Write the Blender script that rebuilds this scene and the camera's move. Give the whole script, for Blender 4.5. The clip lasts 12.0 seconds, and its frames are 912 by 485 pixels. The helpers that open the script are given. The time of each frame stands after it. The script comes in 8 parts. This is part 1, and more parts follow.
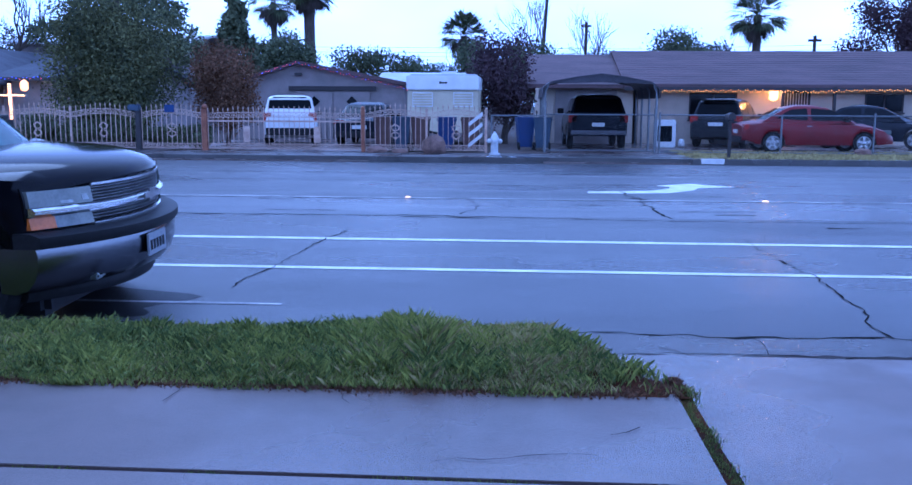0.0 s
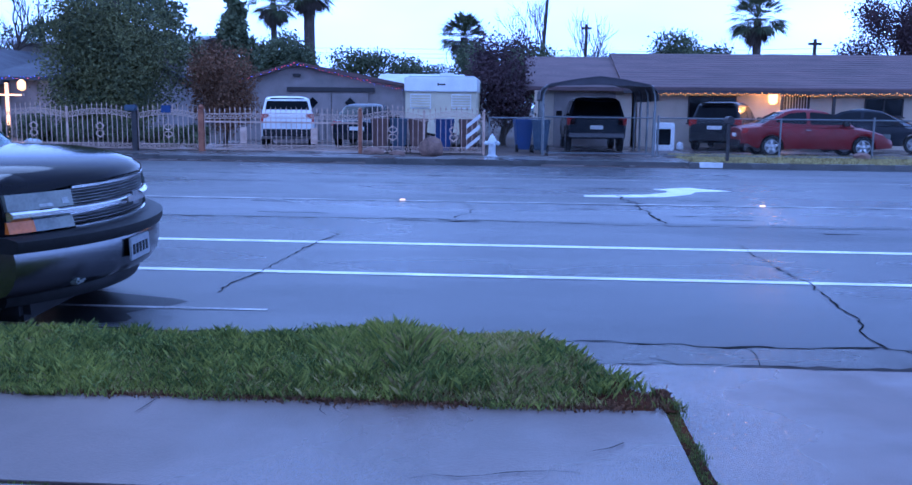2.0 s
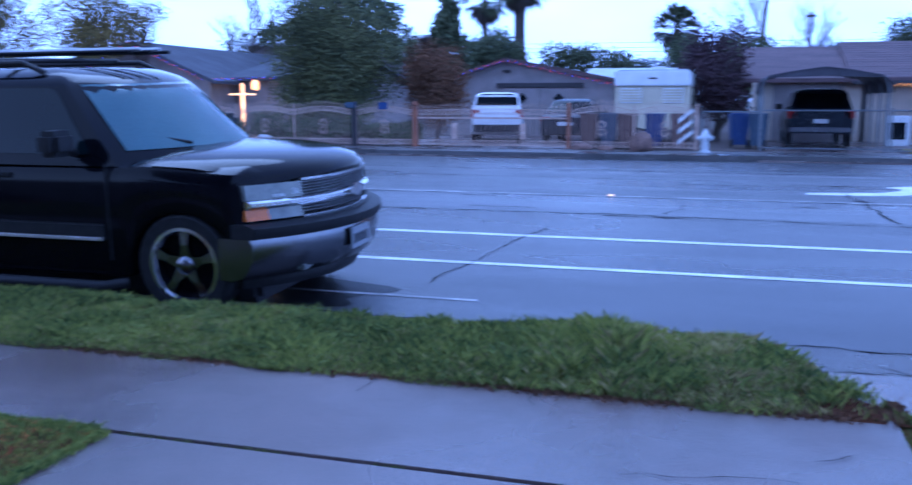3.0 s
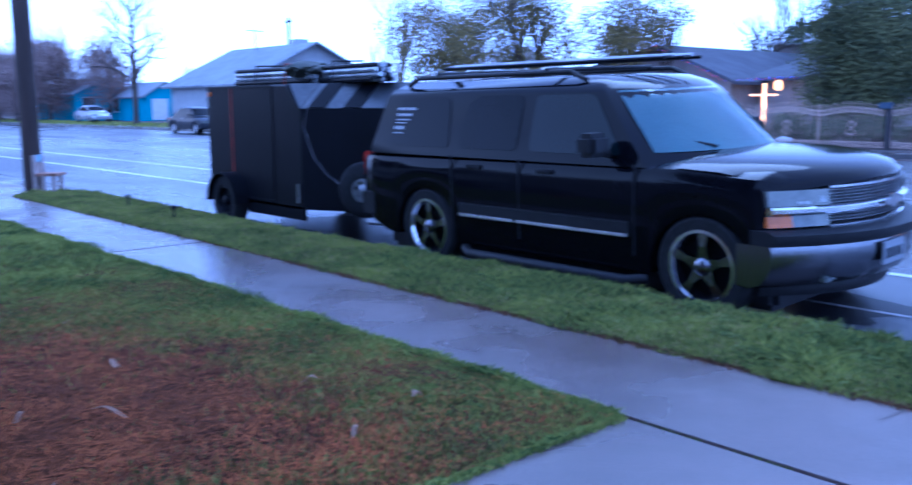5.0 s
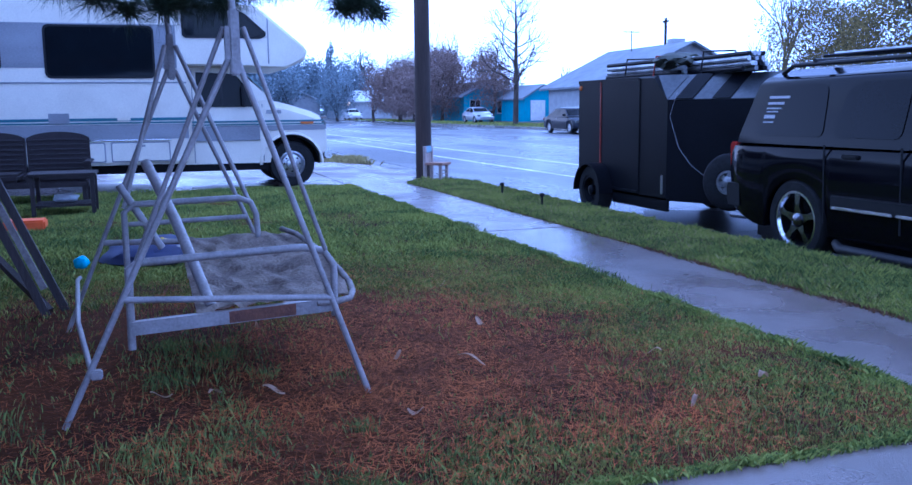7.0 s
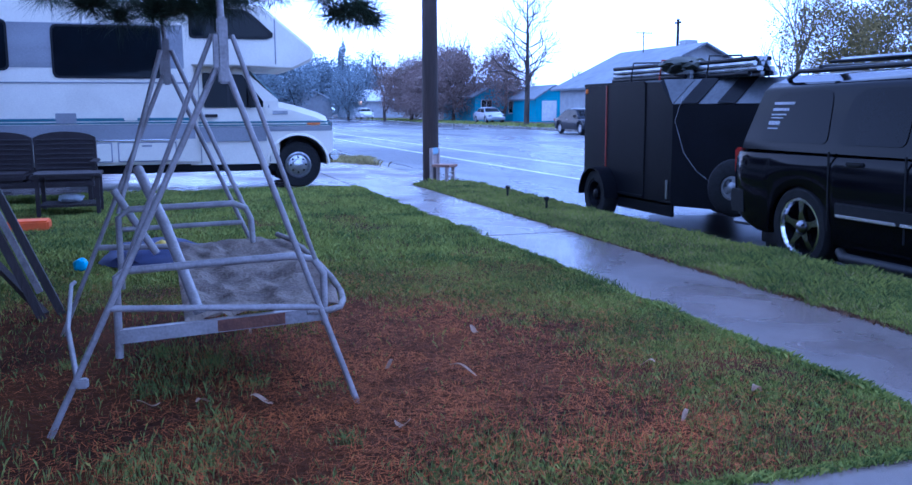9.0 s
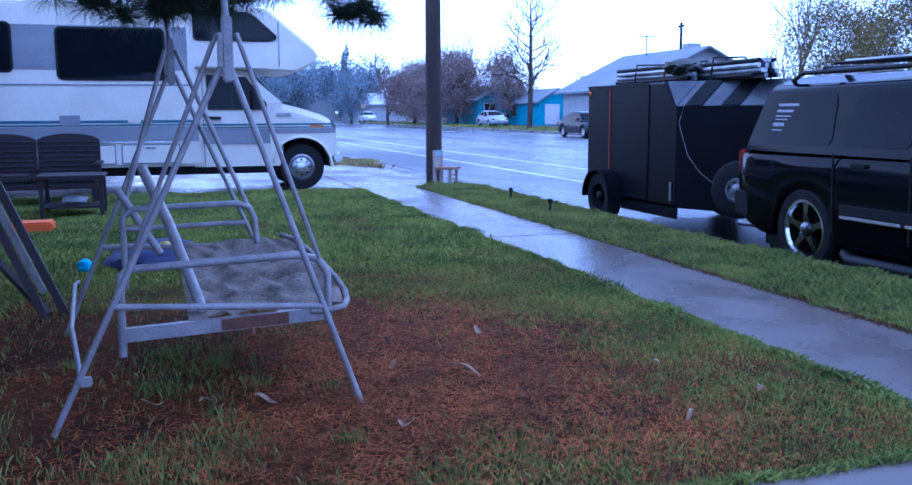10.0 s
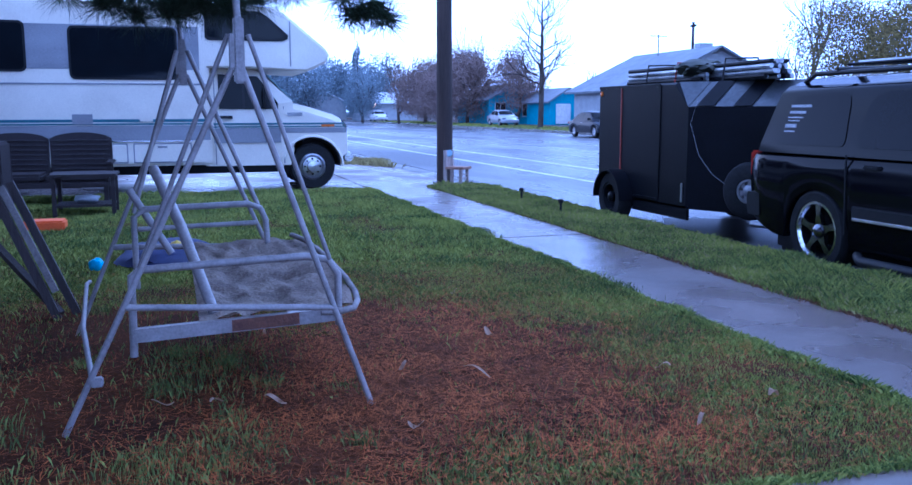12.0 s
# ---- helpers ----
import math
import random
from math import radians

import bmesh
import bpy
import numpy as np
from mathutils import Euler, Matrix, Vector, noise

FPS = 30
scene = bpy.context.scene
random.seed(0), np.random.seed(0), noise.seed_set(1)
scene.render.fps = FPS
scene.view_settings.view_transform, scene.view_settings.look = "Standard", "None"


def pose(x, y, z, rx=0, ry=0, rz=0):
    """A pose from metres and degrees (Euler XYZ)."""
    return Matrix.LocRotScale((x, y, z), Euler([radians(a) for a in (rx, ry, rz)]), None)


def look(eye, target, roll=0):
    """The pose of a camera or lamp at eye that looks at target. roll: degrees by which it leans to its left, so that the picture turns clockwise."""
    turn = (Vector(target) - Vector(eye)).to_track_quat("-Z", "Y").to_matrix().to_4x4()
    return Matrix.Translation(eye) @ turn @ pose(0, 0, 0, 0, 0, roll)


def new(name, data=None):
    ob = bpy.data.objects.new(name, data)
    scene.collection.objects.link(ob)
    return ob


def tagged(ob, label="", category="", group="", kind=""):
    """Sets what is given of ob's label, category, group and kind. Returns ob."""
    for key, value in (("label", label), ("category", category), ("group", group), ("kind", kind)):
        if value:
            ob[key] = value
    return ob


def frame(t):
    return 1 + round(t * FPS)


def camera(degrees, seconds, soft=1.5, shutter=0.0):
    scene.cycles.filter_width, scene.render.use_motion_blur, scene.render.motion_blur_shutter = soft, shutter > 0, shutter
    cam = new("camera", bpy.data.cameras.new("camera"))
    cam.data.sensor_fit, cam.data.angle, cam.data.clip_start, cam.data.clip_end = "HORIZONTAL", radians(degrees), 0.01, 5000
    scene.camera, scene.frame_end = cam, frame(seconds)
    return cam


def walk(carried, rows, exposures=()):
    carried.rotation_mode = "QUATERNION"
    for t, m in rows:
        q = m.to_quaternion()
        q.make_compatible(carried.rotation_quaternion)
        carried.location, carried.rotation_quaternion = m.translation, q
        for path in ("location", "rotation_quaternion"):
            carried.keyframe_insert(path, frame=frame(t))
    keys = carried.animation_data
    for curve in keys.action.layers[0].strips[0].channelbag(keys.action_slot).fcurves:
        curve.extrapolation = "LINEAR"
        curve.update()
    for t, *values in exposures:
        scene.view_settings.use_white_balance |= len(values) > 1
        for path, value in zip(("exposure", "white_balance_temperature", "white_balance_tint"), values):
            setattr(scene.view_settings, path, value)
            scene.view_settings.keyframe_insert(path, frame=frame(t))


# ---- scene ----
cam = camera(53.5, 12.0, soft=1.5, shutter=0.5)
PATH = [
    (0.0, pose(-0.000, -0.000, 1.500, 81.39, -0.31, 3.73)),
    (0.5, pose(0.034, 0.027, 1.505, 81.53, -0.38, 3.62)),
    (1.0, pose(0.068, 0.055, 1.510, 81.30, -0.43, 3.84)),
    (1.5, pose(0.085, 0.086, 1.515, 81.33, -0.52, 3.85)),
    (2.0, pose(0.077, 0.118, 1.516, 81.48, -0.61, 3.77)),
    (2.5, pose(0.025, 0.151, 1.505, 81.30, -0.51, 8.39)),
    (3.0, pose(0.041, 0.098, 1.507, 81.13, -0.01, 16.71)),
    (3.2, pose(0.059, 0.065, 1.520, 81.21, 0.10, 19.93)),
    (4.8, pose(0.012, 0.005, 1.540, 81.37, 0.24, 44.74)),
    (5.0, pose(0.009, 0.001, 1.534, 81.26, 0.37, 48.29)),
    (5.5, pose(0.043, -0.007, 1.496, 81.39, 0.44, 56.11)),
    (6.0, pose(0.114, -0.026, 1.463, 81.43, 0.69, 63.36)),
    (6.5, pose(0.156, -0.014, 1.415, 81.54, 0.93, 71.02)),
    (7.0, pose(0.198, -0.036, 1.412, 81.60, 0.66, 71.36)),
    (9.0, pose(0.188, 0.066, 1.454, 81.57, 0.30, 72.12)),
    (9.5, pose(0.158, 0.045, 1.452, 81.73, 0.16, 72.10)),
    (10.0, pose(0.181, 0.062, 1.433, 81.80, 0.27, 72.31)),
    (10.5, pose(0.233, 0.074, 1.423, 81.59, 0.23, 72.33)),
    (11.0, pose(0.246, 0.057, 1.416, 81.62, 0.28, 72.72)),
    (11.5, pose(0.215, 0.056, 1.435, 81.48, 0.25, 72.83)),
    (12.0, pose(0.174, 0.063, 1.444, 81.75, 0.12, 72.99)),
]
walk(cam, PATH, [(0.0, 0.0, 4170, 14), (3.2, 0.0, 4150, 14), (4.8, 0.43, 4010, 14), (6.5, 0.38, 4240, 14), (12.0, 0.38, 4280, 14)])

# ---- world and light: overcast dusk ----
world = bpy.data.worlds.new("dusk_sky")
scene.world = world
world.use_nodes = True
wn, wl = world.node_tree.nodes, world.node_tree.links
wn.clear()
sky = wn.new("ShaderNodeTexSky")
sky.sky_type, sky.sun_disc = "NISHITA", False
sky.sun_elevation, sky.sun_rotation, sky.dust_density = radians(12), radians(250), 4.0
bg_sky, bg_cloud, both, out = (wn.new(k) for k in ("ShaderNodeBackground", "ShaderNodeBackground", "ShaderNodeAddShader", "ShaderNodeOutputWorld"))
wl.new(sky.outputs[0], bg_sky.inputs[0])
bg_sky.inputs[1].default_value = 0.012
# soft cloud deck, a little uneven
wtc, wmap, wno, wramp = (wn.new(k) for k in ("ShaderNodeTexCoord", "ShaderNodeMapping", "ShaderNodeTexNoise", "ShaderNodeValToRGB"))
wmap.inputs["Scale"].default_value = (1, 1, 3)
wno.inputs["Scale"].default_value, wno.inputs["Detail"].default_value = 2.2, 5
wramp.color_ramp.elements[0].position, wramp.color_ramp.elements[1].position = 0.3, 0.7
wramp.color_ramp.elements[0].color = (0.5, 0.58, 0.98, 1)
wramp.color_ramp.elements[1].color = (0.67, 0.745, 1.0, 1)
wl.new(wtc.outputs["Generated"], wmap.inputs[0]); wl.new(wmap.outputs[0], wno.inputs["Vector"])
wl.new(wno.outputs["Fac"], wramp.inputs[0]); wl.new(wramp.outputs[0], bg_cloud.inputs[0])
# the deck is brighter low down
wsep, wgrad = wn.new("ShaderNodeSeparateXYZ"), wn.new("ShaderNodeMapRange")
wl.new(wtc.outputs["Generated"], wsep.inputs[0]); wl.new(wsep.outputs["Z"], wgrad.inputs["Value"])
wgrad.inputs["From Min"].default_value, wgrad.inputs["From Max"].default_value = 0.1, 0.32
wgrad.inputs["To Min"].default_value, wgrad.inputs["To Max"].default_value = 2.4, 1.55
wl.new(wgrad.outputs[0], bg_cloud.inputs[1])
wl.new(bg_sky.outputs[0], both.inputs[0]); wl.new(bg_cloud.outputs[0], both.inputs[1])
wl.new(both.outputs[0], out.inputs[0])
sun = bpy.data.lights.new("sun", "SUN")
sun.energy, sun.angle, sun.color = 0.5, radians(25), (0.8, 0.85, 1.0)
new("sun", sun).matrix_world = look((-20, 30, 40), (0, 0, 0))


# ---- materials ----
def material(name, base, dark=None, scale=6.0, rough=0.7, bump=0.0, fine=60.0, metal=0.0, spread=0.5, wet=None, coat=0.0, island=False, stretch=(1, 1, 1), spec=0.5):
    """A Principled material: two scales of noise between dark and base, bump and optional patches of other roughness (wet)."""
    m = bpy.data.materials.new(name)
    m.use_nodes = True
    n, l = m.node_tree.nodes, m.node_tree.links
    b = n["Principled BSDF"]
    b.inputs["Roughness"].default_value, b.inputs["Metallic"].default_value = rough, metal
    b.inputs["Coat Weight"].default_value = coat
    b.inputs["Specular IOR Level"].default_value = spec
    b.inputs["Base Color"].default_value = (*base, 1)
    if dark is None and not bump:
        return m
    tc, mp = n.new("ShaderNodeTexCoord"), n.new("ShaderNodeMapping")
    mp.inputs["Scale"].default_value = stretch
    l.new(tc.outputs["Object"], mp.inputs[0])
    big, small = n.new("ShaderNodeTexNoise"), n.new("ShaderNodeTexNoise")
    big.inputs["Scale"].default_value, big.inputs["Detail"].default_value = scale, 6
    small.inputs["Scale"].default_value, small.inputs["Detail"].default_value = fine, 4
    for t in (big, small):
        l.new(mp.outputs[0], t.inputs["Vector"])
    if dark is not None:
        add = n.new("ShaderNodeMath")
        add.operation = "MULTIPLY_ADD"
        l.new(small.outputs["Fac"], add.inputs[0])
        add.inputs[1].default_value = 0.6
        l.new(big.outputs["Fac"], add.inputs[2])
        ramp = n.new("ShaderNodeValToRGB")
        ramp.color_ramp.elements[0].position, ramp.color_ramp.elements[1].position = 0.8 - 0.5 * spread, 0.8 + 0.5 * spread
        ramp.color_ramp.elements[0].color, ramp.color_ramp.elements[1].color = (*dark, 1), (*base, 1)
        fac = add.outputs[0]
        if island:
            geo, rnd = n.new("ShaderNodeNewGeometry"), n.new("ShaderNodeMath")
            rnd.operation = "MULTIPLY_ADD"
            l.new(geo.outputs["Random Per Island"], rnd.inputs[0])
            rnd.inputs[1].default_value = 0.5
            sub = n.new("ShaderNodeMath")
            sub.operation = "SUBTRACT"
            l.new(fac, sub.inputs[0])
            sub.inputs[1].default_value = 0.25
            l.new(sub.outputs[0], rnd.inputs[2])
            fac = rnd.outputs[0]
        l.new(fac, ramp.inputs[0])
        l.new(ramp.outputs[0], b.inputs["Base Color"])
    if bump:
        bp = n.new("ShaderNodeBump")
        bp.inputs["Strength"].default_value, bp.inputs["Distance"].default_value = bump, 0.02
        l.new(small.outputs["Fac"], bp.inputs["Height"])
        l.new(bp.outputs[0], b.inputs["Normal"])
    if wet is not None:
        pool, rr = n.new("ShaderNodeTexNoise"), n.new("ShaderNodeMapRange")
        pool.inputs["Scale"].default_value, pool.inputs["Detail"].default_value = wet[0], 4
        l.new(mp.outputs[0], pool.inputs["Vector"])
        rr.inputs["From Min"].default_value, rr.inputs["From Max"].default_value = 0.4, 0.62
        rr.inputs["To Min"].default_value, rr.inputs["To Max"].default_value = wet[1], wet[2]
        l.new(pool.outputs["Fac"], rr.inputs[0])
        l.new(rr.outputs[0], b.inputs["Roughness"])
    return m


def glow(name, color, strength):
    m = bpy.data.materials.new(name)
    m.use_nodes = True
    b = m.node_tree.nodes["Principled BSDF"]
    b.inputs["Base Color"].default_value = (*color, 1)
    b.inputs["Emission Color"].default_value = (*color, 1)
    b.inputs["Emission Strength"].default_value = strength
    return m


ASPHALT = material("asphalt", (0.075, 0.075, 0.082), (0.04, 0.04, 0.045), 0.35, 0.35, 0.4, 120, wet=(0.25, 0.22, 0.5), stretch=(0.35, 1, 1), spec=0.55)
GUTTER = material("gutter_concrete", (0.095, 0.09, 0.088), (0.05, 0.048, 0.047), 1.2, 0.4, 0.2, 90, wet=(0.8, 0.15, 0.5))
CONCRETE = material("pavement_concrete", (0.15, 0.112, 0.098), (0.075, 0.058, 0.051), 0.9, 0.4, 0.18, 110, wet=(0.7, 0.12, 0.5))
PAINT = material("road_paint", (0.85, 0.85, 0.83), (0.55, 0.55, 0.55), 3, 0.45, 0.15, 50, spread=0.35)
# asphalt darkened in colour for the shade under the parked vehicles
SHADE_ASPHALT = material("shaded_stained_asphalt", (0.016, 0.016, 0.018), (0.01, 0.01, 0.012), 2.5, 0.4, 0.1, 120, spec=0.1)
CRACK = material("crack_tar", (0.02, 0.02, 0.02), (0.012, 0.012, 0.012), 5, 0.95, spec=0.03)
LIP_SHADE = material("lip_shade_colour", (0.05, 0.042, 0.04), (0.03, 0.026, 0.025), 4, 0.8, 0.3, 60, spec=0.1)
GUTTER_PAN = material("gutter_pan", (0.075, 0.068, 0.066), (0.04, 0.036, 0.035), 1.6, 0.5, 0.3, 90, wet=(0.85, 0.2, 0.5), spec=0.3)
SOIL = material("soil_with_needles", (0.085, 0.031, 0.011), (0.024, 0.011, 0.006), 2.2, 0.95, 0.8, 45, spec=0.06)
SOIL_FAR = material("far_yard_soil", (0.09, 0.065, 0.05), (0.05, 0.035, 0.028), 1.5, 0.9, 0.5, 20)
GRASS = material("grass", (0.36, 0.38, 0.085), (0.085, 0.12, 0.04), 2.0, 0.8, island=True, spread=0.6, spec=0.08)
LAWN = material("lawn_blades", (0.34, 0.37, 0.085), (0.08, 0.125, 0.038), 1.6, 0.8, island=True, spread=0.6, spec=0.08)
WEED = material("weed_leaves", (0.22, 0.26, 0.065), (0.06, 0.09, 0.03), 3.0, 0.7, island=True, spread=0.6, spec=0.1)
GRASS_DRY = material("dry_grass", (0.46, 0.4, 0.17), (0.2, 0.16, 0.07), 2, 0.7, island=True, spec=0.1)
NEEDLES = material("fallen_pine_needles", (0.4, 0.122, 0.032), (0.085, 0.03, 0.011), 3, 0.8, island=True, spec=0.1)
PINE = material("pine_needles", (0.03, 0.05, 0.02), (0.012, 0.022, 0.01), 4, 0.6, island=True)
LEAF_GREEN = material("dull_green_leaves", (0.17, 0.17, 0.07), (0.05, 0.062, 0.035), 0.9, 0.6, island=True, spec=0.08)
LEAF_DARK = material("dark_leaves", (0.15, 0.165, 0.085), (0.06, 0.075, 0.045), 0.8, 0.55, island=True, spec=0.08)
LEAF_BROWN = material("brown_leaves", (0.2, 0.11, 0.06), (0.09, 0.055, 0.035), 0.8, 0.7, island=True, spec=0.08)
LEAF_PURPLE = material("dark_plum_leaves", (0.1, 0.065, 0.07), (0.05, 0.035, 0.04), 0.8, 0.7, island=True, spec=0.08)
LEAF_OLIVE = material("olive_leaves", (0.26, 0.2, 0.07), (0.1, 0.095, 0.045), 0.8, 0.6, island=True, spec=0.08)
# distance haze is mixed into this pale bluish leaf colour
LEAF_HAZY = material("hazy_leaves", (0.26, 0.31, 0.34), (0.2, 0.24, 0.265), 0.5, 0.8, island=True, spec=0.08)
BARK = material("bark", (0.09, 0.07, 0.055), (0.035, 0.028, 0.022), 6, 0.9, 0.6, 30, stretch=(1, 1, 0.25))
POLE_WOOD = material("utility_pole_wood", (0.05, 0.032, 0.024), (0.02, 0.013, 0.01), 8, 0.8, 0.5, 60, stretch=(1, 1, 0.08))
WOOD_DARK = material("dark_wood", (0.04, 0.026, 0.022), (0.018, 0.012, 0.01), 9, 0.6, 0.3, 70, stretch=(1, 1, 0.2))
WOOD_PALE = material("weathered_wood", (0.3, 0.27, 0.25), (0.14, 0.12, 0.11), 9, 0.8, 0.3, 70)
BLACK_PAINT = material("black_car_paint", (0.004, 0.004, 0.006), (0.003, 0.003, 0.0045), 4, 0.1, spec=0.14)
BLACK_STEEL = material("black_painted_steel", (0.0075, 0.0078, 0.0105), (0.005, 0.005, 0.0065), 3, 0.38, 0.08, 40, spread=0.6, spec=0.1)
BLACK_RUBBER = material("tyre_rubber", (0.018, 0.018, 0.019), (0.01, 0.01, 0.01), 20, 0.75, 0.2, 90, spec=0.2)
BLACK_PLASTIC = material("black_plastic", (0.02, 0.02, 0.022), (0.013, 0.013, 0.014), 20, 0.5, 0.1, 150, spec=0.2)
CHROME = material("chrome", (0.85, 0.85, 0.87), (0.65, 0.65, 0.67), 12, 0.18, metal=1.0)
ALLOY = material("alloy", (0.6, 0.6, 0.62), (0.4, 0.4, 0.42), 15, 0.3, metal=1.0)
GREY_METAL = material("dull_metal", (0.35, 0.35, 0.36), (0.2, 0.2, 0.21), 10, 0.45, metal=0.8)
PIPE = material("steel_pipe", (0.55, 0.57, 0.6), (0.25, 0.26, 0.28), 5, 0.4, metal=0.7)
GLASS_DARK = material("tinted_glass", (0.008, 0.01, 0.013), (0.006, 0.007, 0.009), 3, 0.04, spec=0.14)
# the sky's reflection is put into this pale blue-green base colour
GLASS_SKY = material("glass_with_painted_sky", (0.15, 0.25, 0.275), (0.11, 0.19, 0.215), 1.5, 0.04, coat=0.3, spec=0.6)
GLASS_SIDE = material("clear_side_glass", (0.005, 0.01, 0.012), (0.004, 0.007, 0.009), 2, 0.05, spec=0.22)
SUV_GLASS = material("smoked_glass", (0.005, 0.006, 0.009), (0.003, 0.004, 0.006), 2, 0.05, spec=0.12)
WHEEL_CHROME = material("tarnished_chrome", (0.32, 0.32, 0.34), (0.16, 0.16, 0.17), 14, 0.22, metal=1.0)
PANEL_STEEL = material("dull_pale_panel", (0.11, 0.115, 0.125), (0.06, 0.063, 0.07), 4, 0.4, 0.1, 30, metal=0.4)
LAMP_MIRROR = material("lamp_reflector", (0.4, 0.42, 0.42), (0.22, 0.23, 0.23), 18, 0.25)
BUMPER_CHROME = material("dull_chrome", (0.2, 0.2, 0.212), (0.15, 0.15, 0.16), 1.5, 0.22, metal=1.0)
# brown twigs lightened in colour to suggest haze
HAZE_BROWN = material("hazy_twigs", (0.29, 0.215, 0.185), (0.23, 0.17, 0.15), 0.5, 0.9, island=True, spec=0.08)
LAMP_GLASS = material("headlamp_lens", (0.15, 0.165, 0.155), (0.09, 0.1, 0.095), 9, 0.12, coat=0.4)
AMBER = material("amber_lens", (0.6, 0.16, 0.02), (0.4, 0.1, 0.01), 10, 0.2)
RED_LENS = material("red_lens", (0.3, 0.015, 0.012), (0.2, 0.012, 0.012), 10, 0.2)
WHITE_PAINT = material("white_car_paint", (0.78, 0.78, 0.78), (0.66, 0.66, 0.67), 2, 0.25, coat=0.4)
RED_PAINT = material("red_car_paint", (0.15, 0.009, 0.014), (0.11, 0.007, 0.01), 2, 0.3, spec=0.3)
GREY_PAINT = material("grey_car_paint", (0.022, 0.023, 0.027), (0.016, 0.017, 0.02), 2, 0.25, spec=0.2)
NAVY_PAINT = material("dark_blue_car_paint", (0.016, 0.018, 0.026), (0.011, 0.013, 0.018), 2, 0.22, spec=0.15)
SILVER_PAINT = material("silver_car_paint", (0.4, 0.42, 0.46), (0.3, 0.31, 0.34), 2, 0.28, metal=0.4, coat=0.5)
SHELL = material("cream_fibreglass", (0.8, 0.75, 0.63), (0.6, 0.55, 0.46), 1.2, 0.4, spread=0.7)
SHELL_GREY = material("grey_band", (0.3, 0.3, 0.32), (0.13, 0.13, 0.145), 1.6, 0.45, spread=0.8, stretch=(1, 0.5, 1.6))
TEAL = material("teal_stripe", (0.05, 0.16, 0.2), (0.035, 0.11, 0.14), 3, 0.4)
TRAILER_WHITE = material("trailer_white", (0.75, 0.76, 0.76), (0.6, 0.61, 0.62), 2, 0.4)
TRAILER_CREAM = material("trailer_cream", (0.6, 0.55, 0.4), (0.48, 0.43, 0.3), 2, 0.5)
STUCCO = material("tan_stucco", (0.55, 0.47, 0.38), (0.44, 0.38, 0.3), 2, 0.9, 0.4, 60)
STUCCO_GREY = material("grey_stucco", (0.3, 0.26, 0.25), (0.2, 0.18, 0.17), 2, 0.9, 0.4, 60)
STUCCO_PALE = material("pale_siding", (0.4, 0.41, 0.42), (0.3, 0.31, 0.32), 2, 0.8, 0.2, 40)
TURQUOISE = material("turquoise_siding", (0.07, 0.33, 0.42), (0.05, 0.24, 0.32), 2, 0.7)
SHINGLE = material("brown_shingles", (0.12, 0.075, 0.075), (0.06, 0.04, 0.04), 1.5, 0.85, 0.8, 25, stretch=(0.4, 1, 2))
SHINGLE_DARK = material("dark_grey_shingles", (0.1, 0.1, 0.115), (0.055, 0.055, 0.065), 1.0, 0.7, 0.5, 14, spec=0.1)
SHINGLE_GREY = material("grey_shingles", (0.22, 0.235, 0.26), (0.13, 0.14, 0.155), 1.0, 0.6, 0.5, 14)
METAL_ROOF = material("pale_metal_roof", (0.55, 0.57, 0.6), (0.4, 0.42, 0.45), 1, 0.4)
CANOPY_TARP = material("dark_canopy_sheet", (0.045, 0.04, 0.05), (0.025, 0.022, 0.028), 2, 0.5, 0.2, 10)
DARK_TRIM = material("dark_trim", (0.035, 0.03, 0.032), (0.02, 0.017, 0.018), 6, 0.6)
WHITE_TRIM = material("white_trim", (0.7, 0.7, 0.7), (0.5, 0.5, 0.5), 6, 0.6)
FENCE_PAINT = material("cream_fence_paint", (0.58, 0.44, 0.36), (0.32, 0.22, 0.17), 5, 0.5, spread=0.5)
FENCE_RUST = material("rusty_post", (0.3, 0.13, 0.07), (0.16, 0.06, 0.035), 5, 0.8, 0.3, 40)
GALVANISED = material("galvanised_steel", (0.210, 0.222, 0.240), (0.132, 0.138, 0.150), 8, 0.45, metal=0.6)
HYDRANT_PAINT = material("pale_hydrant_paint", (0.6, 0.63, 0.66), (0.4, 0.42, 0.45), 8, 0.5)
BIN_BLUE = material("blue_bin_plastic", (0.018, 0.045, 0.17), (0.012, 0.03, 0.12), 5, 0.5)
BIN_GREY = material("grey_blue_bin_plastic", (0.05, 0.075, 0.12), (0.035, 0.055, 0.09), 5, 0.5)
BIN_BROWN = material("brown_bin_plastic", (0.13, 0.075, 0.06), (0.08, 0.045, 0.04), 5, 0.6)
ROCK = material("boulder", (0.22, 0.14, 0.11), (0.1, 0.065, 0.055), 4, 0.9, 0.7, 25)
SWING_PAINT = material("grey_swing_tube", (0.32, 0.29, 0.28), (0.14, 0.125, 0.12), 9, 0.4, 0.1, 80, spread=0.7)
SLING = material("worn_sling_fabric", (0.46, 0.38, 0.31), (0.17, 0.13, 0.11), 5, 0.85, 0.5, 60)
RUST = material("rust", (0.16, 0.07, 0.04), (0.08, 0.035, 0.025), 12, 0.85, 0.3, 80)
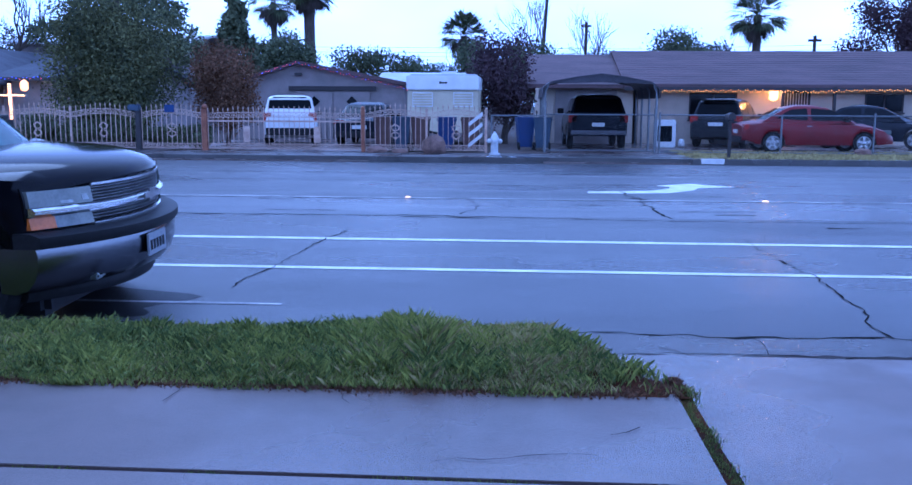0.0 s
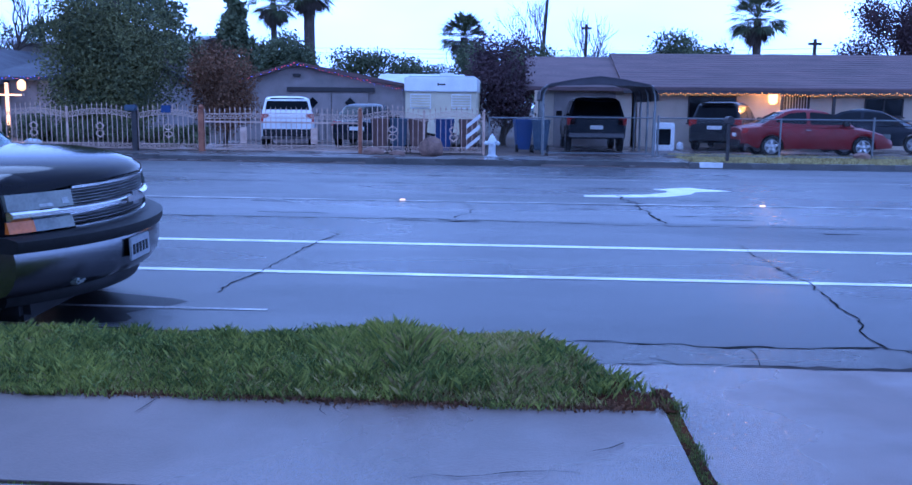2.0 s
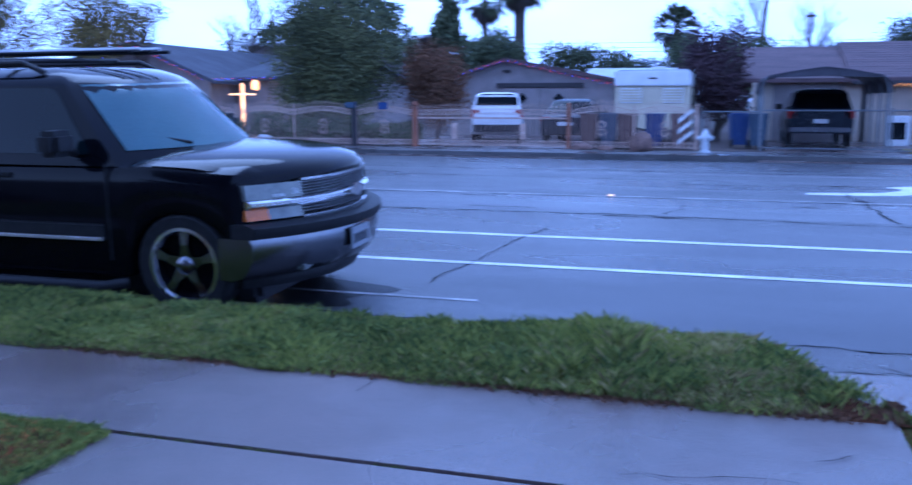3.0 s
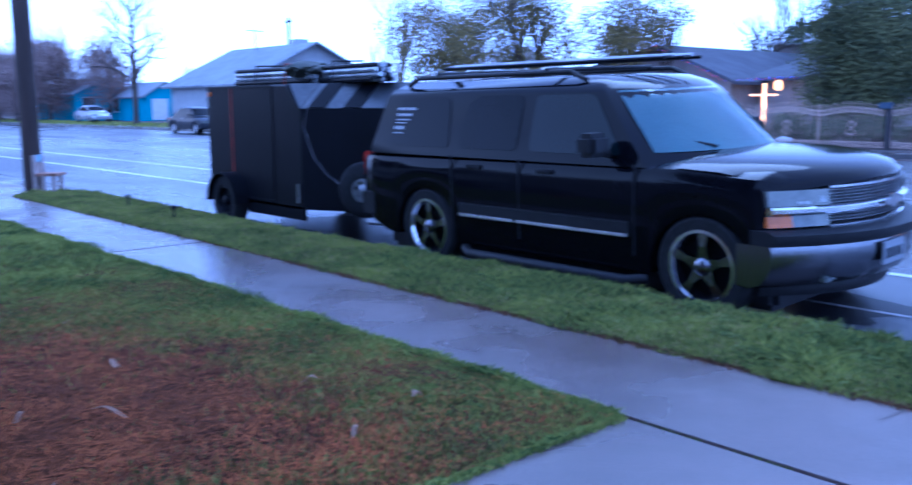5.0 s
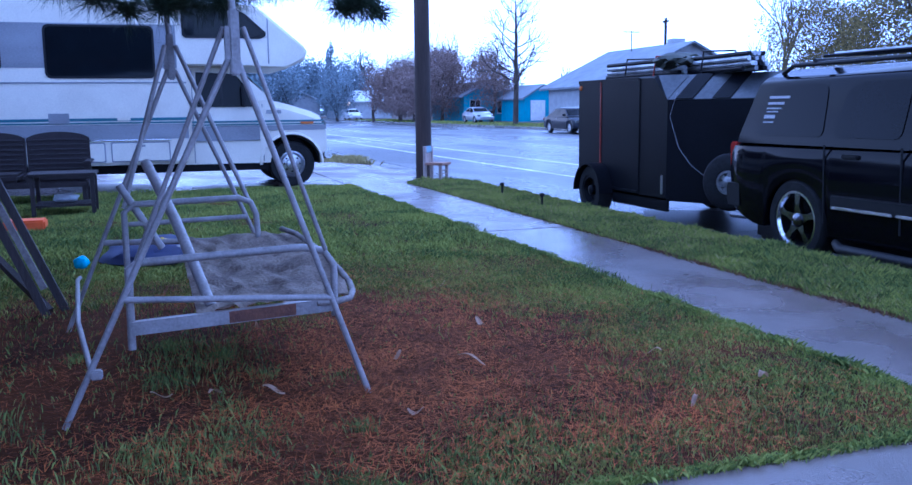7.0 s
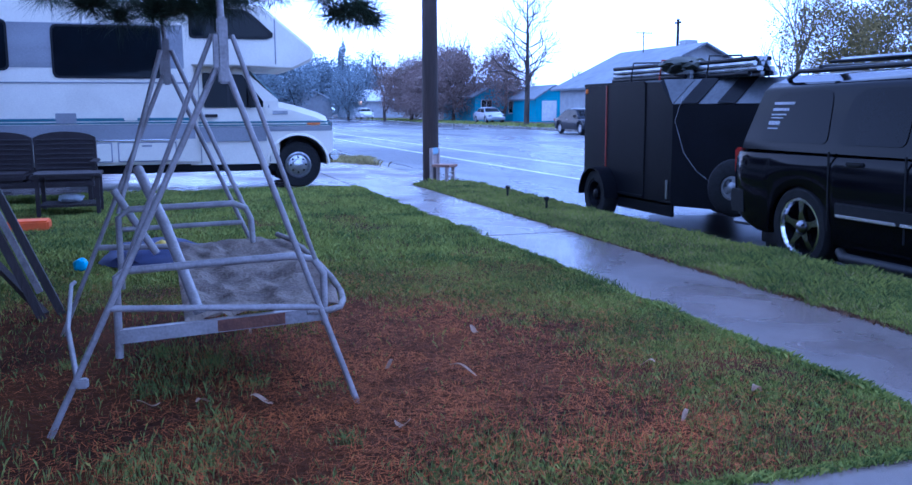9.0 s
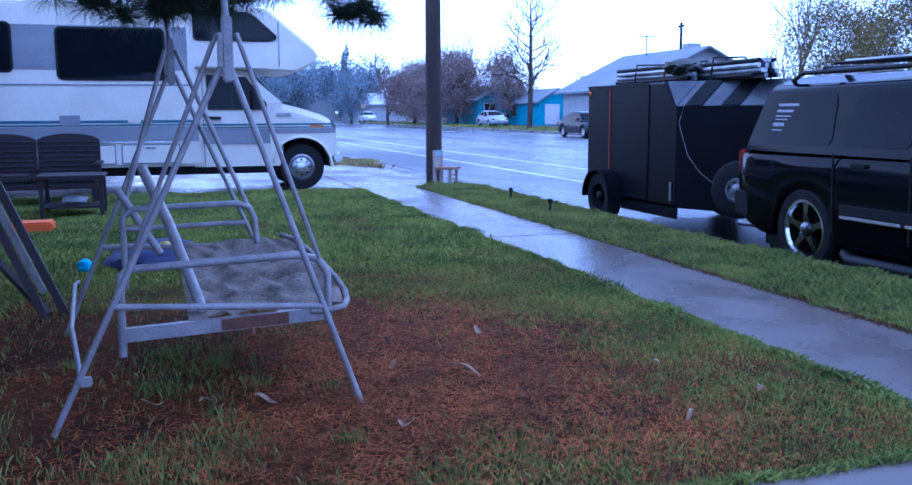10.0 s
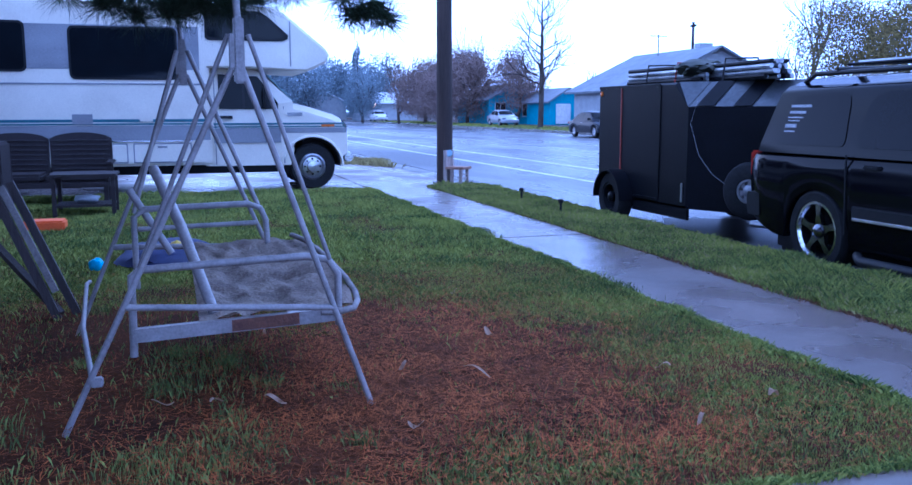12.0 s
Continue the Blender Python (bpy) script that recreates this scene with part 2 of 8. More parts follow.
ORANGE_PLASTIC = material("orange_plastic", (0.75, 0.13, 0.02), (0.6, 0.09, 0.01), 8, 0.5)
BLUE_PLASTIC = material("light_blue_plastic", (0.05, 0.42, 0.65), (0.03, 0.3, 0.5), 8, 0.4)
NAVY_CLOTH = material("navy_cloth", (0.03, 0.035, 0.1), (0.02, 0.02, 0.06), 8, 0.8)
YELLOW_PLASTIC = material("yellow_plastic", (0.6, 0.42, 0.03), (0.45, 0.3, 0.02), 8, 0.5)
RED_REFLECT = material("red_strip", (0.3, 0.035, 0.02), (0.14, 0.02, 0.015), 8, 0.5)
WRITING = material("white_lettering", (0.5, 0.5, 0.53))
BULB_WARM = glow("warm_bulb", (1.0, 0.36, 0.07), 3.5)
LANTERN = glow("lantern_glow", (1.0, 0.36, 0.06), 7.0)
BULB_RED = glow("red_bulb", (1.0, 0.08, 0.15), 2.5)
BULB_BLUE = glow("blue_bulb", (0.15, 0.15, 1.0), 2.5)
BULB_CROSS = glow("cross_bulb", (1.0, 0.42, 0.13), 5.0)
# emission stands in for light thrown back by the road reflectors
REFLECTOR = glow("glowing_reflector", (1.0, 0.55, 0.25), 1.5)


# ---- mesh helpers ----
def part(name, bm, mat, parent=None, label="", smooth=False):
    me = bpy.data.meshes.new(name)
    bmesh.ops.recalc_face_normals(bm, faces=bm.faces)
    if smooth:
        for f in bm.faces:
            f.smooth = True
    bm.to_mesh(me)
    bm.free()
    me.materials.append(mat)
    if smooth:
        me.set_sharp_from_angle(angle=radians(38))
    ob = new(name, me)
    if parent is not None:
        ob.parent = parent
    if label:
        ob["label"] = label
    return ob


def thing(name, label, category, m=None, group="", kind=""):
    ob = new(name)
    ob.empty_display_size = 0.2
    if m is not None:
        ob.matrix_world = m
    return tagged(ob, label, category, group, kind)


def box(bm, lo, hi, bevel=0.0, m=None):
    """A box between two corners, with bevelled edges."""
    c = [(a + b) / 2 for a, b in zip(lo, hi)]
    s = [max(abs(b - a), 1e-4) for a, b in zip(lo, hi)]
    mat = Matrix.Translation(c) @ Matrix.Diagonal((*s, 1))
    r = bmesh.ops.create_cube(bm, size=1, matrix=(m @ mat) if m is not None else mat)
    if bevel:
        edges = list({e for v in r["verts"] for e in v.link_edges})
        bmesh.ops.bevel(bm, geom=edges, offset=bevel, segments=2, affect="EDGES", clamp_overlap=True)
    return bm


def tube(bm, pts, r, seg=8, cap=True):
    """A round tube along a line of points; r is one radius or one for each point."""
    pts = [Vector(p) for p in pts]
    rings = []
    for i, p in enumerate(pts):
        a, b = pts[max(i - 1, 0)], pts[min(i + 1, len(pts) - 1)]
        d = (b - a).normalized()
        u = d.orthogonal().normalized() if not rings else (prev - d * prev.dot(d)).normalized()
        prev = u
        v = d.cross(u)
        rad = r[i] if isinstance(r, (list, tuple)) else r
        rings.append([bm.verts.new(p + (u * math.cos(k * math.tau / seg) + v * math.sin(k * math.tau / seg)) * rad) for k in range(seg)])
    for a, b in zip(rings, rings[1:]):
        for k in range(seg):
            bm.faces.new((a[k], a[(k + 1) % seg], b[(k + 1) % seg], b[k]))
    if cap:
        bm.faces.new(rings[0][::-1])
        bm.faces.new(rings[-1])
    return bm


def lathe(bm, profile, seg=24, m=None, cap=True):
    """Turns (radius, height) pairs round z."""
    m = m if m is not None else Matrix()
    rings = [[bm.verts.new(m @ Vector((max(r, 1e-4) * math.cos(k * math.tau / seg), max(r, 1e-4) * math.sin(k * math.tau / seg), z))) for k in range(seg)] for r, z in profile]
    for a, b in zip(rings, rings[1:]):
        for k in range(seg):
            bm.faces.new((a[k], a[(k + 1) % seg], b[(k + 1) % seg], b[k]))
    if cap:
        bm.faces.new(rings[0][::-1])
        bm.faces.new(rings[-1])
    return bm


def loft(bm, loops, cap=True):
    rings = [[bm.verts.new(p) for p in loop] for loop in loops]
    n = len(rings[0])
    for a, b in zip(rings, rings[1:]):
        for k in range(n):
            bm.faces.new((a[k], a[(k + 1) % n], b[(k + 1) % n], b[k]))
    if cap:
        bm.faces.new(rings[0][::-1])
        bm.faces.new(rings[-1])
    return bm


def prism(bm, poly, offset):
    """A flat polygon of 3D points, pushed out along an offset."""
    o = Vector(offset)
    a = [bm.verts.new(Vector(p)) for p in poly]
    b = [bm.verts.new(Vector(p) + o) for p in poly]
    n = len(a)
    fs = [bm.faces.new(a[::-1]), bm.faces.new(b)]
    for k in range(n):
        bm.faces.new((a[k], a[(k + 1) % n], b[(k + 1) % n], b[k]))
    bmesh.ops.triangulate(bm, faces=fs)
    return bm


def arrays(name, verts, faces, mat, kind="", label="", category="", parent=None):
    me = bpy.data.meshes.new(name)
    me.from_pydata(verts, [], faces)
    me.materials.append(mat)
    ob = new(name, me)
    if parent is not None:
        ob.parent = parent
    return tagged(ob, label, category, "", kind)


# ---- ground, road and pavements ----
KERB_Y, GUTTER_Y, FAR_Y, PAVE_Z, YARD_Z = 5.33, 5.93, 24.0, 0.13, 0.13
rng = np.random.default_rng(7)


def slab(name, x0, x1, y0, y1, z, mat, kind="structure", label="", category="", depth=0.18, bevel=0.012, parent=None):
    bm = bmesh.new()
    box(bm, (x0, y0, z - depth), (x1, y1, z), bevel)
    ob = part(name, bm, mat, parent)
    return tagged(ob, label, category, "", kind) if parent is None else ob


bm = bmesh.new()
bmesh.ops.create_grid(bm, x_segments=1, y_segments=1, size=1500, matrix=Matrix.Translation((0, 0, -0.06)))
tagged(part("ground", bm, SOIL_FAR), "bare damp earth reaching to the horizon", "ground", kind="structure")

road = slab("road", -420, 160, GUTTER_Y, FAR_Y, 0.0, ASPHALT, label="wet grey asphalt street with patched seams and cracks", category="road", depth=0.05, bevel=0)
gutter = slab("gutter", -420, 160, KERB_Y, GUTTER_Y - 0.012, 0.004, GUTTER_PAN, label="wet concrete gutter pan along the kerb", category="gutter", depth=0.05, bevel=0)
# raised kerb runs with driveway cuts
for x0, x1 in ((-420, -22.6), (-15.2, 0.3)):
    slab("kerb", x0, x1, KERB_Y - 0.15, KERB_Y, 0.13, GUTTER, label="worn grey concrete kerb beside the gutter", category="kerb", bevel=0.03)
for x0, x1 in ((-420, -25), (-12.0, -11.0), (-3.9, 0.75), (4.6, 160)):
    slab("kerb", x0, x1, FAR_Y, FAR_Y + 0.16, 0.15, GUTTER, label="grey concrete kerb along the far pavement", category="kerb", bevel=0.03)


def ramp(name, x0, x1, y0, z0, y1, z1, label):
    bm = bmesh.new()
    prism(bm, [(x0, y0, -0.04), (x0, y1, -0.04), (x0, y1, z1), (x0, y0, z0)], (x1 - x0, 0, 0))
    return tagged(part(name, bm, CONCRETE), label, "driveway", kind="structure")


ramp("driveway_apron", 0.865, 9.0, KERB_Y, 0.03, 3.2, 0.128, "pale damp concrete driveway apron sloping to the gutter")
ramp("driveway_apron", -22.4, -15.3, KERB_Y, 0.03, 4.25, 0.128, "wet concrete driveway apron beside the motorhome")
ramp("driveway_apron", -11.0, -3.9, FAR_Y, 0.02, FAR_Y + 1.0, 0.15, "pale concrete apron before the iron gate")
ramp("driveway_apron", 0.75, 4.6, FAR_Y, 0.02, FAR_Y + 1.0, 0.15, "pale concrete apron before the carport")
bm = bmesh.new()
loft(bm, [[Vector((0.3, KERB_Y, -0.04)), Vector((0.3, KERB_Y, 0.03)), Vector((0.91, KERB_Y, 0.03)), Vector((0.91, KERB_Y, -0.04))], [Vector((0.84, 4.3, -0.04)), Vector((0.84, 4.3, 0.075)), Vector((0.91, 4.3, 0.077)), Vector((0.91, 4.3, -0.04))]])
tagged(part("apron_flare", bm, CONCRETE), "sloping concrete flare beside the verge end", "driveway", kind="structure")
slab("driveway", -2.42, 9.0, -6, 3.17, PAVE_Z, CONCRETE, label="smooth damp concrete drive in front of the house", category="driveway")
slab("driveway", -22.4, -15.25, -9, 3.17, PAVE_Z, CONCRETE, label="wet concrete drive under the motorhome", category="driveway")

# front pavement of separate slabs
pavement = new("pavement")
tagged(pavement, "damp concrete pavement of single slabs with grassy joints", "pavement", kind="structure")
edge = 0.795
for nxt in (-8.68, -15.04):
    bm = bmesh.new()
    gap = 0.03
    z = PAVE_Z + rng.uniform(-0.002, 0.002)
    box(bm, (nxt + gap, 3.19, -0.05), (edge, 4.26, z), 0.003)
    part("slab", bm, CONCRETE, pavement)
    edge = nxt
slab("pavement_across_drive", -22.4, edge, 3.19, 4.24, PAVE_Z, CONCRETE, label="wet concrete pavement crossing the drive", category="pavement")
far_pavement = slab("far_pavement", -420, 160, FAR_Y + 0.16, 26.1, 0.146, GUTTER, label="grey concrete pavement on the far side", category="pavement")
slab("far_drive", -10.9, -4.5, 26.1, 36, 0.148, CONCRETE, label="concrete drive behind the iron gate", category="driveway")
slab("far_drive", 0.9, 4.4, 26.1, 34, 0.148, CONCRETE, label="concrete drive under the carport", category="driveway")
slab("far_drive", 4.42, 16, 28.2, 34, 0.15, CONCRETE, label="concrete parking area before the tan house", category="driveway")
slab("far_yard", -420, 160, 26.1, 130, YARD_Z, SOIL_FAR, label="bare brown earth yards across the street", category="yard", bevel=0)

# road paint and seams
def strip(name, x0, x1, y, w, mat, parent, z=0.004):
    bm = bmesh.new()
    n = max(2, int((x1 - x0) / 0.6))
    pts = [(x0 + (x1 - x0) * i / n) for i in range(n + 1)]
    a = [bm.verts.new((x, y - w / 2 + 0.008 * noise.noise((x * 2, y, 0)), z)) for x in pts]
    b = [bm.verts.new((x, y + w / 2 + 0.008 * noise.noise((x * 2, y, 5)), z)) for x in pts]
    for i in range(n):
        bm.faces.new((a[i], a[i + 1], b[i + 1], b[i]))
    return part(name, bm, mat, parent)


# patched strip whose paler colour also carries the wet sheen
ASPHALT_SHEEN_PATCH = material("patched_asphalt_with_sheen", (0.11, 0.11, 0.118), (0.07, 0.07, 0.076), 0.5, 0.3, 0.3, 120, wet=(0.3, 0.2, 0.45), stretch=(0.3, 1, 1))
strip("trench_patch_sheen", -60, 40, 13.45, 2.3, ASPHALT_SHEEN_PATCH, road, 0.002)
strip("lane_line", -120, 40, 8.19, 0.12, PAINT, road)
strip("lane_line", -120, 40, 10.04, 0.15, PAINT, road)
WORN = material("worn_road_paint", (0.5, 0.48, 0.47), (0.12, 0.12, 0.12), 2, 0.5, 0.1, 40, spread=0.3)
strip("lane_line", -70, 40, 14.69, 0.12, WORN, road)
strip("lane_line", -70, 40, 19.6, 0.09, WORN, road)
strip("parking_mark", -3.6, -1.75, 6.62, 0.06, WORN, road)
# turn arrow
bm = bmesh.new()
prism(bm, [(1.30, 16.15, 0), (2.03, 16.30, 0), (2.47, 16.46, 0), (2.84, 16.86, 0), (2.94, 17.29, 0), (2.71, 17.52, 0), (3.43, 18.00, 0), (4.15, 17.38, 0), (3.42, 17.11, 0), (3.23, 16.56, 0), (2.71, 16.05, 0), (2.03, 15.86, 0), (1.28, 15.88, 0)], (0, 0, 0.004))
part("turn_arrow", bm, PAINT, road, "white painted turn arrow")


def crack(pts, w, seed, name="crack", mat=CRACK, z=0.005):
    """A ragged ribbon along a line of points."""
    bm = bmesh.new()
    fine = []
    for (x0, y0), (x1, y1) in zip(pts, pts[1:]):
        n = max(2, int(math.hypot(x1 - x0, y1 - y0) / 0.09))
        fine += [(x0 + (x1 - x0) * i / n, y0 + (y1 - y0) * i / n) for i in range(n)]
    fine.append(pts[-1])
    rows = []
    for i, (x, y) in enumerate(fine):
        d = Vector((fine[min(i + 1, len(fine) - 1)][0] - fine[max(i - 1, 0)][0], fine[min(i + 1, len(fine) - 1)][1] - fine[max(i - 1, 0)][1]))
        s = Vector((-d.y, d.x)).normalized()
        j = noise.noise((x * 2.3, y * 2.3, seed)) * 0.09 + noise.noise((x * 9, y * 9, seed)) * 0.045
        ww = w * (0.15 + 1.0 * abs(noise.noise((x * 5, y * 5, seed + 9))))
        c = Vector((x, y)) + s * j
        rows.append((bm.verts.new((*(c - s * ww), z)), bm.verts.new((*(c + s * ww), z))))
    for a, b in zip(rows, rows[1:]):
        bm.faces.new((a[0], b[0], b[1], a[1]))
    return part(name, bm, mat, road)


crack([(-2.0, 11.0), (-2.13, 10.05), (-2.24, 8.2), (-2.3, 7.2)], 0.018, 1)
crack([(2.6, 10.4), (2.62, 9.2), (2.7, 8.19), (2.62, 7.0), (2.45, 5.95)], 0.022, 2)
crack([(-0.75, 14.7), (-0.55, 13.6), (-0.7, 12.5)], 0.025, 3)
crack([(1.9, 16.2), (2.02, 15.0), (2.05, 13.6), (2.1, 12.3)], 0.035, 4)
crack([(1.9, 15.0), (2.15, 14.8)], 0.13, 14)
crack([(-12, 12.3), (-6, 12.1), (-1, 12.3), (2, 12.0), (8, 12.2), (14, 12.1)], 0.035, 5)
crack([(-60, 5.93), (-15, 5.93), (0, 5.92), (4, 5.94), (14, 5.93)], 0.042, 6)
crack([(-25, 20.3), (-5, 20.1), (9, 20.2), (20, 20.3)], 0.05, 7)
for k, x in enumerate((-8.4, -13.2, -18.0, -24.5, -31.0, 8.2, 12.9)):
    crack([(x, 6.2), (x + 0.4, 9), (x - 0.2, 13), (x + 0.3, 18)], 0.022, 20 + k)
crack([(-25, 14.55), (-3, 14.5), (8, 14.55), (20, 14.5)], 0.03, 71)
crack([(-20, 17.9), (-6, 18.1), (0, 18.0)], 0.03, 72)
for k in range(26):
    x, y = rng.uniform(-12, 14), rng.uniform(11, 22.8)
    crack([(x, y), (x + rng.uniform(0.4, 1.2), y + rng.uniform(-0.1, 0.1))], 0.05, 40 + k)
# dark strip painted for the shade at the foot of the apron lip
crack([(0.2, 5.40), (3, 5.41), (6, 5.39), (12, 5.41)], 0.085, 67, "lip_shade_strip", LIP_SHADE, 0.008)
# thin dark line painted for the shading of the lip edge
crack([(0.3, 5.345), (3, 5.34), (9, 5.345)], 0.016, 66, z=0.034)
crack([(0.95, 5.6), (1.1, 5.35)], 0.02, 61)
crack([(2.6, 5.9), (2.75, 5.4)], 0.02, 62)
crack([(1.55, 5.92), (1.6, 5.4)], 0.012, 63)
for x, y in ((4.02, 14.72), (-1.75, 14.75)):
    bm = bmesh.new()
    prism(bm, [(x - 0.05, y - 0.05, 0), (x + 0.05, y - 0.05, 0), (x + 0.03, y - 0.02, 0.018), (x - 0.03, y - 0.02, 0.018)], (0, 0.08, 0.001))
    part("road_reflector", bm, REFLECTOR, road, "small raised reflector with an added amber glow")
# pavement cracks
for pts in (((-0.76, 4.14), (-0.72, 4.0)), ((-1.6, 4.2), (-1.62, 3.95)), ((-0.3, 3.35), (0.35, 3.4)), ((0.4, 3.7), (0.55, 3.78))):
    o = crack(list(pts), 0.006, 3, z=PAVE_Z + 0.007)
    o.parent = pavement


# ---- verge and lawn ----
def verge_height(x, y):
    m = math.exp(-((x + 0.5) / 1.0) ** 2 - ((y - 4.85) / 0.42) ** 2) * 0.04
    edge = min(1, max(0, (y - 4.22) / 0.12)) * min(1, max(0, (5.3 - y) / 0.1))
    edge *= min(1, max(0.0, (0.28 + (5.33 - y) * 0.58 - x) / 0.15))
    return PAVE_Z - 0.1 * (1 - min(1, max(0.0, (0.36 + (5.33 - y) * 0.58 - x) / 0.1))) + (0.02 + m + 0.02 * noise.noise((x * 2, y * 2, 3))) * edge


def sheet(name, x0, x1, y0, y1, step, height, mat, label, keep=None):
    bm = bmesh.new()
    nx, ny = int((x1 - x0) / step), int((y1 - y0) / step)
    g = [[bm.verts.new((x0 + (x1 - x0) * i / nx, y0 + (y1 - y0) * j / ny, height(x0 + (x1 - x0) * i / nx, y0 + (y1 - y0) * j / ny))) for j in range(ny + 1)] for i in range(nx + 1)]
    for i in range(nx):
        for j in range(ny):
            bm.faces.new((g[i][j], g[i + 1][j], g[i + 1][j + 1], g[i][j + 1]))
    return tagged(part(name, bm, mat, smooth=True), label, "ground", kind="structure")


sheet("verge", -15.2, 0.86, 4.2, KERB_Y - 0.03, 0.12, verge_height, SOIL, "damp brown soil of the grass verge")
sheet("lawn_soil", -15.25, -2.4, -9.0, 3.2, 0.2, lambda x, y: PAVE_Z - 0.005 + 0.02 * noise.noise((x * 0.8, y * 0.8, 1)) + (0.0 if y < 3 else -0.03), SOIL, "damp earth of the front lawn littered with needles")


def blades(name, xy, height, width, z, mat, label, lean=0.5):
    """Single grass blades, each one bent triangle pair, in one mesh."""
    n = len(xy)
    a = rng.uniform(0, math.tau, n)
    t = rng.uniform(0, math.tau, n)
    h = height * rng.uniform(0.5, 1.25, n)
    ln = h * lean * rng.uniform(0.2, 1.3, n)
    wx, wy = np.cos(a) * width / 2, np.sin(a) * width / 2
    lx, ly = np.cos(t) * ln, np.sin(t) * ln
    v = np.empty((n, 4, 3))
    v[:, 0] = np.stack([xy[:, 0] - wx, xy[:, 1] - wy, z - 0.01], 1)
    v[:, 1] = np.stack([xy[:, 0] + wx, xy[:, 1] + wy, z - 0.01], 1)
    v[:, 2] = np.stack([xy[:, 0] + wx * 0.8 + lx * 0.35, xy[:, 1] + wy * 0.8 + ly * 0.35, z + h * 0.6], 1)
    v[:, 3] = np.stack([xy[:, 0] + lx, xy[:, 1] + ly, z + h], 1)
    idx = np.arange(n)[:, None] * 4
    f = np.concatenate([idx + np.array([[0, 1, 2]]), idx + np.array([[0, 2, 3]])], 1).reshape(-1, 3)
    me = bpy.data.meshes.new(name)
    me.vertices.add(n * 4)
    me.vertices.foreach_set("co", v.ravel())
    me.loops.add(n * 6)
    me.loops.foreach_set("vertex_index", f.ravel().astype(np.int32))
    me.polygons.add(n * 2)
    me.polygons.foreach_set("loop_start", np.arange(0, n * 6, 3, dtype=np.int32))
    me.update(calc_edges=True)
    me.validate()
    me.materials.append(mat)
    return tagged(new(name, me), label, "grass", kind="stuff")


def patchy(xy, s, seed):
    return np.array([noise.noise((x * s, y * s, seed)) for x, y in xy])


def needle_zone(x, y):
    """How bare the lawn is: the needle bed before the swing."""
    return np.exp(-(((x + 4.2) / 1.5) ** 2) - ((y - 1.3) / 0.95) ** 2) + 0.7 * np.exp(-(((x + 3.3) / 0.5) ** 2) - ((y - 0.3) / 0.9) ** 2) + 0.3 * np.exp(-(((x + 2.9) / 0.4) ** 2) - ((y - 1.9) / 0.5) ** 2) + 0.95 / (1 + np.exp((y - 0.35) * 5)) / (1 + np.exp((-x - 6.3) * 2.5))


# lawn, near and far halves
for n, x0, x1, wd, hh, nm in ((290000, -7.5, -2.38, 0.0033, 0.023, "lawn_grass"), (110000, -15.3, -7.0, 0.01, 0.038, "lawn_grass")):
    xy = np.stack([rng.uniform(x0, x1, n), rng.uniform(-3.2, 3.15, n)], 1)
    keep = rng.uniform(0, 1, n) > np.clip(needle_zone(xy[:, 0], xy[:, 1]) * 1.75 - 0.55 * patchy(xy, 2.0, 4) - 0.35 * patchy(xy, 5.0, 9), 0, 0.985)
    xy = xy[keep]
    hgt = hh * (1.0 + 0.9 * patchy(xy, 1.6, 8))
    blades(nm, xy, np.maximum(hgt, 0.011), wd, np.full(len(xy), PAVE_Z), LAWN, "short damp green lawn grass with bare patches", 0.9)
# taller tufts along the pavement and about the lawn
tuft = []
for cx, cy, r, m in ((-5.9, 3.1, 0.22, 900), (-9.1, 3.15, 0.2, 500), (-4.6, 0.15, 0.3, 900), (-3.4, -0.9, 0.4, 300), (-5.4, -0.9, 0.4, 200), (-3.3, 0.25, 0.16, 500), (-3.05, 0.0, 0.2, 300), (-12.5, 2.9, 0.3, 500), (-6.2, -0.2, 0.35, 300), (-3.1, -0.2, 0.3, 250), (-2.75, 1.6, 0.3, 900), (-2.7, 1.0, 0.16, 900), (-2.62, 0.55, 0.14, 600), (-3.0, 1.25, 0.16, 500), (-2.9, 2.3, 0.3, 800), (-8.3, -1.2, 0.5, 500), (-10.5, -1.0, 0.5, 900), (-12.8, -0.9, 0.5, 700), (-4.9, -0.5, 0.5, 90)):
    tuft.append(np.stack([rng.normal(cx, r, m), rng.normal(cy, r * 0.6, m)], 1))
rt = np.random.default_rng(23)
for k in range(22):  # soft clumps that come up through the needles
    cx, cy, m = rt.uniform(-6.4, -2.5), rt.uniform(-1.0, 0.9), int(rt.uniform(50, 200))
    r = rt.uniform(0.04, 0.13)
    tuft.append(np.stack([rt.normal(cx, r, m), rt.normal(cy, r * 0.8, m)], 1))
tuft = np.concatenate(tuft)
tuft = tuft[(tuft[:, 0] < -2.4) & (tuft[:, 1] < 3.3)]
blades("grass_tuft", tuft, 0.045, 0.0032, np.full(len(tuft), PAVE_Z), WEED, "taller tufts of green weeds in the lawn")
# ragged grass hanging over the concrete edges
re_ = np.random.default_rng(41)
ex = re_.uniform(-15.2, -2.45, 15000)
along = np.stack([ex, 3.155 + np.abs(re_.normal(0, 0.022, 15000)) * (1 + patchy(np.stack([ex, ex * 0], 1), 2.5, 3))], 1)
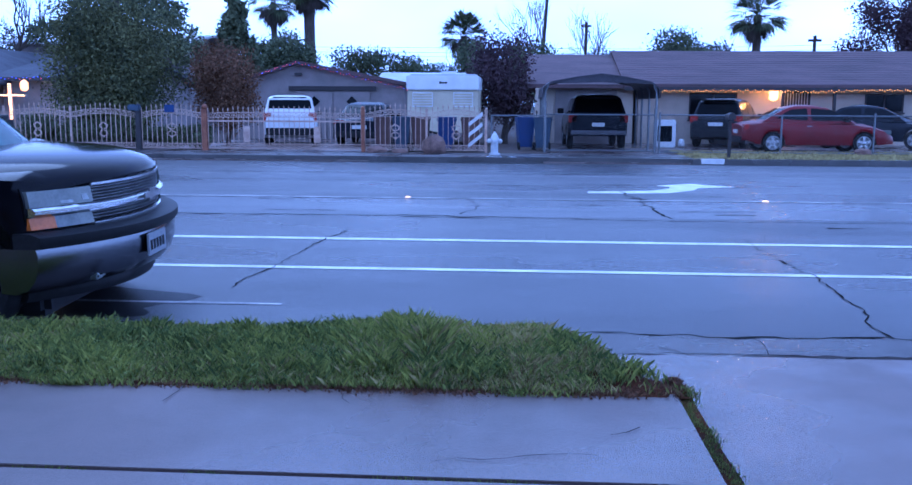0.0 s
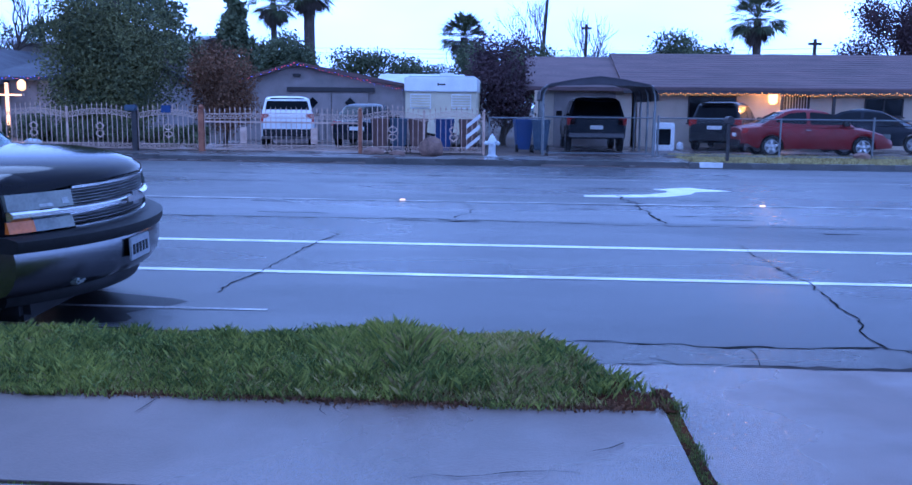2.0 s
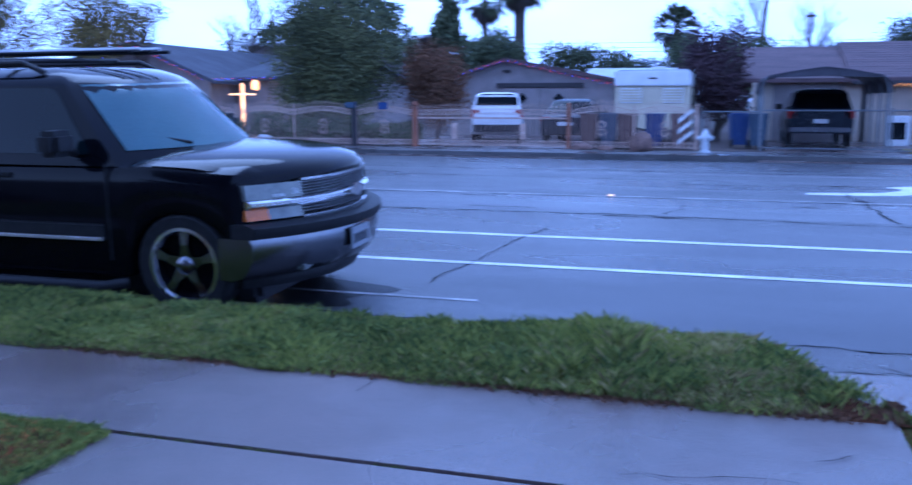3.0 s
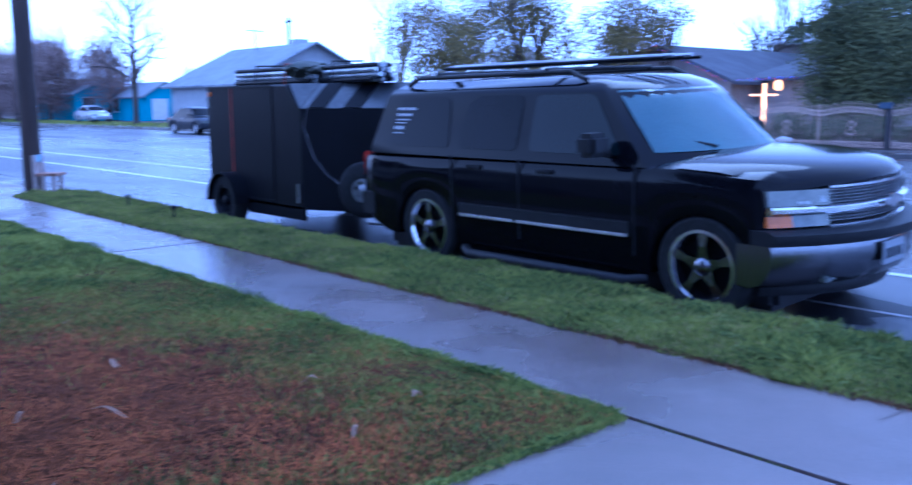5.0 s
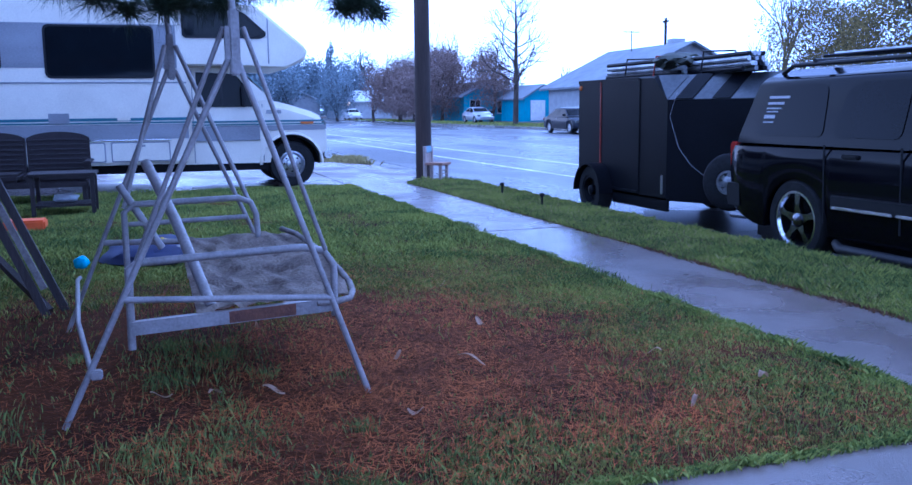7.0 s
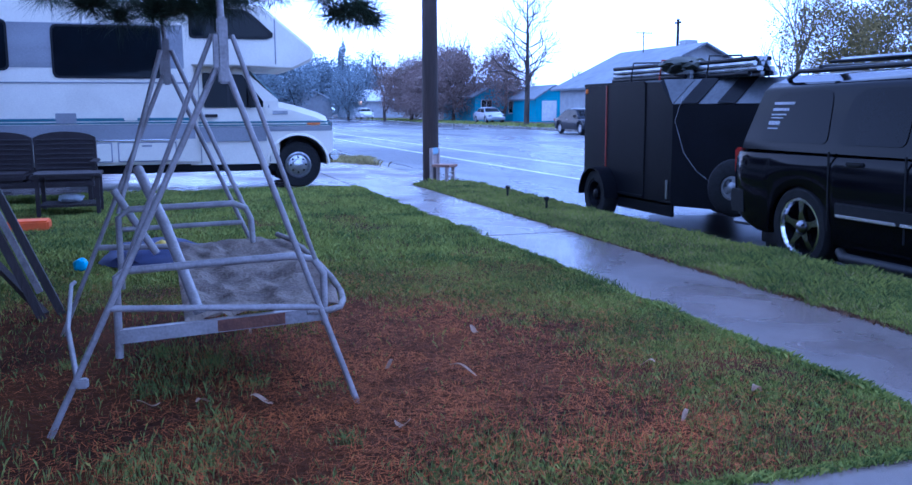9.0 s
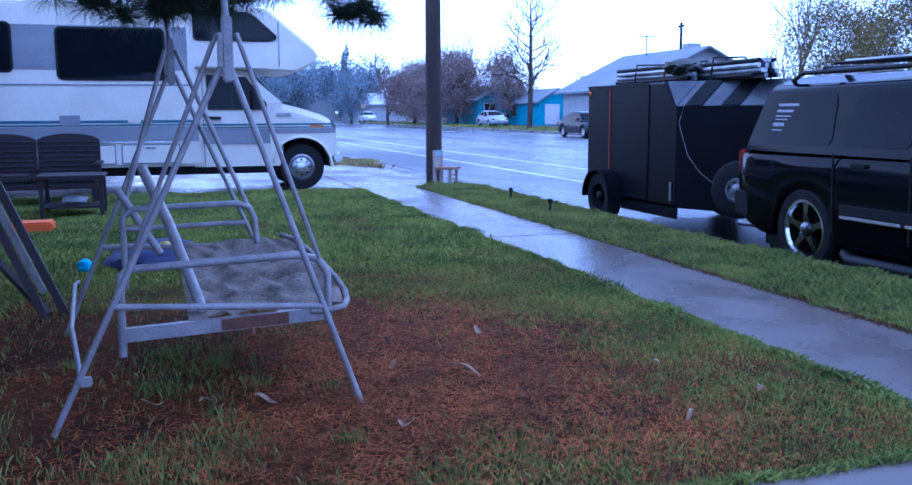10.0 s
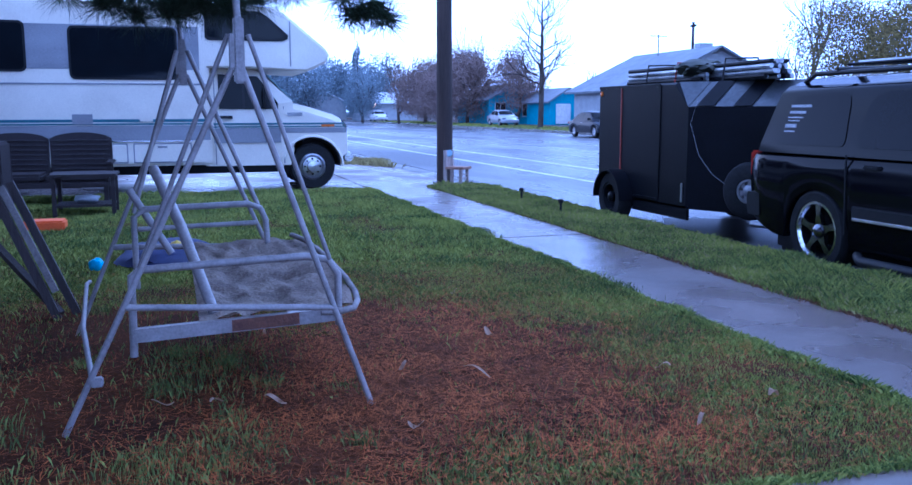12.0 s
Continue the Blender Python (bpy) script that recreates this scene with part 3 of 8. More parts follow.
side_edge = np.stack([-2.43 + np.abs(re_.normal(0, 0.02, 4500)), re_.uniform(-0.6, 3.15, 4500)], 1)
rag = np.concatenate([along, side_edge])
blades("lawn_edge", rag, 0.026 * (1 + 0.8 * patchy(rag, 3, 6)), np.where(rag[:, 0] < -7, 0.008, 0.0036), np.full(len(rag), PAVE_Z + 0.004), LAWN, "ragged lawn edge hanging over the concrete", 1.2)
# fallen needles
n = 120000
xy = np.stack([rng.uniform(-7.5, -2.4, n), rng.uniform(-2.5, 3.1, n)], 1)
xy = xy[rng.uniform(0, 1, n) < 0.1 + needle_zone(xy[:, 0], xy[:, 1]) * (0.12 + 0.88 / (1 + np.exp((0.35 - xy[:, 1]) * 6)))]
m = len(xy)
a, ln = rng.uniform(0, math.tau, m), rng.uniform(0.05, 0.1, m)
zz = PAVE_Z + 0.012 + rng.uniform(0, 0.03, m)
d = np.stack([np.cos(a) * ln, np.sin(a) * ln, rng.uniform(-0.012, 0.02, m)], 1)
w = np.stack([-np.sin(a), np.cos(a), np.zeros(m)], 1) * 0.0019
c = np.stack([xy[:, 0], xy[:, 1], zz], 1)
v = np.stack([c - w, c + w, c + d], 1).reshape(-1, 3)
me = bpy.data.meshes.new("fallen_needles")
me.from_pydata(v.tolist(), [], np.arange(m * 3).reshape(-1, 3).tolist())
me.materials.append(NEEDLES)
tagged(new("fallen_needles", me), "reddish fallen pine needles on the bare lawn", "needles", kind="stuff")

# verge grass
n = 216000
xy = np.stack([np.concatenate([rng.uniform(-6.5, 1.0, n * 2 // 3), rng.uniform(-15.2, -6.5, n // 3)]), rng.normal(0, 1, n)], 1)
xy[:, 1] = rng.uniform(4.21, 5.34, n)
tall = np.exp(-((xy[:, 0] + 0.6) / 0.38) ** 2) * 0.065 + np.exp(-((xy[:, 0] - 0.1) / 0.35) ** 2) * 0.02
tall *= np.clip((xy[:, 1] - 4.25) / 0.3, 0.25, 1)
bare = np.clip(1.6 * np.exp(-(((xy[:, 0] + 3.6) / 0.55) ** 2) - ((xy[:, 1] - 5.2) / 0.15) ** 2) + 0.85 * np.exp(-(((xy[:, 0] + 2.35) / 0.4) ** 2) - ((xy[:, 1] - 4.72) / 0.16) ** 2) + 0.7 * np.exp(-(((xy[:, 0] - 0.45) / 0.3) ** 2) - ((xy[:, 1] - 4.4) / 0.12) ** 2) + 1.3 * np.exp(-(((xy[:, 0] - 0.68) / 0.2) ** 2)), 0, 0.97)
ok = rng.uniform(0, 1, n) > bare
corner = xy[:, 0] > 0.28 + (5.33 - xy[:, 1]) * 0.58 + 0.05 * patchy(xy, 4, 31)
xy, tall = xy[ok & ~corner], tall[ok & ~corner]
zz = np.array([verge_height(x, y) for x, y in xy])
hgt = 0.034 * (1 + 0.9 * patchy(xy, 3, 12) + 1.3 * patchy(xy, 8, 15)) + tall * (1 + 1.1 * patchy(xy, 6, 2))
dry = (rng.uniform(0, 1, len(xy)) < 0.14 + 0.6 * np.exp(-((xy[:, 0] - 0.12) / 0.35) ** 2))
blades("verge_grass", xy[~dry], np.maximum(hgt[~dry], 0.03), np.where(xy[~dry][:, 0] < -6.5, 0.009, 0.0028), zz[~dry], GRASS, "long wet green grass and weeds on the verge", 0.7)
blades("dry_verge_grass", xy[dry], np.maximum(hgt[dry], 0.03), 0.0036, zz[dry], GRASS_DRY, "yellowed grass stems on the verge", 0.8)
# uneven clumps that break the outline and spill over the pavement
rc = np.random.default_rng(91)
clump, high = [], []
for k in range(260):
    cx, cy = rc.uniform(-6.5, 0.75), rc.uniform(4.2, 5.3)
    if cx > 0.2 + (5.33 - cy) * 0.62:
        continue
    m, r = int(rc.uniform(90, 260)), rc.uniform(0.03, 0.1)
    clump.append(np.stack([rc.normal(cx, r, m), np.maximum(rc.normal(cy, r, m), 4.16)], 1))
    high.append(np.full(m, rc.uniform(0.035, 0.08) * (1.25 if -0.95 < cx < -0.3 else 1.0) * (0.6 if cy < 4.35 else 1)))
clump, high = np.concatenate(clump), np.concatenate(high)
half = rc.uniform(0, 1, len(clump)) < 0.4
cz = np.array([verge_height(x, max(y, 4.22)) for x, y in clump])
blades("verge_clumps", clump[half], high[half], 0.0024, cz[half], WEED, "dark uneven clumps of weeds on the verge", 0.8)
blades("verge_clumps", clump[~half], high[~half], 0.0024, cz[~half], GRASS, "paler uneven clumps of grass on the verge", 0.8)
# weeds with small leaves on the mound
rwd = np.random.default_rng(17)
spots = [(rwd.uniform(-6.2, 0.5), rwd.uniform(4.27, 5.25), rwd.uniform(0.05, 0.16), rwd.uniform(0.025, 0.075)) for _ in range(85)]
spots += [(-0.68 + rwd.normal(0, 0.3), rwd.uniform(4.5, 5.25), rwd.uniform(0.06, 0.16), rwd.uniform(0.05, 0.1)) for _ in range(44)]
spots += [(rwd.choice((-1.75, -2.3, -3.0)) + rwd.normal(0, 0.15), rwd.uniform(4.8, 5.25), rwd.uniform(0.05, 0.1), rwd.uniform(0.05, 0.09)) for _ in range(14)]
spots = [q for q in spots if q[0] < 0.2 + (5.33 - q[1]) * 0.6]
xy, zz = [], []
for cx, cy, r, h in spots:
    m = int(90 + 600 * r)
    px, py = rwd.normal(cx, r * 0.6, m), np.clip(rwd.normal(cy, r * 0.6, m), 4.19, 5.32)
    dome = np.exp(-((px - cx) ** 2 + (py - cy) ** 2) / (r * r))
    xy.append(np.stack([px, py], 1))
    zz.append(np.array([verge_height(x, max(y, 4.22)) for x, y in zip(px, py)]) + 0.015 + h * dome * rwd.uniform(0.35, 1.1, m))
xy, zz = np.concatenate(xy), np.concatenate(zz)
verts, faces = [], []
for (x, y), z in zip(xy, zz):
    t, p, s = rng.uniform(0, math.tau), rng.uniform(0.1, 1.3), rng.uniform(0.005, 0.011)
    u = Vector((math.cos(t) * math.cos(p), math.sin(t) * math.cos(p), math.sin(p))) * s
    q = Vector((-math.sin(t), math.cos(t), 0)) * s * 0.4
    c = Vector((x, y, z))
    k = len(verts)
    verts += [c - u, c + q, c + u, c - q]
    faces.append((k, k + 1, k + 2, k + 3))
arrays("verge_weeds", verts, faces, WEED, "stuff", "leafy green weeds in mounds on the verge", "weeds")
# grass in the joint beside the apron and along the slab edge
n = 1500
u = rng.uniform(0, 1, n)
xy = np.stack([0.828 + rng.normal(0, 0.02, n) + 0.02 * np.sin(u * 17) + 0.08 * np.clip(u - 0.8, 0, 1), 3.15 + u * 1.3], 1)
bl = np.stack([rng.uniform(-2.4, 0.9, 1500), 3.18 + rng.normal(0, 0.012, 1500)], 1)
bl = bl[patchy(bl, 3, 6) > 0.1]
xy = np.concatenate([xy, bl])
blades("joint_grass", xy, 0.013, 0.004, np.full(len(xy), PAVE_Z - 0.012), WEED, "thin grass growing in the concrete joint")
tagged(slab("joint_soil", 0.79, 0.87, 3.17, 4.6, 0.118, SOIL, depth=0.1), "dark soil in the joint between the slabs", "soil")

# brown litter along the verge edge
n = 15000
xy = np.stack([rng.uniform(-7, 0.86, n), 4.235 + rng.normal(0, 0.035, n)], 1)
xy[:, 1] += np.where(xy[:, 0] > 0.5, (xy[:, 0] - 0.5) * 0.35 * rng.uniform(0, 2.2, n), 0)
blades("verge_litter", xy, 0.016, 0.008, np.full(n, PAVE_Z + 0.002), LEAF_BROWN, "brown dead grass along the pavement edge", 1.4)

# dark sheet that paints the shade and stains where the vehicles stand
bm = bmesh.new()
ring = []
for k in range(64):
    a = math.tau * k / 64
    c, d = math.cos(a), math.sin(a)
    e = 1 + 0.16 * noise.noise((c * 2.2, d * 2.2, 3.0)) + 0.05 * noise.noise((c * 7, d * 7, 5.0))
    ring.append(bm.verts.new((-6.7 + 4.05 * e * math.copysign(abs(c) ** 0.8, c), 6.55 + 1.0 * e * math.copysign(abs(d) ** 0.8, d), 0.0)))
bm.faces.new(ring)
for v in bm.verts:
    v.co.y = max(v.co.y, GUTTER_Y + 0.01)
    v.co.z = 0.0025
tagged(part("shade_patch", bm, SHADE_ASPHALT), "dark sheet painting shade and stains under the parked vehicles", "stain", kind="structure")


# ---- vehicles ----
def wheel(parent, x, y, side, r, rim_r, width, spokes=5, rim_mat=ALLOY, tyre_mat=BLACK_RUBBER, hub=True):
    """A wheel: tyre and rim, facing outwards along y by side."""
    turn = Matrix.Translation((x, y, r)) @ Matrix.Rotation(radians(-90 * side), 4, "X")
    bm = bmesh.new()
    w = width / 2
    lathe(bm, [(rim_r, -w), (r - 0.035, -w), (r - 0.01, -w * 0.8), (r, -w * 0.5), (r, w * 0.5), (r - 0.01, w * 0.8), (r - 0.035, w), (rim_r + 0.01, w), (rim_r, w * 0.8), (rim_r, -w)], 28, cap=False)
    ob = new("wheel")
    ob.parent, ob.matrix_local = parent, turn
    part("tyre", bm, tyre_mat, ob, "black tyre", True)
    bm = bmesh.new()
    lathe(bm, [(rim_r + 0.006, w * 0.9), (rim_r - 0.02, w * 0.92), (rim_r - 0.035, w * 0.4), (rim_r - 0.05, w * 0.1), (0.0, w * 0.05), (0.0, -w * 0.5), (rim_r, -w * 0.5)], 28, cap=False)
    rim = part("rim", bm, rim_mat if spokes == 0 else GREY_METAL if rim_mat is not WHEEL_CHROME else BLACK_STEEL, ob, "", True)
    if rim_mat is WHEEL_CHROME:
        bm = bmesh.new()
        lathe(bm, [(rim_r + 0.008, w * 0.93), (rim_r - 0.018, w * 0.95), (rim_r - 0.032, w * 0.7), (rim_r - 0.02, w * 0.6)], 32, cap=False)
        part("rim_lip", bm, CHROME, ob, "polished rim lip", True)
    for k in range(spokes):
        bm = bmesh.new()
        a = Matrix.Rotation(k * math.tau / spokes + 0.3, 4, "Z")
        loft(bm, [[a @ Vector(p) for p in ((0.03, -0.05, w * 0.4), (0.03, 0.05, w * 0.4), (0.03, 0.05, w * 0.7), (0.03, -0.05, w * 0.7))],
                  [a @ Vector(p) for p in ((rim_r * 0.55, -0.032, w * 0.45), (rim_r * 0.55, 0.032, w * 0.45), (rim_r * 0.55, 0.024, w * 0.8), (rim_r * 0.55, -0.024, w * 0.8))],
                  [a @ Vector(p) for p in ((rim_r - 0.012, -0.052, w * 0.4), (rim_r - 0.012, 0.052, w * 0.4), (rim_r - 0.012, 0.04, w * 0.78), (rim_r - 0.012, -0.04, w * 0.78))]])
        part("spoke", bm, rim_mat, ob)
    bm = bmesh.new()
    lathe(bm, [(0.07, w * 0.3), (0.065, w * 0.8), (0.045, w * 0.95), (0.0, w)], 16)
    part("hub_cap", bm, rim_mat, ob, "", True)
    return ob


def lerp_table(table, x):
    if x <= table[0][0]:
        return table[0][1]
    for (a, va), (b, vb) in zip(table, table[1:]):
        if x <= b:
            t = (x - a) / (b - a)
            t = t * t * (3 - 2 * t) * 0.4 + t * 0.6
            return va + (vb - va) * t
    return table[-1][1]


def soft_corners(poly, r=0.07):
    """A polygon of (x, z) pairs with its corners rounded."""
    out, n = [], len(poly)
    for i in range(n):
        p, a, b = Vector(poly[i]), Vector(poly[i - 1]), Vector(poly[(i + 1) % n])
        u, v = (a - p), (b - p)
        q0 = p + u.normalized() * min(r, u.length * 0.4)
        q1 = p + v.normalized() * min(r, v.length * 0.4)
        for t in (0, 0.33, 0.67, 1):
            out.append(tuple(q0 * (1 - t) ** 2 + p * 2 * t * (1 - t) + q1 * t * t))
    return out


def car(name, label, m, spec, paint, group=""):
    """A vehicle of lofted lower body, lofted cabin, glass panes, wheels, lamps and bumpers; x ahead, y to the left."""
    ob = thing(name, label, "car", m, group)
    s = spec
    hubs, arch, wr = s["hubs"], s["arch"], s["wheel_r"]
    x0, x1 = s["x"]
    xs = sorted({round(x0 + (x1 - x0) * i / 44, 4) for i in range(45)} | {round(h + arch * math.cos(a * math.pi / 14), 4) for h in hubs for a in range(15)})

    def half(x):
        e = s["half"]
        a = max(0.0, (x - (x1 - s["nose"])) / s["nose"])
        b = max(0.0, ((x0 + s["tail"]) - x) / s["tail"])
        return e * (1 - s["nose_in"] * a ** 2.4 - s["tail_in"] * b ** 2.4)

    def low(x):
        z = s["sill"]
        for h in hubs:
            if abs(x - h) < arch:
                z = max(z, wr + math.sqrt(max(arch * arch - (x - h) ** 2, 0)))
        return max(z, lerp_table(s["under"], x))

    loops = []
    for x in xs:
        w, zl, zt = half(x), low(x), lerp_table(s["top"], x)
        zs = zt - s["shoulder"]
        zl = min(zl, zs - 0.1)
        zm = zl + (zs - zl) * 0.62
        right = [(0.0, zl), (w * 0.8, zl), (w * 0.975, zl), (w * 0.985, zl + 0.02), (w * 1.0, zm), (w * 0.985, zs - 0.04), (w * 0.96, zs + s["shoulder"] * 0.25), (w * 0.88, zs + s["shoulder"] * 0.6), (w * 0.5, zt), (0.0, zt + s["crown"])]
        loops.append([Vector((x, -y, z)) for y, z in right] + [Vector((x, y, z)) for y, z in right[-2:0:-1]])
    bm = bmesh.new()
    loft(bm, loops)
    part("body", bm, paint, ob, smooth=True)
    # cabin rings
    rings = s["cabin"]

    def ring_at(z):
        for a, b in zip(rings, rings[1:]):
            if z <= b[0]:
                t = (z - a[0]) / (b[0] - a[0])
                return [p + (q - p) * t for p, q in zip(a, b)]
        return list(rings[-1])

    def ring(z, grow=0.0):
        _, xf, xr, w, bulge = ring_at(z)
        pts = [(xf + grow - bulge * abs(k / 6) ** 2.2, (w + grow) * k / 6) for k in range(-6, 7)]
        pts += [(xr - grow + bulge * 0.35 * abs(k / 6) ** 2.2, (w + grow) * k / 6) for k in range(6, -7, -1)]
        return [Vector((x, y, z)) for x, y in pts]
    bm = bmesh.new()
    loft(bm, [ring(r[0]) for r in rings])
    part("cabin", bm, paint, ob, smooth=True)
    zb, zt = s["glass"]
    for side in (-1, 1):
        for poly in s["side_glass"]:
            bm = bmesh.new()
            pts = []
            for x, z in soft_corners(poly):
                w = ring_at(z)[3] + 0.003
                pts.append((x, side * w, z))
            prism(bm, pts, (0, side * 0.004, 0))
            part("window", bm, s.get("front_glass", GLASS_DARK) if poly is s["side_glass"][-1] else s.get("tint", GLASS_DARK), ob, "dark side window glass")
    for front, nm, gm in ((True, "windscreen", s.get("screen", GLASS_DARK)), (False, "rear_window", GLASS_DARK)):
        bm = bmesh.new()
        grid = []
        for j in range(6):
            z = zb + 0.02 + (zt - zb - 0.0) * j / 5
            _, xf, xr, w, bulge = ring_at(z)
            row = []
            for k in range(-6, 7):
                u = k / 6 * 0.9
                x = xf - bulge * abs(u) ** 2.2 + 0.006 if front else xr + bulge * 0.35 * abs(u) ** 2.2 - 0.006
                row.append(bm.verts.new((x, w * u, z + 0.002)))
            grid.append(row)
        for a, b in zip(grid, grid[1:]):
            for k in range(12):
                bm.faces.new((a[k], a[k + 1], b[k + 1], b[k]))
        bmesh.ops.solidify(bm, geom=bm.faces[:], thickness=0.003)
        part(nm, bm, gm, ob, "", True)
    for h in hubs:
        for side in (-1, 1):
            wheel(ob, h, side * (s["half"] - s["tyre_w"] / 2 - 0.02), side, wr, s["rim_r"], s["tyre_w"], s.get("spokes", 5), s.get("rim", ALLOY))
    for nm, lo, hi, mat, lab in s.get("boxes", ()):
        sides = (1, -1) if nm.endswith("*") else (0,)
        for sd in sides:
            bm = bmesh.new()
            a, b = list(lo), list(hi)
            if sd == -1:
                a[1], b[1] = -a[1], -b[1]
            box(bm, [min(p, q) for p, q in zip(a, b)], [max(p, q) for p, q in zip(a, b)], min(0.018, min(abs(p - q) for p, q in zip(a, b)) * 0.3))
            part(nm.rstrip("*"), bm, mat, ob, lab)
    return ob


# dark sport-utility beside the verge
SUV = dict(hubs=(1.56, -1.44), arch=0.435, wheel_r=0.38, rim_r=0.265, tyre_w=0.26, spokes=5, rim=WHEEL_CHROME, x=(-2.48, 2.24), half=0.995, nose=0.35, nose_in=0.45, tail=0.3, tail_in=0.08,
           sill=0.3, under=((-2.48, 0.5), (-2.0, 0.34), (1.9, 0.34), (2.24, 0.5)), shoulder=0.1, crown=0.025,
           top=((-2.48, 1.16), (0.9, 1.18), (1.3, 1.2), (2.0, 1.155), (2.14, 1.115), (2.24, 1.075)),
           cabin=((1.12, 1.5, -2.46, 0.95, 0.42), (1.2, 1.42, -2.45, 0.93, 0.42), (1.66, 0.86, -2.26, 0.8, 0.26), (1.73, 0.72, -2.2, 0.74, 0.22), (1.79, 0.5, -2.05, 0.62, 0.15), (1.81, 0.2, -1.7, 0.4, 0.05)),
           glass=(1.2, 1.66), screen=GLASS_SKY, front_glass=GLASS_SIDE, tint=SUV_GLASS,
           side_glass=([(-2.08, 1.2), (-1.14, 1.2), (-1.2, 1.63), (-1.32, 1.66), (-1.92, 1.64)], [(-1.02, 1.2), (-0.27, 1.2), (-0.27, 1.66), (-0.82, 1.66), (-0.96, 1.58)], [(-0.13, 1.2), (0.86, 1.2), (0.74, 1.34), (0.5, 1.66), (-0.13, 1.66)]))
LEAN = radians(2.3)  # it leans towards the kerb on the cambered road
suv = car("sport_utility_vehicle", "black sport-utility vehicle with chrome wheels parked at the kerb", Matrix.Translation((-5.11, 6.46, -0.026)) @ Matrix.Rotation(LEAN, 4, "X"), SUV, BLACK_PAINT)
for w_ in [c for c in suv.children if c.name.startswith("wheel")]:
    w_.location.z += 0.026 - w_.location.y * math.sin(LEAN)  # the tyres stay on the road


def curved_bar(bm, x_mid, half_w, sweep, z0, z1, depth, n=16, power=2.2, top_in=0.0):
    """A bar across the front, swept back to both sides."""
    loops = []
    for k in range(-n, n + 1):
        u = k / n
        x = x_mid - sweep * abs(u) ** power
        y = half_w * u
        loops.append([Vector((x - depth, y, z0)), Vector((x - 0.02, y, z0)), Vector((x, y, z0 + (z1 - z0) * 0.3)), Vector((x, y, z0 + (z1 - z0) * 0.75)), Vector((x - 0.02 - top_in, y, z1)), Vector((x - depth, y, z1))])
    return loft(bm, loops)


bm = bmesh.new()
loft(bm, [[Vector((2.53 - 0.42 * abs(k / 16) ** 2.2 + dx, 0.98 * k / 16, z)) for dx, z in ((-0.26, 0.36), (-0.16, 0.35), (-0.08, 0.38), (-0.03, 0.44), (-0.004, 0.52), (0.0, 0.6), (-0.012, 0.65), (-0.26, 0.65))] for k in range(-16, 17)])
part("front_bumper", bm, BUMPER_CHROME, suv, "dull chrome front bumper", True)
bm = bmesh.new(); box(bm, (-2.25, -0.8, 0.15), (2.05, 0.8, 0.5), 0.05)
part("chassis", bm, BLACK_PLASTIC, suv, "dark underbody")
bm = bmesh.new(); curved_bar(bm, 2.560, 0.99, 0.42, 0.65, 0.75, 0.18, top_in=0.05)
part("bumper_pad", bm, BLACK_PLASTIC, suv, "black bumper top pad", True)
bm = bmesh.new(); curved_bar(bm, 2.38, 0.86, 0.42, 0.27, 0.37, 0.14)
part("air_dam", bm, BLACK_PLASTIC, suv, "black lower air dam", True)
bm = bmesh.new(); curved_bar(bm, 2.33, 0.95, 0.3, 0.72, 1.03, 0.3)
part("front_panel", bm, BLACK_PAINT, suv, "black painted front panel", True)
bm = bmesh.new()
loops = []
for k in range(-18, 19):
    u = k / 18
    drop, bow = 0.03 * (1 - u * u) - 0.062 * abs(u) ** 5, 0.36 * abs(u) ** 2.2
    loops.append([Vector((x - bow * f, 0.955 * u * (1 - 0.03 * f), z + drop)) for x, z, f in ((1.35, 1.196, 0), (1.75, 1.183, 0.2), (2.02, 1.162, 0.55), (2.22, 1.132, 0.85), (2.34, 1.095, 1), (2.405, 1.05, 1), (2.415, 1.02, 1), (2.39, 1.0, 1), (1.35, 1.0, 0))])
loft(bm, loops)
part("bonnet", bm, BLACK_PAINT, suv, "black bonnet with a rounded front edge", True)
bm = bmesh.new(); curved_bar(bm, 2.450, 0.93, 0.36, 0.845, 0.9, 0.1)
part("grille_bar", bm, CHROME, suv, "chrome bar across the grille", True)
bm = bmesh.new(); curved_bar(bm, 2.420, 0.56, 0.13, 1.0, 1.035, 0.1)
part("grille_surround", bm, CHROME, suv, "chrome grille edge", True)
bm = bmesh.new(); curved_bar(bm, 2.430, 0.56, 0.13, 0.745, 0.77, 0.1)
part("grille_surround", bm, CHROME, suv, "chrome grille edge", True)
bm = bmesh.new(); curved_bar(bm, 2.370, 0.57, 0.13, 0.74, 1.03, 0.08)
part("grille_back", bm, BLACK_PLASTIC, suv)
for k in range(11):
    z = 0.785 + 0.0205 * k
    if 0.835 < z < 0.905:
        continue
    bm = bmesh.new(); curved_bar(bm, 2.415, 0.55, 0.13, z, z + 0.009, 0.05, 8)
    part("grille_slat", bm, GREY_METAL, suv)
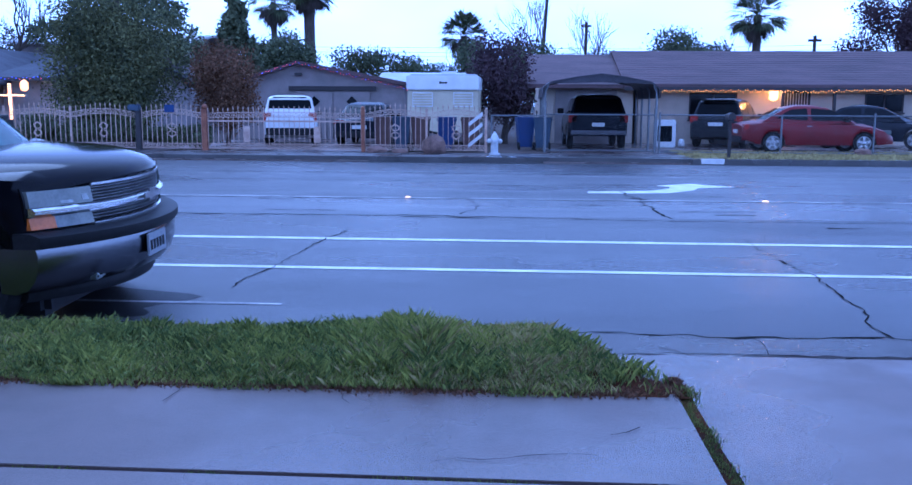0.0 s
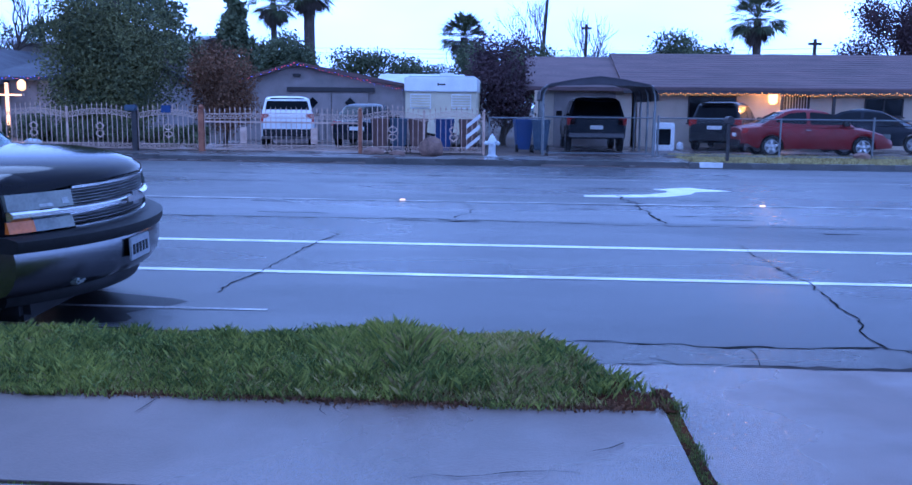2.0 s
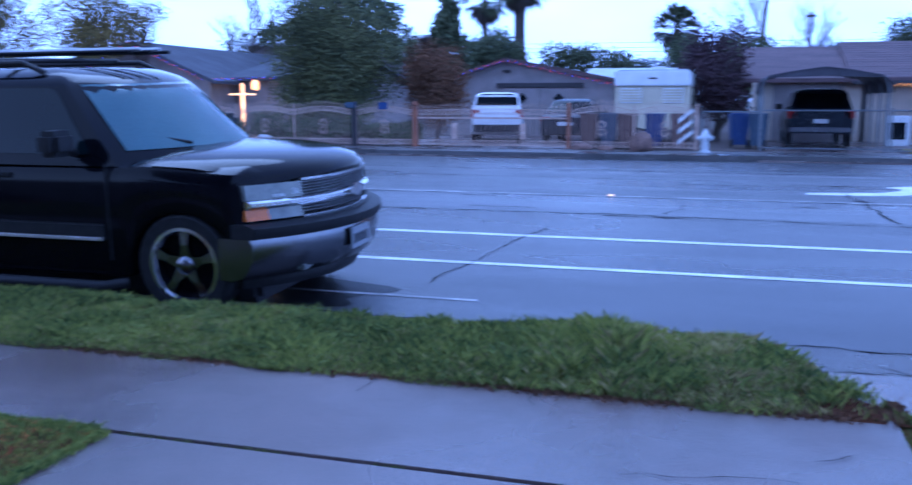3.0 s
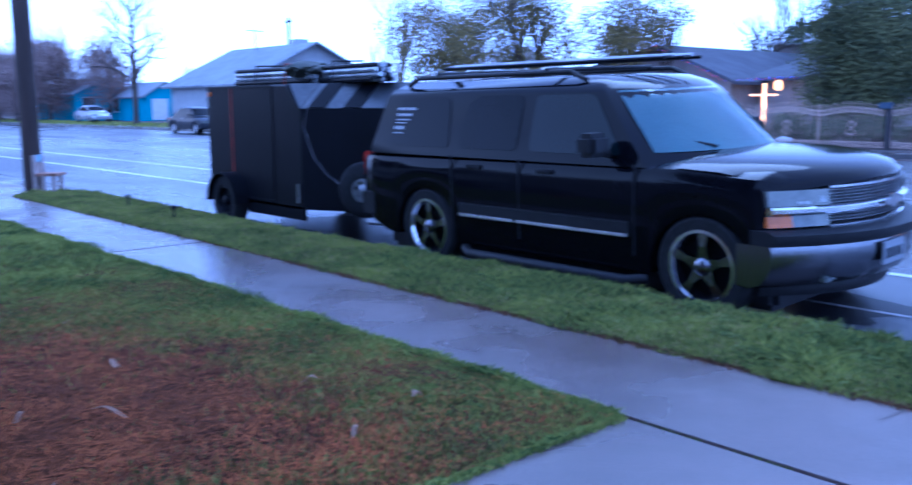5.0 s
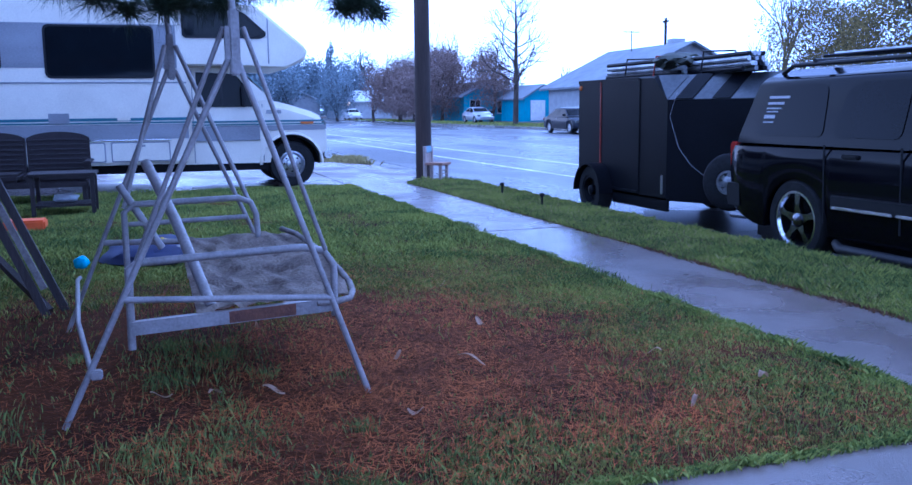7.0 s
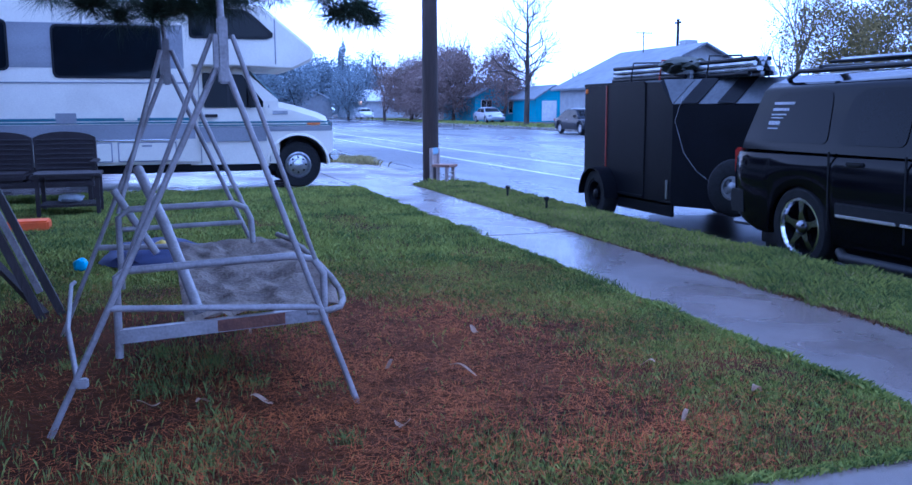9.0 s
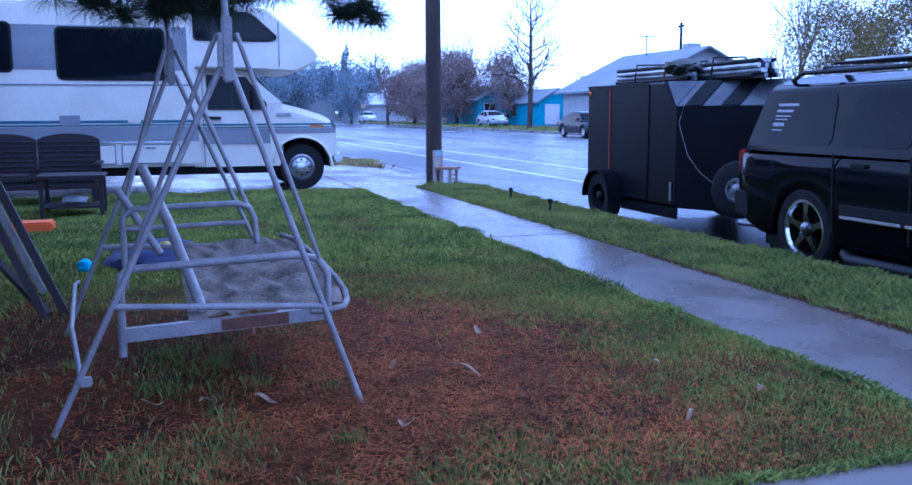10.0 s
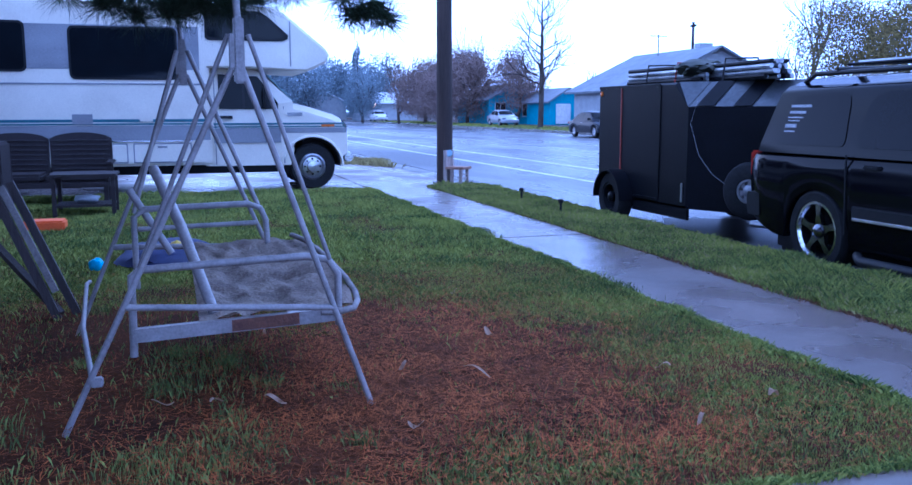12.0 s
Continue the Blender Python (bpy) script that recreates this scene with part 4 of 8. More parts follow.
bm = bmesh.new(); prism(bm, [(2.465, -0.13, 0.86), (2.465, -0.05, 0.86), (2.465, -0.05, 0.835), (2.465, 0.05, 0.835), (2.465, 0.05, 0.86), (2.465, 0.13, 0.86), (2.465, 0.13, 0.9), (2.465, 0.05, 0.9), (2.465, 0.05, 0.925), (2.465, -0.05, 0.925), (2.465, -0.05, 0.9), (2.465, -0.13, 0.9)], (0.012, 0, 0))
part("badge", bm, ALLOY, suv, "plain silver grille badge")


def lamp_block(name, mat, label, u0, u1, z0, z1, x_mid, half_w=0.93, sweep=0.36, power=2.2):
    for sd in (-1, 1):
        bm = bmesh.new()
        loops = []
        for k in range(9):
            u = u0 + (u1 - u0) * k / 8
            x, y = x_mid - sweep * u ** power, sd * half_w * u
            loops.append([Vector((x - 0.08, y, z0)), Vector((x, y, z0)), Vector((x - 0.015, y, z1)), Vector((x - 0.08, y, z1))])
        loft(bm, loops)
        part(name, bm, mat, suv, label, True)


lamp_block("headlight", LAMP_GLASS, "clear glass headlight", 0.62, 1.01, 0.905, 1.01, 2.430)
for ra, rb, za, zb in ((0.655, 0.7, 0.925, 0.972), (0.76, 0.84, 0.918, 0.95)):
    lamp_block("reflector", LAMP_MIRROR, "bright lamp reflector", ra, rb, za, zb, 2.434)
lamp_block("lower_lamp", LAMP_GLASS, "clear lower front lamp", 0.62, 0.87, 0.765, 0.84, 2.430)
lamp_block("turn_signal", AMBER, "amber turn signal", 0.87, 1.01, 0.765, 0.84, 2.430)
bm = bmesh.new(); box(bm, (2.525, -0.28, 0.47), (2.542, 0.04, 0.63), 0.006)
plate = part("number_plate", bm, material("plate_metal", (0.3, 0.31, 0.33), (0.22, 0.23, 0.25), 30, 0.5), suv, "pale number plate with dark bars")
for k in range(5):
    bm = bmesh.new(); box(bm, (2.542, -0.25 + k * 0.053, 0.51), (2.545, -0.215 + k * 0.053, 0.58))
    part("bar", bm, NAVY_PAINT, plate)
for sd in (-1, 1):
    bm = bmesh.new(); box(bm, (2.2, sd * 0.6 - 0.07, 0.385), (2.345, sd * 0.6 + 0.07, 0.43), 0.015)
    part("fog_lamp", bm, LAMP_GLASS, suv, "small fog lamp")
    y = sd * 1.0
    bm = bmesh.new(); box(bm, (-0.95, y - 0.012, 0.6), (0.97, y + 0.012, 0.72), 0.01)
    mould = part("door_moulding", bm, BLACK_PLASTIC, suv, "black side moulding")
    for a, b in ((-0.93, -0.26), (-0.22, 0.95)):
        bm = bmesh.new(); box(bm, (a, y + sd * 0.012 - 0.006, 0.6), (b, y + sd * 0.012 + 0.006, 0.625), 0.004)
        part("trim_strip", bm, CHROME, mould, "bright metal strip")
    bm = bmesh.new(); tube(bm, [(-0.95, y * 0.93, 0.29), (-0.8, y * 1.03, 0.27), (0.95, y * 1.03, 0.27), (1.08, y * 0.93, 0.29)], 0.045, 10)
    part("running_board", bm, BLACK_PLASTIC, suv, "black running board", True)
    for hx in (-0.75, 0.1):
        bm = bmesh.new(); box(bm, (hx - 0.09, y * 0.985 - 0.02, 1.03), (hx + 0.09, y * 0.985 + 0.025, 1.065), 0.01)
        part("door_handle", bm, BLACK_PLASTIC, suv)
    for px in (-1.05, -0.2, 1.0):
        bm = bmesh.new(); box(bm, (px - 0.006, y * 0.99 - 0.006, 0.46), (px + 0.006, y * 0.99 + 0.008, 1.14))
        part("door_seam", bm, BLACK_PLASTIC, suv)
    # mirror
    bm = bmesh.new(); box(bm, (0.62, sd * 1.0, 1.2), (0.8, sd * 1.22, 1.38), 0.04)
    mir = part("mirror", bm, BLACK_PLASTIC, suv, "black door mirror")
    bm = bmesh.new(); tube(bm, [(0.72, sd * 0.9, 1.2), (0.72, sd * 1.05, 1.24)], 0.03)
    part("mirror_arm", bm, BLACK_PLASTIC, mir)
    # roof rail
    bm = bmesh.new(); tube(bm, [(-1.95, sd * 0.7, 1.76), (-1.8, sd * 0.7, 1.83), (0.15, sd * 0.7, 1.84), (0.32, sd * 0.7, 1.77)], 0.022, 8)
    part("roof_rail", bm, BLACK_PLASTIC, suv, "", True)
    bm = bmesh.new(); box(bm, (-2.49, sd * 0.86 - 0.06, 0.86), (-2.36, sd * 0.86 + 0.09, 1.12), 0.02)
    part("tail_light", bm, RED_LENS, suv, "red tail light")
    bm = bmesh.new(); tube(bm, [(1.12, sd * 0.2 + 0.05, 1.24), (1.32, sd * 0.2 - 0.2, 1.25), (1.1, sd * 0.2 - 0.4, 1.31)], 0.012, 6)
    part("wiper", bm, BLACK_PLASTIC, suv, "windscreen wiper")
bm = bmesh.new(); curved_bar(bm, 2.56, 0.99, 0.12, 0.5, 0.72, 0.2)
bmesh.ops.transform(bm, matrix=Matrix.Rotation(math.pi, 4, "Z"), verts=bm.verts)
part("rear_bumper", bm, BLACK_PLASTIC, suv, "black rear bumper", True)
bm = bmesh.new(); tube(bm, [(-2.3, -0.75, 0.36), (-2.62, -0.8, 0.36)], 0.035)
part("exhaust_pipe", bm, GREY_METAL, suv, "", True)
for x in (-1.5, -0.1):
    bm = bmesh.new(); tube(bm, [(x, -0.72, 1.86), (x, 0.72, 1.86)], 0.02)
    part("roof_bar", bm, BLACK_PLASTIC, suv)
# lettering on the rear quarter glass (names and numbers as bars)
tilt = math.atan2(0.13, 0.46)
base = Matrix.Translation((-1.98, -0.93, 1.2)) @ Matrix.Rotation(radians(90) - tilt, 4, "X")
for z, w, h, x in ((0.345, 0.29, 0.024, 0.02), (0.287, 0.23, 0.024, 0.02), (0.245, 0.22, 0.012, 0.01), (0.215, 0.17, 0.01, 0.02), (0.155, 0.16, 0.034, 0.0), (0.115, 0.15, 0.01, 0.0)):
    bm = bmesh.new()
    k = 0
    while k < w:
        seg = min(0.018 + 0.02 * abs(noise.noise((k * 30, z * 50, 1))), w - k)
        box(bm, (x + k, z - 0.0, 0.010), (x + k + seg - 0.006, z + h, 0.0115))
        k += seg
    o = part("lettering", bm, WRITING, suv, "white lettering on the glass")
    o.matrix_local = base
# ladder-like poles on the roof
poles = thing("pole_bundle", "dark metal poles tied along the vehicle's roof bars", "poles", Matrix.Translation((-5.11, 6.46, -0.026)) @ Matrix.Rotation(LEAN, 4, "X"))
for k in range(5):
    bm = bmesh.new()
    y = -0.1 + 0.13 * k
    tube(bm, [(-2.1, y, 1.915 + 0.02 * (k % 2)), (0.6, y + 0.05, 1.915 + 0.02 * (k % 2) + 0.01)], 0.016, 8)
    part("pole", bm, PIPE if k % 2 else BLACK_STEEL, poles, "", True)

# black cargo trailer
trailer = thing("cargo_trailer", "black welded steel cargo trailer with chamfered top edges", "trailer", Matrix.Translation((-11.2, 5.6, 0)))
L, W, HT = 3.35, 1.75, 1.77
side_y = lambda x: max(0.0, (x - 2.26) * 0.46)  # the front tapers to a blunt nose
bm = bmesh.new()
# tall rear half, then the half with a sloped upper side
def sec(x, c):
    y = side_y(x)
    return [Vector(p) for p in ((x, y, 0.33), (x, W - y, 0.33), (x, W - y, HT - c), (x, W - y - c, HT), (x, y + c, HT), (x, y, HT - c))]
loft(bm, [sec(0, 0.02), sec(1.62, 0.02), sec(1.96, 0.03), sec(2.26, 0.29), sec(2.8, 0.29), sec(L, 0.29)])
part("box_body", bm, BLACK_STEEL, trailer, "black steel box")


def slope_strip(x0, x1, lift):
    """A thin sheet on the sloping upper side."""
    bm = bmesh.new()
    q = lambda x, f: (x, side_y(x) + 0.29 * f - lift, HT - 0.29 * (1 - f) + lift)
    prism(bm, [q(x0, 0.02), q(x1, 0.02), q(x1, 0.98), q(x0, 0.98)], (0, -0.004, 0.004))
    return bm


# sloping side paler than the box, crossed by two dark strips
part("sloped_panel", slope_strip(2.265, L - 0.01, 0.002), PANEL_STEEL, trailer, "paler sloping panel")
bm = bmesh.new(); prism(bm, [(2.26, -0.004, HT - 0.284), (2.26, 0.28, HT + 0.0), (2.0, 0.034, HT + 0.001)], (0, -0.004, 0.004))
part("sloped_panel", bm, PANEL_STEEL, trailer, "paler corner piece")
for x0, x1 in ((2.36, 2.56), (2.78, 2.98)):
    part("dark_strip", slope_strip(x0, x1, 0.01), BLACK_STEEL, trailer)
for x, mt, lab, w in ((0.62, RED_REFLECT, "rust-red vertical strip", 0.035), (1.62, BLACK_STEEL, "", 0.03)):
    bm = bmesh.new(); box(bm, (x, -0.010, 0.35), (x + w, 0.004, HT - 0.02), 0.006)
    part("upright", bm, mt, trailer, lab)
for z in (0.36, HT - 0.04):
    bm = bmesh.new(); box(bm, (0.0, -0.014, z), (1.62, 0.004, z + 0.035), 0.005)
    part("frame_rail", bm, BLACK_STEEL, trailer)
bm = bmesh.new(); lathe(bm, [(0.035, 0), (0.03, 0.015), (0, 0.018)], 12, Matrix.Translation((0.06, -0.0, HT - 0.1)) @ Matrix.Rotation(radians(90), 4, "X"))
part("marker_lamp", bm, AMBER, trailer, "small amber marker lamp")
# mudguard
bm = bmesh.new()
loft(bm, [[Vector((0.62 + r * math.cos(a), y, 0.31 + r * math.sin(a))) for r, y in ((0.38, -0.2), (0.38, 0.02), (0.36, 0.02), (0.36, -0.2))] for a in [math.pi * k / 14 for k in range(15)]])
part("mudguard", bm, BLACK_STEEL, trailer, "", True)
for sd, y in ((-1, -0.05), (1, W + 0.05)):
    wheel(trailer, 0.62, y, sd, 0.33, 0.19, 0.2, 0, BLACK_STEEL)
spare = wheel(trailer, 3.3, 0.42, -1, 0.31, 0.125, 0.19, 6, GREY_METAL)
spare.matrix_local = Matrix.Translation((3.14, 0.26, 0.6)) @ Matrix.Rotation(radians(24.7), 4, "Z") @ Matrix.Rotation(radians(90), 4, "X")
bm = bmesh.new(); tube(bm, [(L, W / 2 - 0.5, 0.42), (4.1, W / 2, 0.42)], 0.04, 6); tube(bm, [(L, W / 2 + 0.5, 0.42), (4.1, W / 2, 0.42)], 0.04, 6)
part("drawbar", bm, BLACK_STEEL, trailer)
bm = bmesh.new(); box(bm, (0.98, 0.0, 0.2), (2.3, 0.03, 0.36), 0.006)
part("skirt", bm, BLACK_STEEL, trailer)
bm = bmesh.new(); box(bm, (2.16, -0.016, 0.4), (2.2, -0.002, 0.62), 0.004)
part("latch", bm, ALLOY, trailer, "bright metal latch")
bm = bmesh.new(); tube(bm, [(2.42, 0.02, HT - 0.2), (2.36, -0.03, 1.3), (2.46, 0.03, 0.95), (2.62, 0.1, 0.75), (2.85, 0.2, 0.6)], 0.002, 5)
part("hanging_rope", bm, GREY_METAL, trailer)
pipes = thing("pipe_bundle", "bundle of grey steel pipes strapped on the trailer roof", "pipes", Matrix.Translation((-11.2, 5.6, HT)))
k = 0
for a in range(5):
    for b in range(4):
        bm = bmesh.new()
        y, z = 0.28 + 0.062 * a + 0.03 * (b % 2), 0.035 + 0.052 * b
        tube(bm, [(0.28 + rng.uniform(-0.06, 0.06), y, z), (2.05 + rng.uniform(-0.1, 0.1), y, z)], 0.026, 8)
        tube(bm, [(1.85 + rng.uniform(-0.1, 0.1), y + 0.12, z - 0.01), (3.1 + rng.uniform(-0.1, 0.12), y + 0.12, z + 0.0)], 0.026, 8)
        part("pipe", bm, PIPE if (a + b) % 3 else BLACK_STEEL, pipes, "", True)
bm = bmesh.new()
bmesh.ops.create_icosphere(bm, subdivisions=3, radius=1)
for v in bm.verts:
    v.co = Vector((v.co.x * 0.3, v.co.y * 0.3, v.co.z * 0.1)) * (1 + 0.35 * noise.noise(v.co * 2.5)) + Vector((1.85, 0.4, 0.17))
part("tarp", bm, material("olive_tarp", (0.05, 0.055, 0.04), (0.03, 0.032, 0.025), 5, 0.7), pipes, "rumpled olive cloth over the pipes", True)
for x in (0.9, 1.6, 2.6):
    bm = bmesh.new(); tube(bm, [(x, 0.2, 0.0), (x + 0.02, 0.22, 0.24), (x + 0.06, 0.6, 0.25), (x + 0.1, 0.72, 0.0)], 0.012, 5)
    part("strap", bm, RED_REFLECT if x == 1.6 else BLACK_PLASTIC, pipes)

# other vehicles
HATCH = dict(hubs=(1.3, -1.25), arch=0.36, wheel_r=0.32, rim_r=0.21, tyre_w=0.2, x=(-2.05, 2.05), half=0.88, nose=0.6, nose_in=0.25, tail=0.4, tail_in=0.12,
             sill=0.26, under=((-2.05, 0.4), (-1.7, 0.26), (1.6, 0.26), (2.05, 0.3)), shoulder=0.09, crown=0.02,
             top=((-2.05, 0.92), (-1.8, 1.0), (0.9, 0.98), (1.5, 0.9), (1.9, 0.76), (2.05, 0.62)),
             cabin=((0.94, 1.25, -2.0, 0.82, 0.3), (1.0, 1.2, -1.98, 0.81, 0.3), (1.5, 0.35, -1.72, 0.66, 0.14), (1.58, 0.1, -1.6, 0.58, 0.1), (1.63, -0.3, -1.3, 0.42, 0.05)),
             glass=(1.03, 1.46), side_glass=([(-1.6, 1.06), (-0.6, 1.02), (-0.6, 1.48), (-1.4, 1.44)], [(-0.5, 1.02), (0.3, 1.02), (0.3, 1.46), (-0.5, 1.49)], [(0.38, 1.02), (0.95, 1.02), (0.42, 1.42)]),
             boxes=(("tail_light*", (-2.04, 0.6, 0.82), (-1.88, 0.86, 1.08), RED_LENS, "red tail light"), ("headlight*", (1.82, 0.5, 0.64), (2.0, 0.78, 0.76), LAMP_GLASS, "headlight"),
                    ("number_plate", (-2.08, -0.24, 0.72), (-2.05, 0.24, 0.84), WHITE_TRIM, "pale number plate"), ("rear_bumper", (-2.12, -0.78, 0.36), (-1.95, 0.78, 0.6), BLACK_PLASTIC, "dark bumper"), ("spoiler", (-1.85, -0.55, 1.56), (-1.6, 0.55, 1.6), BLACK_PLASTIC, ""), ("mirror*", (0.75, 0.86, 0.98), (0.9, 1.02, 1.12), BLACK_PLASTIC, "")))
SEDAN = dict(HATCH, x=(-2.2, 2.25), hubs=(1.35, -1.3), half=0.88, sill=0.22, arch=0.35, spokes=5,
             top=((-2.2, 0.84), (-1.95, 0.93), (-1.5, 0.97), (0.9, 0.93), (1.5, 0.86), (2.0, 0.72), (2.25, 0.55)),
             cabin=((0.9, 1.3, -1.75, 0.8, 0.25), (0.97, 1.2, -1.68, 0.79, 0.25), (1.34, 0.42, -0.95, 0.64, 0.12), (1.41, 0.1, -0.65, 0.55, 0.1), (1.45, -0.2, -0.4, 0.38, 0.05)),
             glass=(0.98, 1.32), side_glass=([(-1.25, 1.04), (-0.3, 0.98), (-0.3, 1.35), (-0.8, 1.3)], [(-0.2, 0.98), (0.95, 0.98), (0.42, 1.29), (-0.2, 1.35)]),
             boxes=(("tail_light*", (-2.16, 0.5, 0.7), (-1.98, 0.84, 0.86), RED_LENS, "red tail light"), ("headlight*", (1.9, 0.52, 0.58), (2.14, 0.8, 0.72), LAMP_GLASS, "headlight"),
                    ("number_plate", (-2.23, -0.24, 0.58), (-2.2, 0.24, 0.7), WHITE_TRIM, "pale number plate"), ("rear_bumper", (-2.24, -0.75, 0.3), (-2.08, 0.75, 0.5), BLACK_PLASTIC, ""), ("mirror*", (0.72, 0.84, 0.94), (0.88, 1.0, 1.07), BLACK_PLASTIC, ""), ("door_handle*", (-0.35, 0.86, 0.8), (-0.18, 0.9, 0.83), GREY_METAL, "")))
VAN = dict(HATCH, top=((-2.05, 1.0), (-1.8, 1.05), (0.9, 1.03), (1.5, 0.95), (1.9, 0.8), (2.05, 0.65)),
           cabin=((0.98, 1.25, -2.02, 0.84, 0.3), (1.04, 1.2, -2.0, 0.83, 0.3), (1.56, 0.4, -1.85, 0.7, 0.14), (1.62, 0.1, -1.75, 0.6, 0.1), (1.66, -0.3, -1.3, 0.42, 0.05)), glass=(1.2, 1.48))
BIGSUV = dict(HATCH, x=(-2.3, 2.3), hubs=(1.4, -1.35), half=0.95, wheel_r=0.36, arch=0.43, sill=0.36, under=((-2.3, 0.42), (2.3, 0.42)),
              top=((-2.3, 1.1), (1.0, 1.12), (2.0, 1.02), (2.3, 0.9)), cabin=((1.05, 1.3, -2.25, 0.88, 0.25), (1.12, 1.25, -2.24, 0.87, 0.25), (1.6, 0.6, -2.0, 0.72, 0.14), (1.68, 0.3, -1.9, 0.62, 0.1), (1.73, -0.2, -1.5, 0.4, 0.05)), glass=(1.14, 1.56),
              side_glass=([(-1.9, 1.14), (-0.8, 1.14), (-0.8, 1.58), (-1.7, 1.56)], [(-0.7, 1.14), (0.9, 1.14), (0.6, 1.56), (-0.7, 1.58)]),
              boxes=(("tail_light*", (-2.3, 0.66, 0.85), (-2.18, 0.93, 1.1), RED_LENS, "red tail light"), ("rear_bumper", (-2.36, -0.86, 0.47), (-2.2, 0.86, 0.6), BUMPER_CHROME, "dull metal bumper"), ("number_plate", (-2.33, -0.2, 0.72), (-2.3, 0.2, 0.84), WHITE_TRIM, "pale number plate"), ("mirror*", (0.8, 0.93, 1.1), (0.95, 1.14, 1.28), BLACK_PLASTIC, "")))
north = Matrix.Rotation(radians(90), 4, "Z")
car("hatchback", "white compact car parked behind the iron gate", Matrix.Translation((-7.75, 31.3, 0.15)) @ Matrix.Rotation(radians(102), 4, "Z"), VAN, WHITE_PAINT)
car("sedan", "dark sedan with red tail lights behind the iron gate", Matrix.Translation((-5.05, 31.5, 0.15)) @ north, SEDAN, NAVY_PAINT)
car("sport_utility_vehicle", "dark grey utility vehicle parked under the carport", Matrix.Translation((2.6, 31.2, 0.15)) @ north, BIGSUV, NAVY_PAINT)
car("hatchback", "dark grey crossover parked before the tan house", Matrix.Translation((7.45, 32.6, 0.15)) @ Matrix.Rotation(radians(66), 4, "Z"), dict(HATCH, half=0.9), GREY_PAINT)
car("coupe", "red two-door coupe with alloy wheels parked before the house", Matrix.Translation((8.98, 28.55, 0.13)), SEDAN, RED_PAINT)
car("sedan", "dark grey sedan parked near the tan house", Matrix.Translation((12.0, 31.6, 0.15)) @ Matrix.Rotation(radians(-25), 4, "Z"), SEDAN, NAVY_PAINT)
car("sedan", "grey sedan parked at the far kerb", Matrix.Translation((-46.4, 22.6, 0.0)), SEDAN, NAVY_PAINT)
car("sedan", "silver sedan parked before the turquoise house", Matrix.Translation((-78.4, 28.6, 0.13)), SEDAN, SILVER_PAINT)
car("sedan", "white sedan parked far along the street", Matrix.Translation((-118, 25.5, 0.13)), SEDAN, WHITE_PAINT)


# ---- motorhome beside the lawn ----
rv = thing("motorhome", "cream motorhome with grey band and teal stripes on the drive", "motorhome", Matrix.Translation((-16.4, 0, PAVE_Z)))
HW = 1.16
bm = bmesh.new()
box(bm, (-HW, -6.5, 0.45), (HW, 0.6, 3.02), 0.04)
part("coach_body", bm, SHELL, rv, "cream coach body")
bm = bmesh.new()
over = [(0.55, 2.02), (1.3, 2.02), (2.2, 1.98), (2.5, 2.12), (2.56, 2.26), (2.5, 2.36), (1.85, 2.9), (1.7, 3.0), (0.55, 3.016)]
loft(bm, [[Vector((x, y - e, z + (e if z < 2.2 else -e))) for y, z in over] for x, e in ((-HW + 0.002, 0.03), (-HW + 0.035, 0.0), (HW - 0.035, 0.0), (HW - 0.002, 0.03))])
part("overcab", bm, SHELL, rv, "cream sleeping bay over the cab")
# cab
cab = []
for y, w, z0, z1 in ((0.5, 0.98, 0.42, 2.05), (1.25, 0.99, 0.42, 2.05), (1.45, 0.99, 0.42, 1.95), (1.95, 1.0, 0.42, 1.48)):
    cab.append([Vector(p) for p in ((-w, y, z0), (w, y, z0), (w + 0.01, y, 1.0), (w - 0.0, y, min(1.42, z1)), (w - 0.14 * (z1 > 1.6), y, z1), (-w + 0.14 * (z1 > 1.6), y, z1), (-w, y, min(1.42, z1)), (-w - 0.01, y, 1.0))])
bm = bmesh.new(); loft(bm, cab)
part("cab", bm, SHELL, rv, "cream van cab")
nose = []
for y, w, z0, z1 in ((1.9, 1.0, 0.9, 1.47), (2.2, 1.0, 0.9, 1.4), (2.62, 0.99, 0.86, 1.27), (2.76, 0.97, 0.6, 1.2), (2.84, 0.9, 0.58, 1.05)):
    nose.append([Vector(p) for p in ((-w, y, z0), (w, y, z0), (w, y, z1 - 0.1), (w - 0.08, y, z1), (0, y, z1 + 0.03), (-w + 0.08, y, z1), (-w, y, z1 - 0.1))])
bm = bmesh.new(); loft(bm, nose)
part("bonnet", bm, SHELL, rv, "cream bonnet", True)
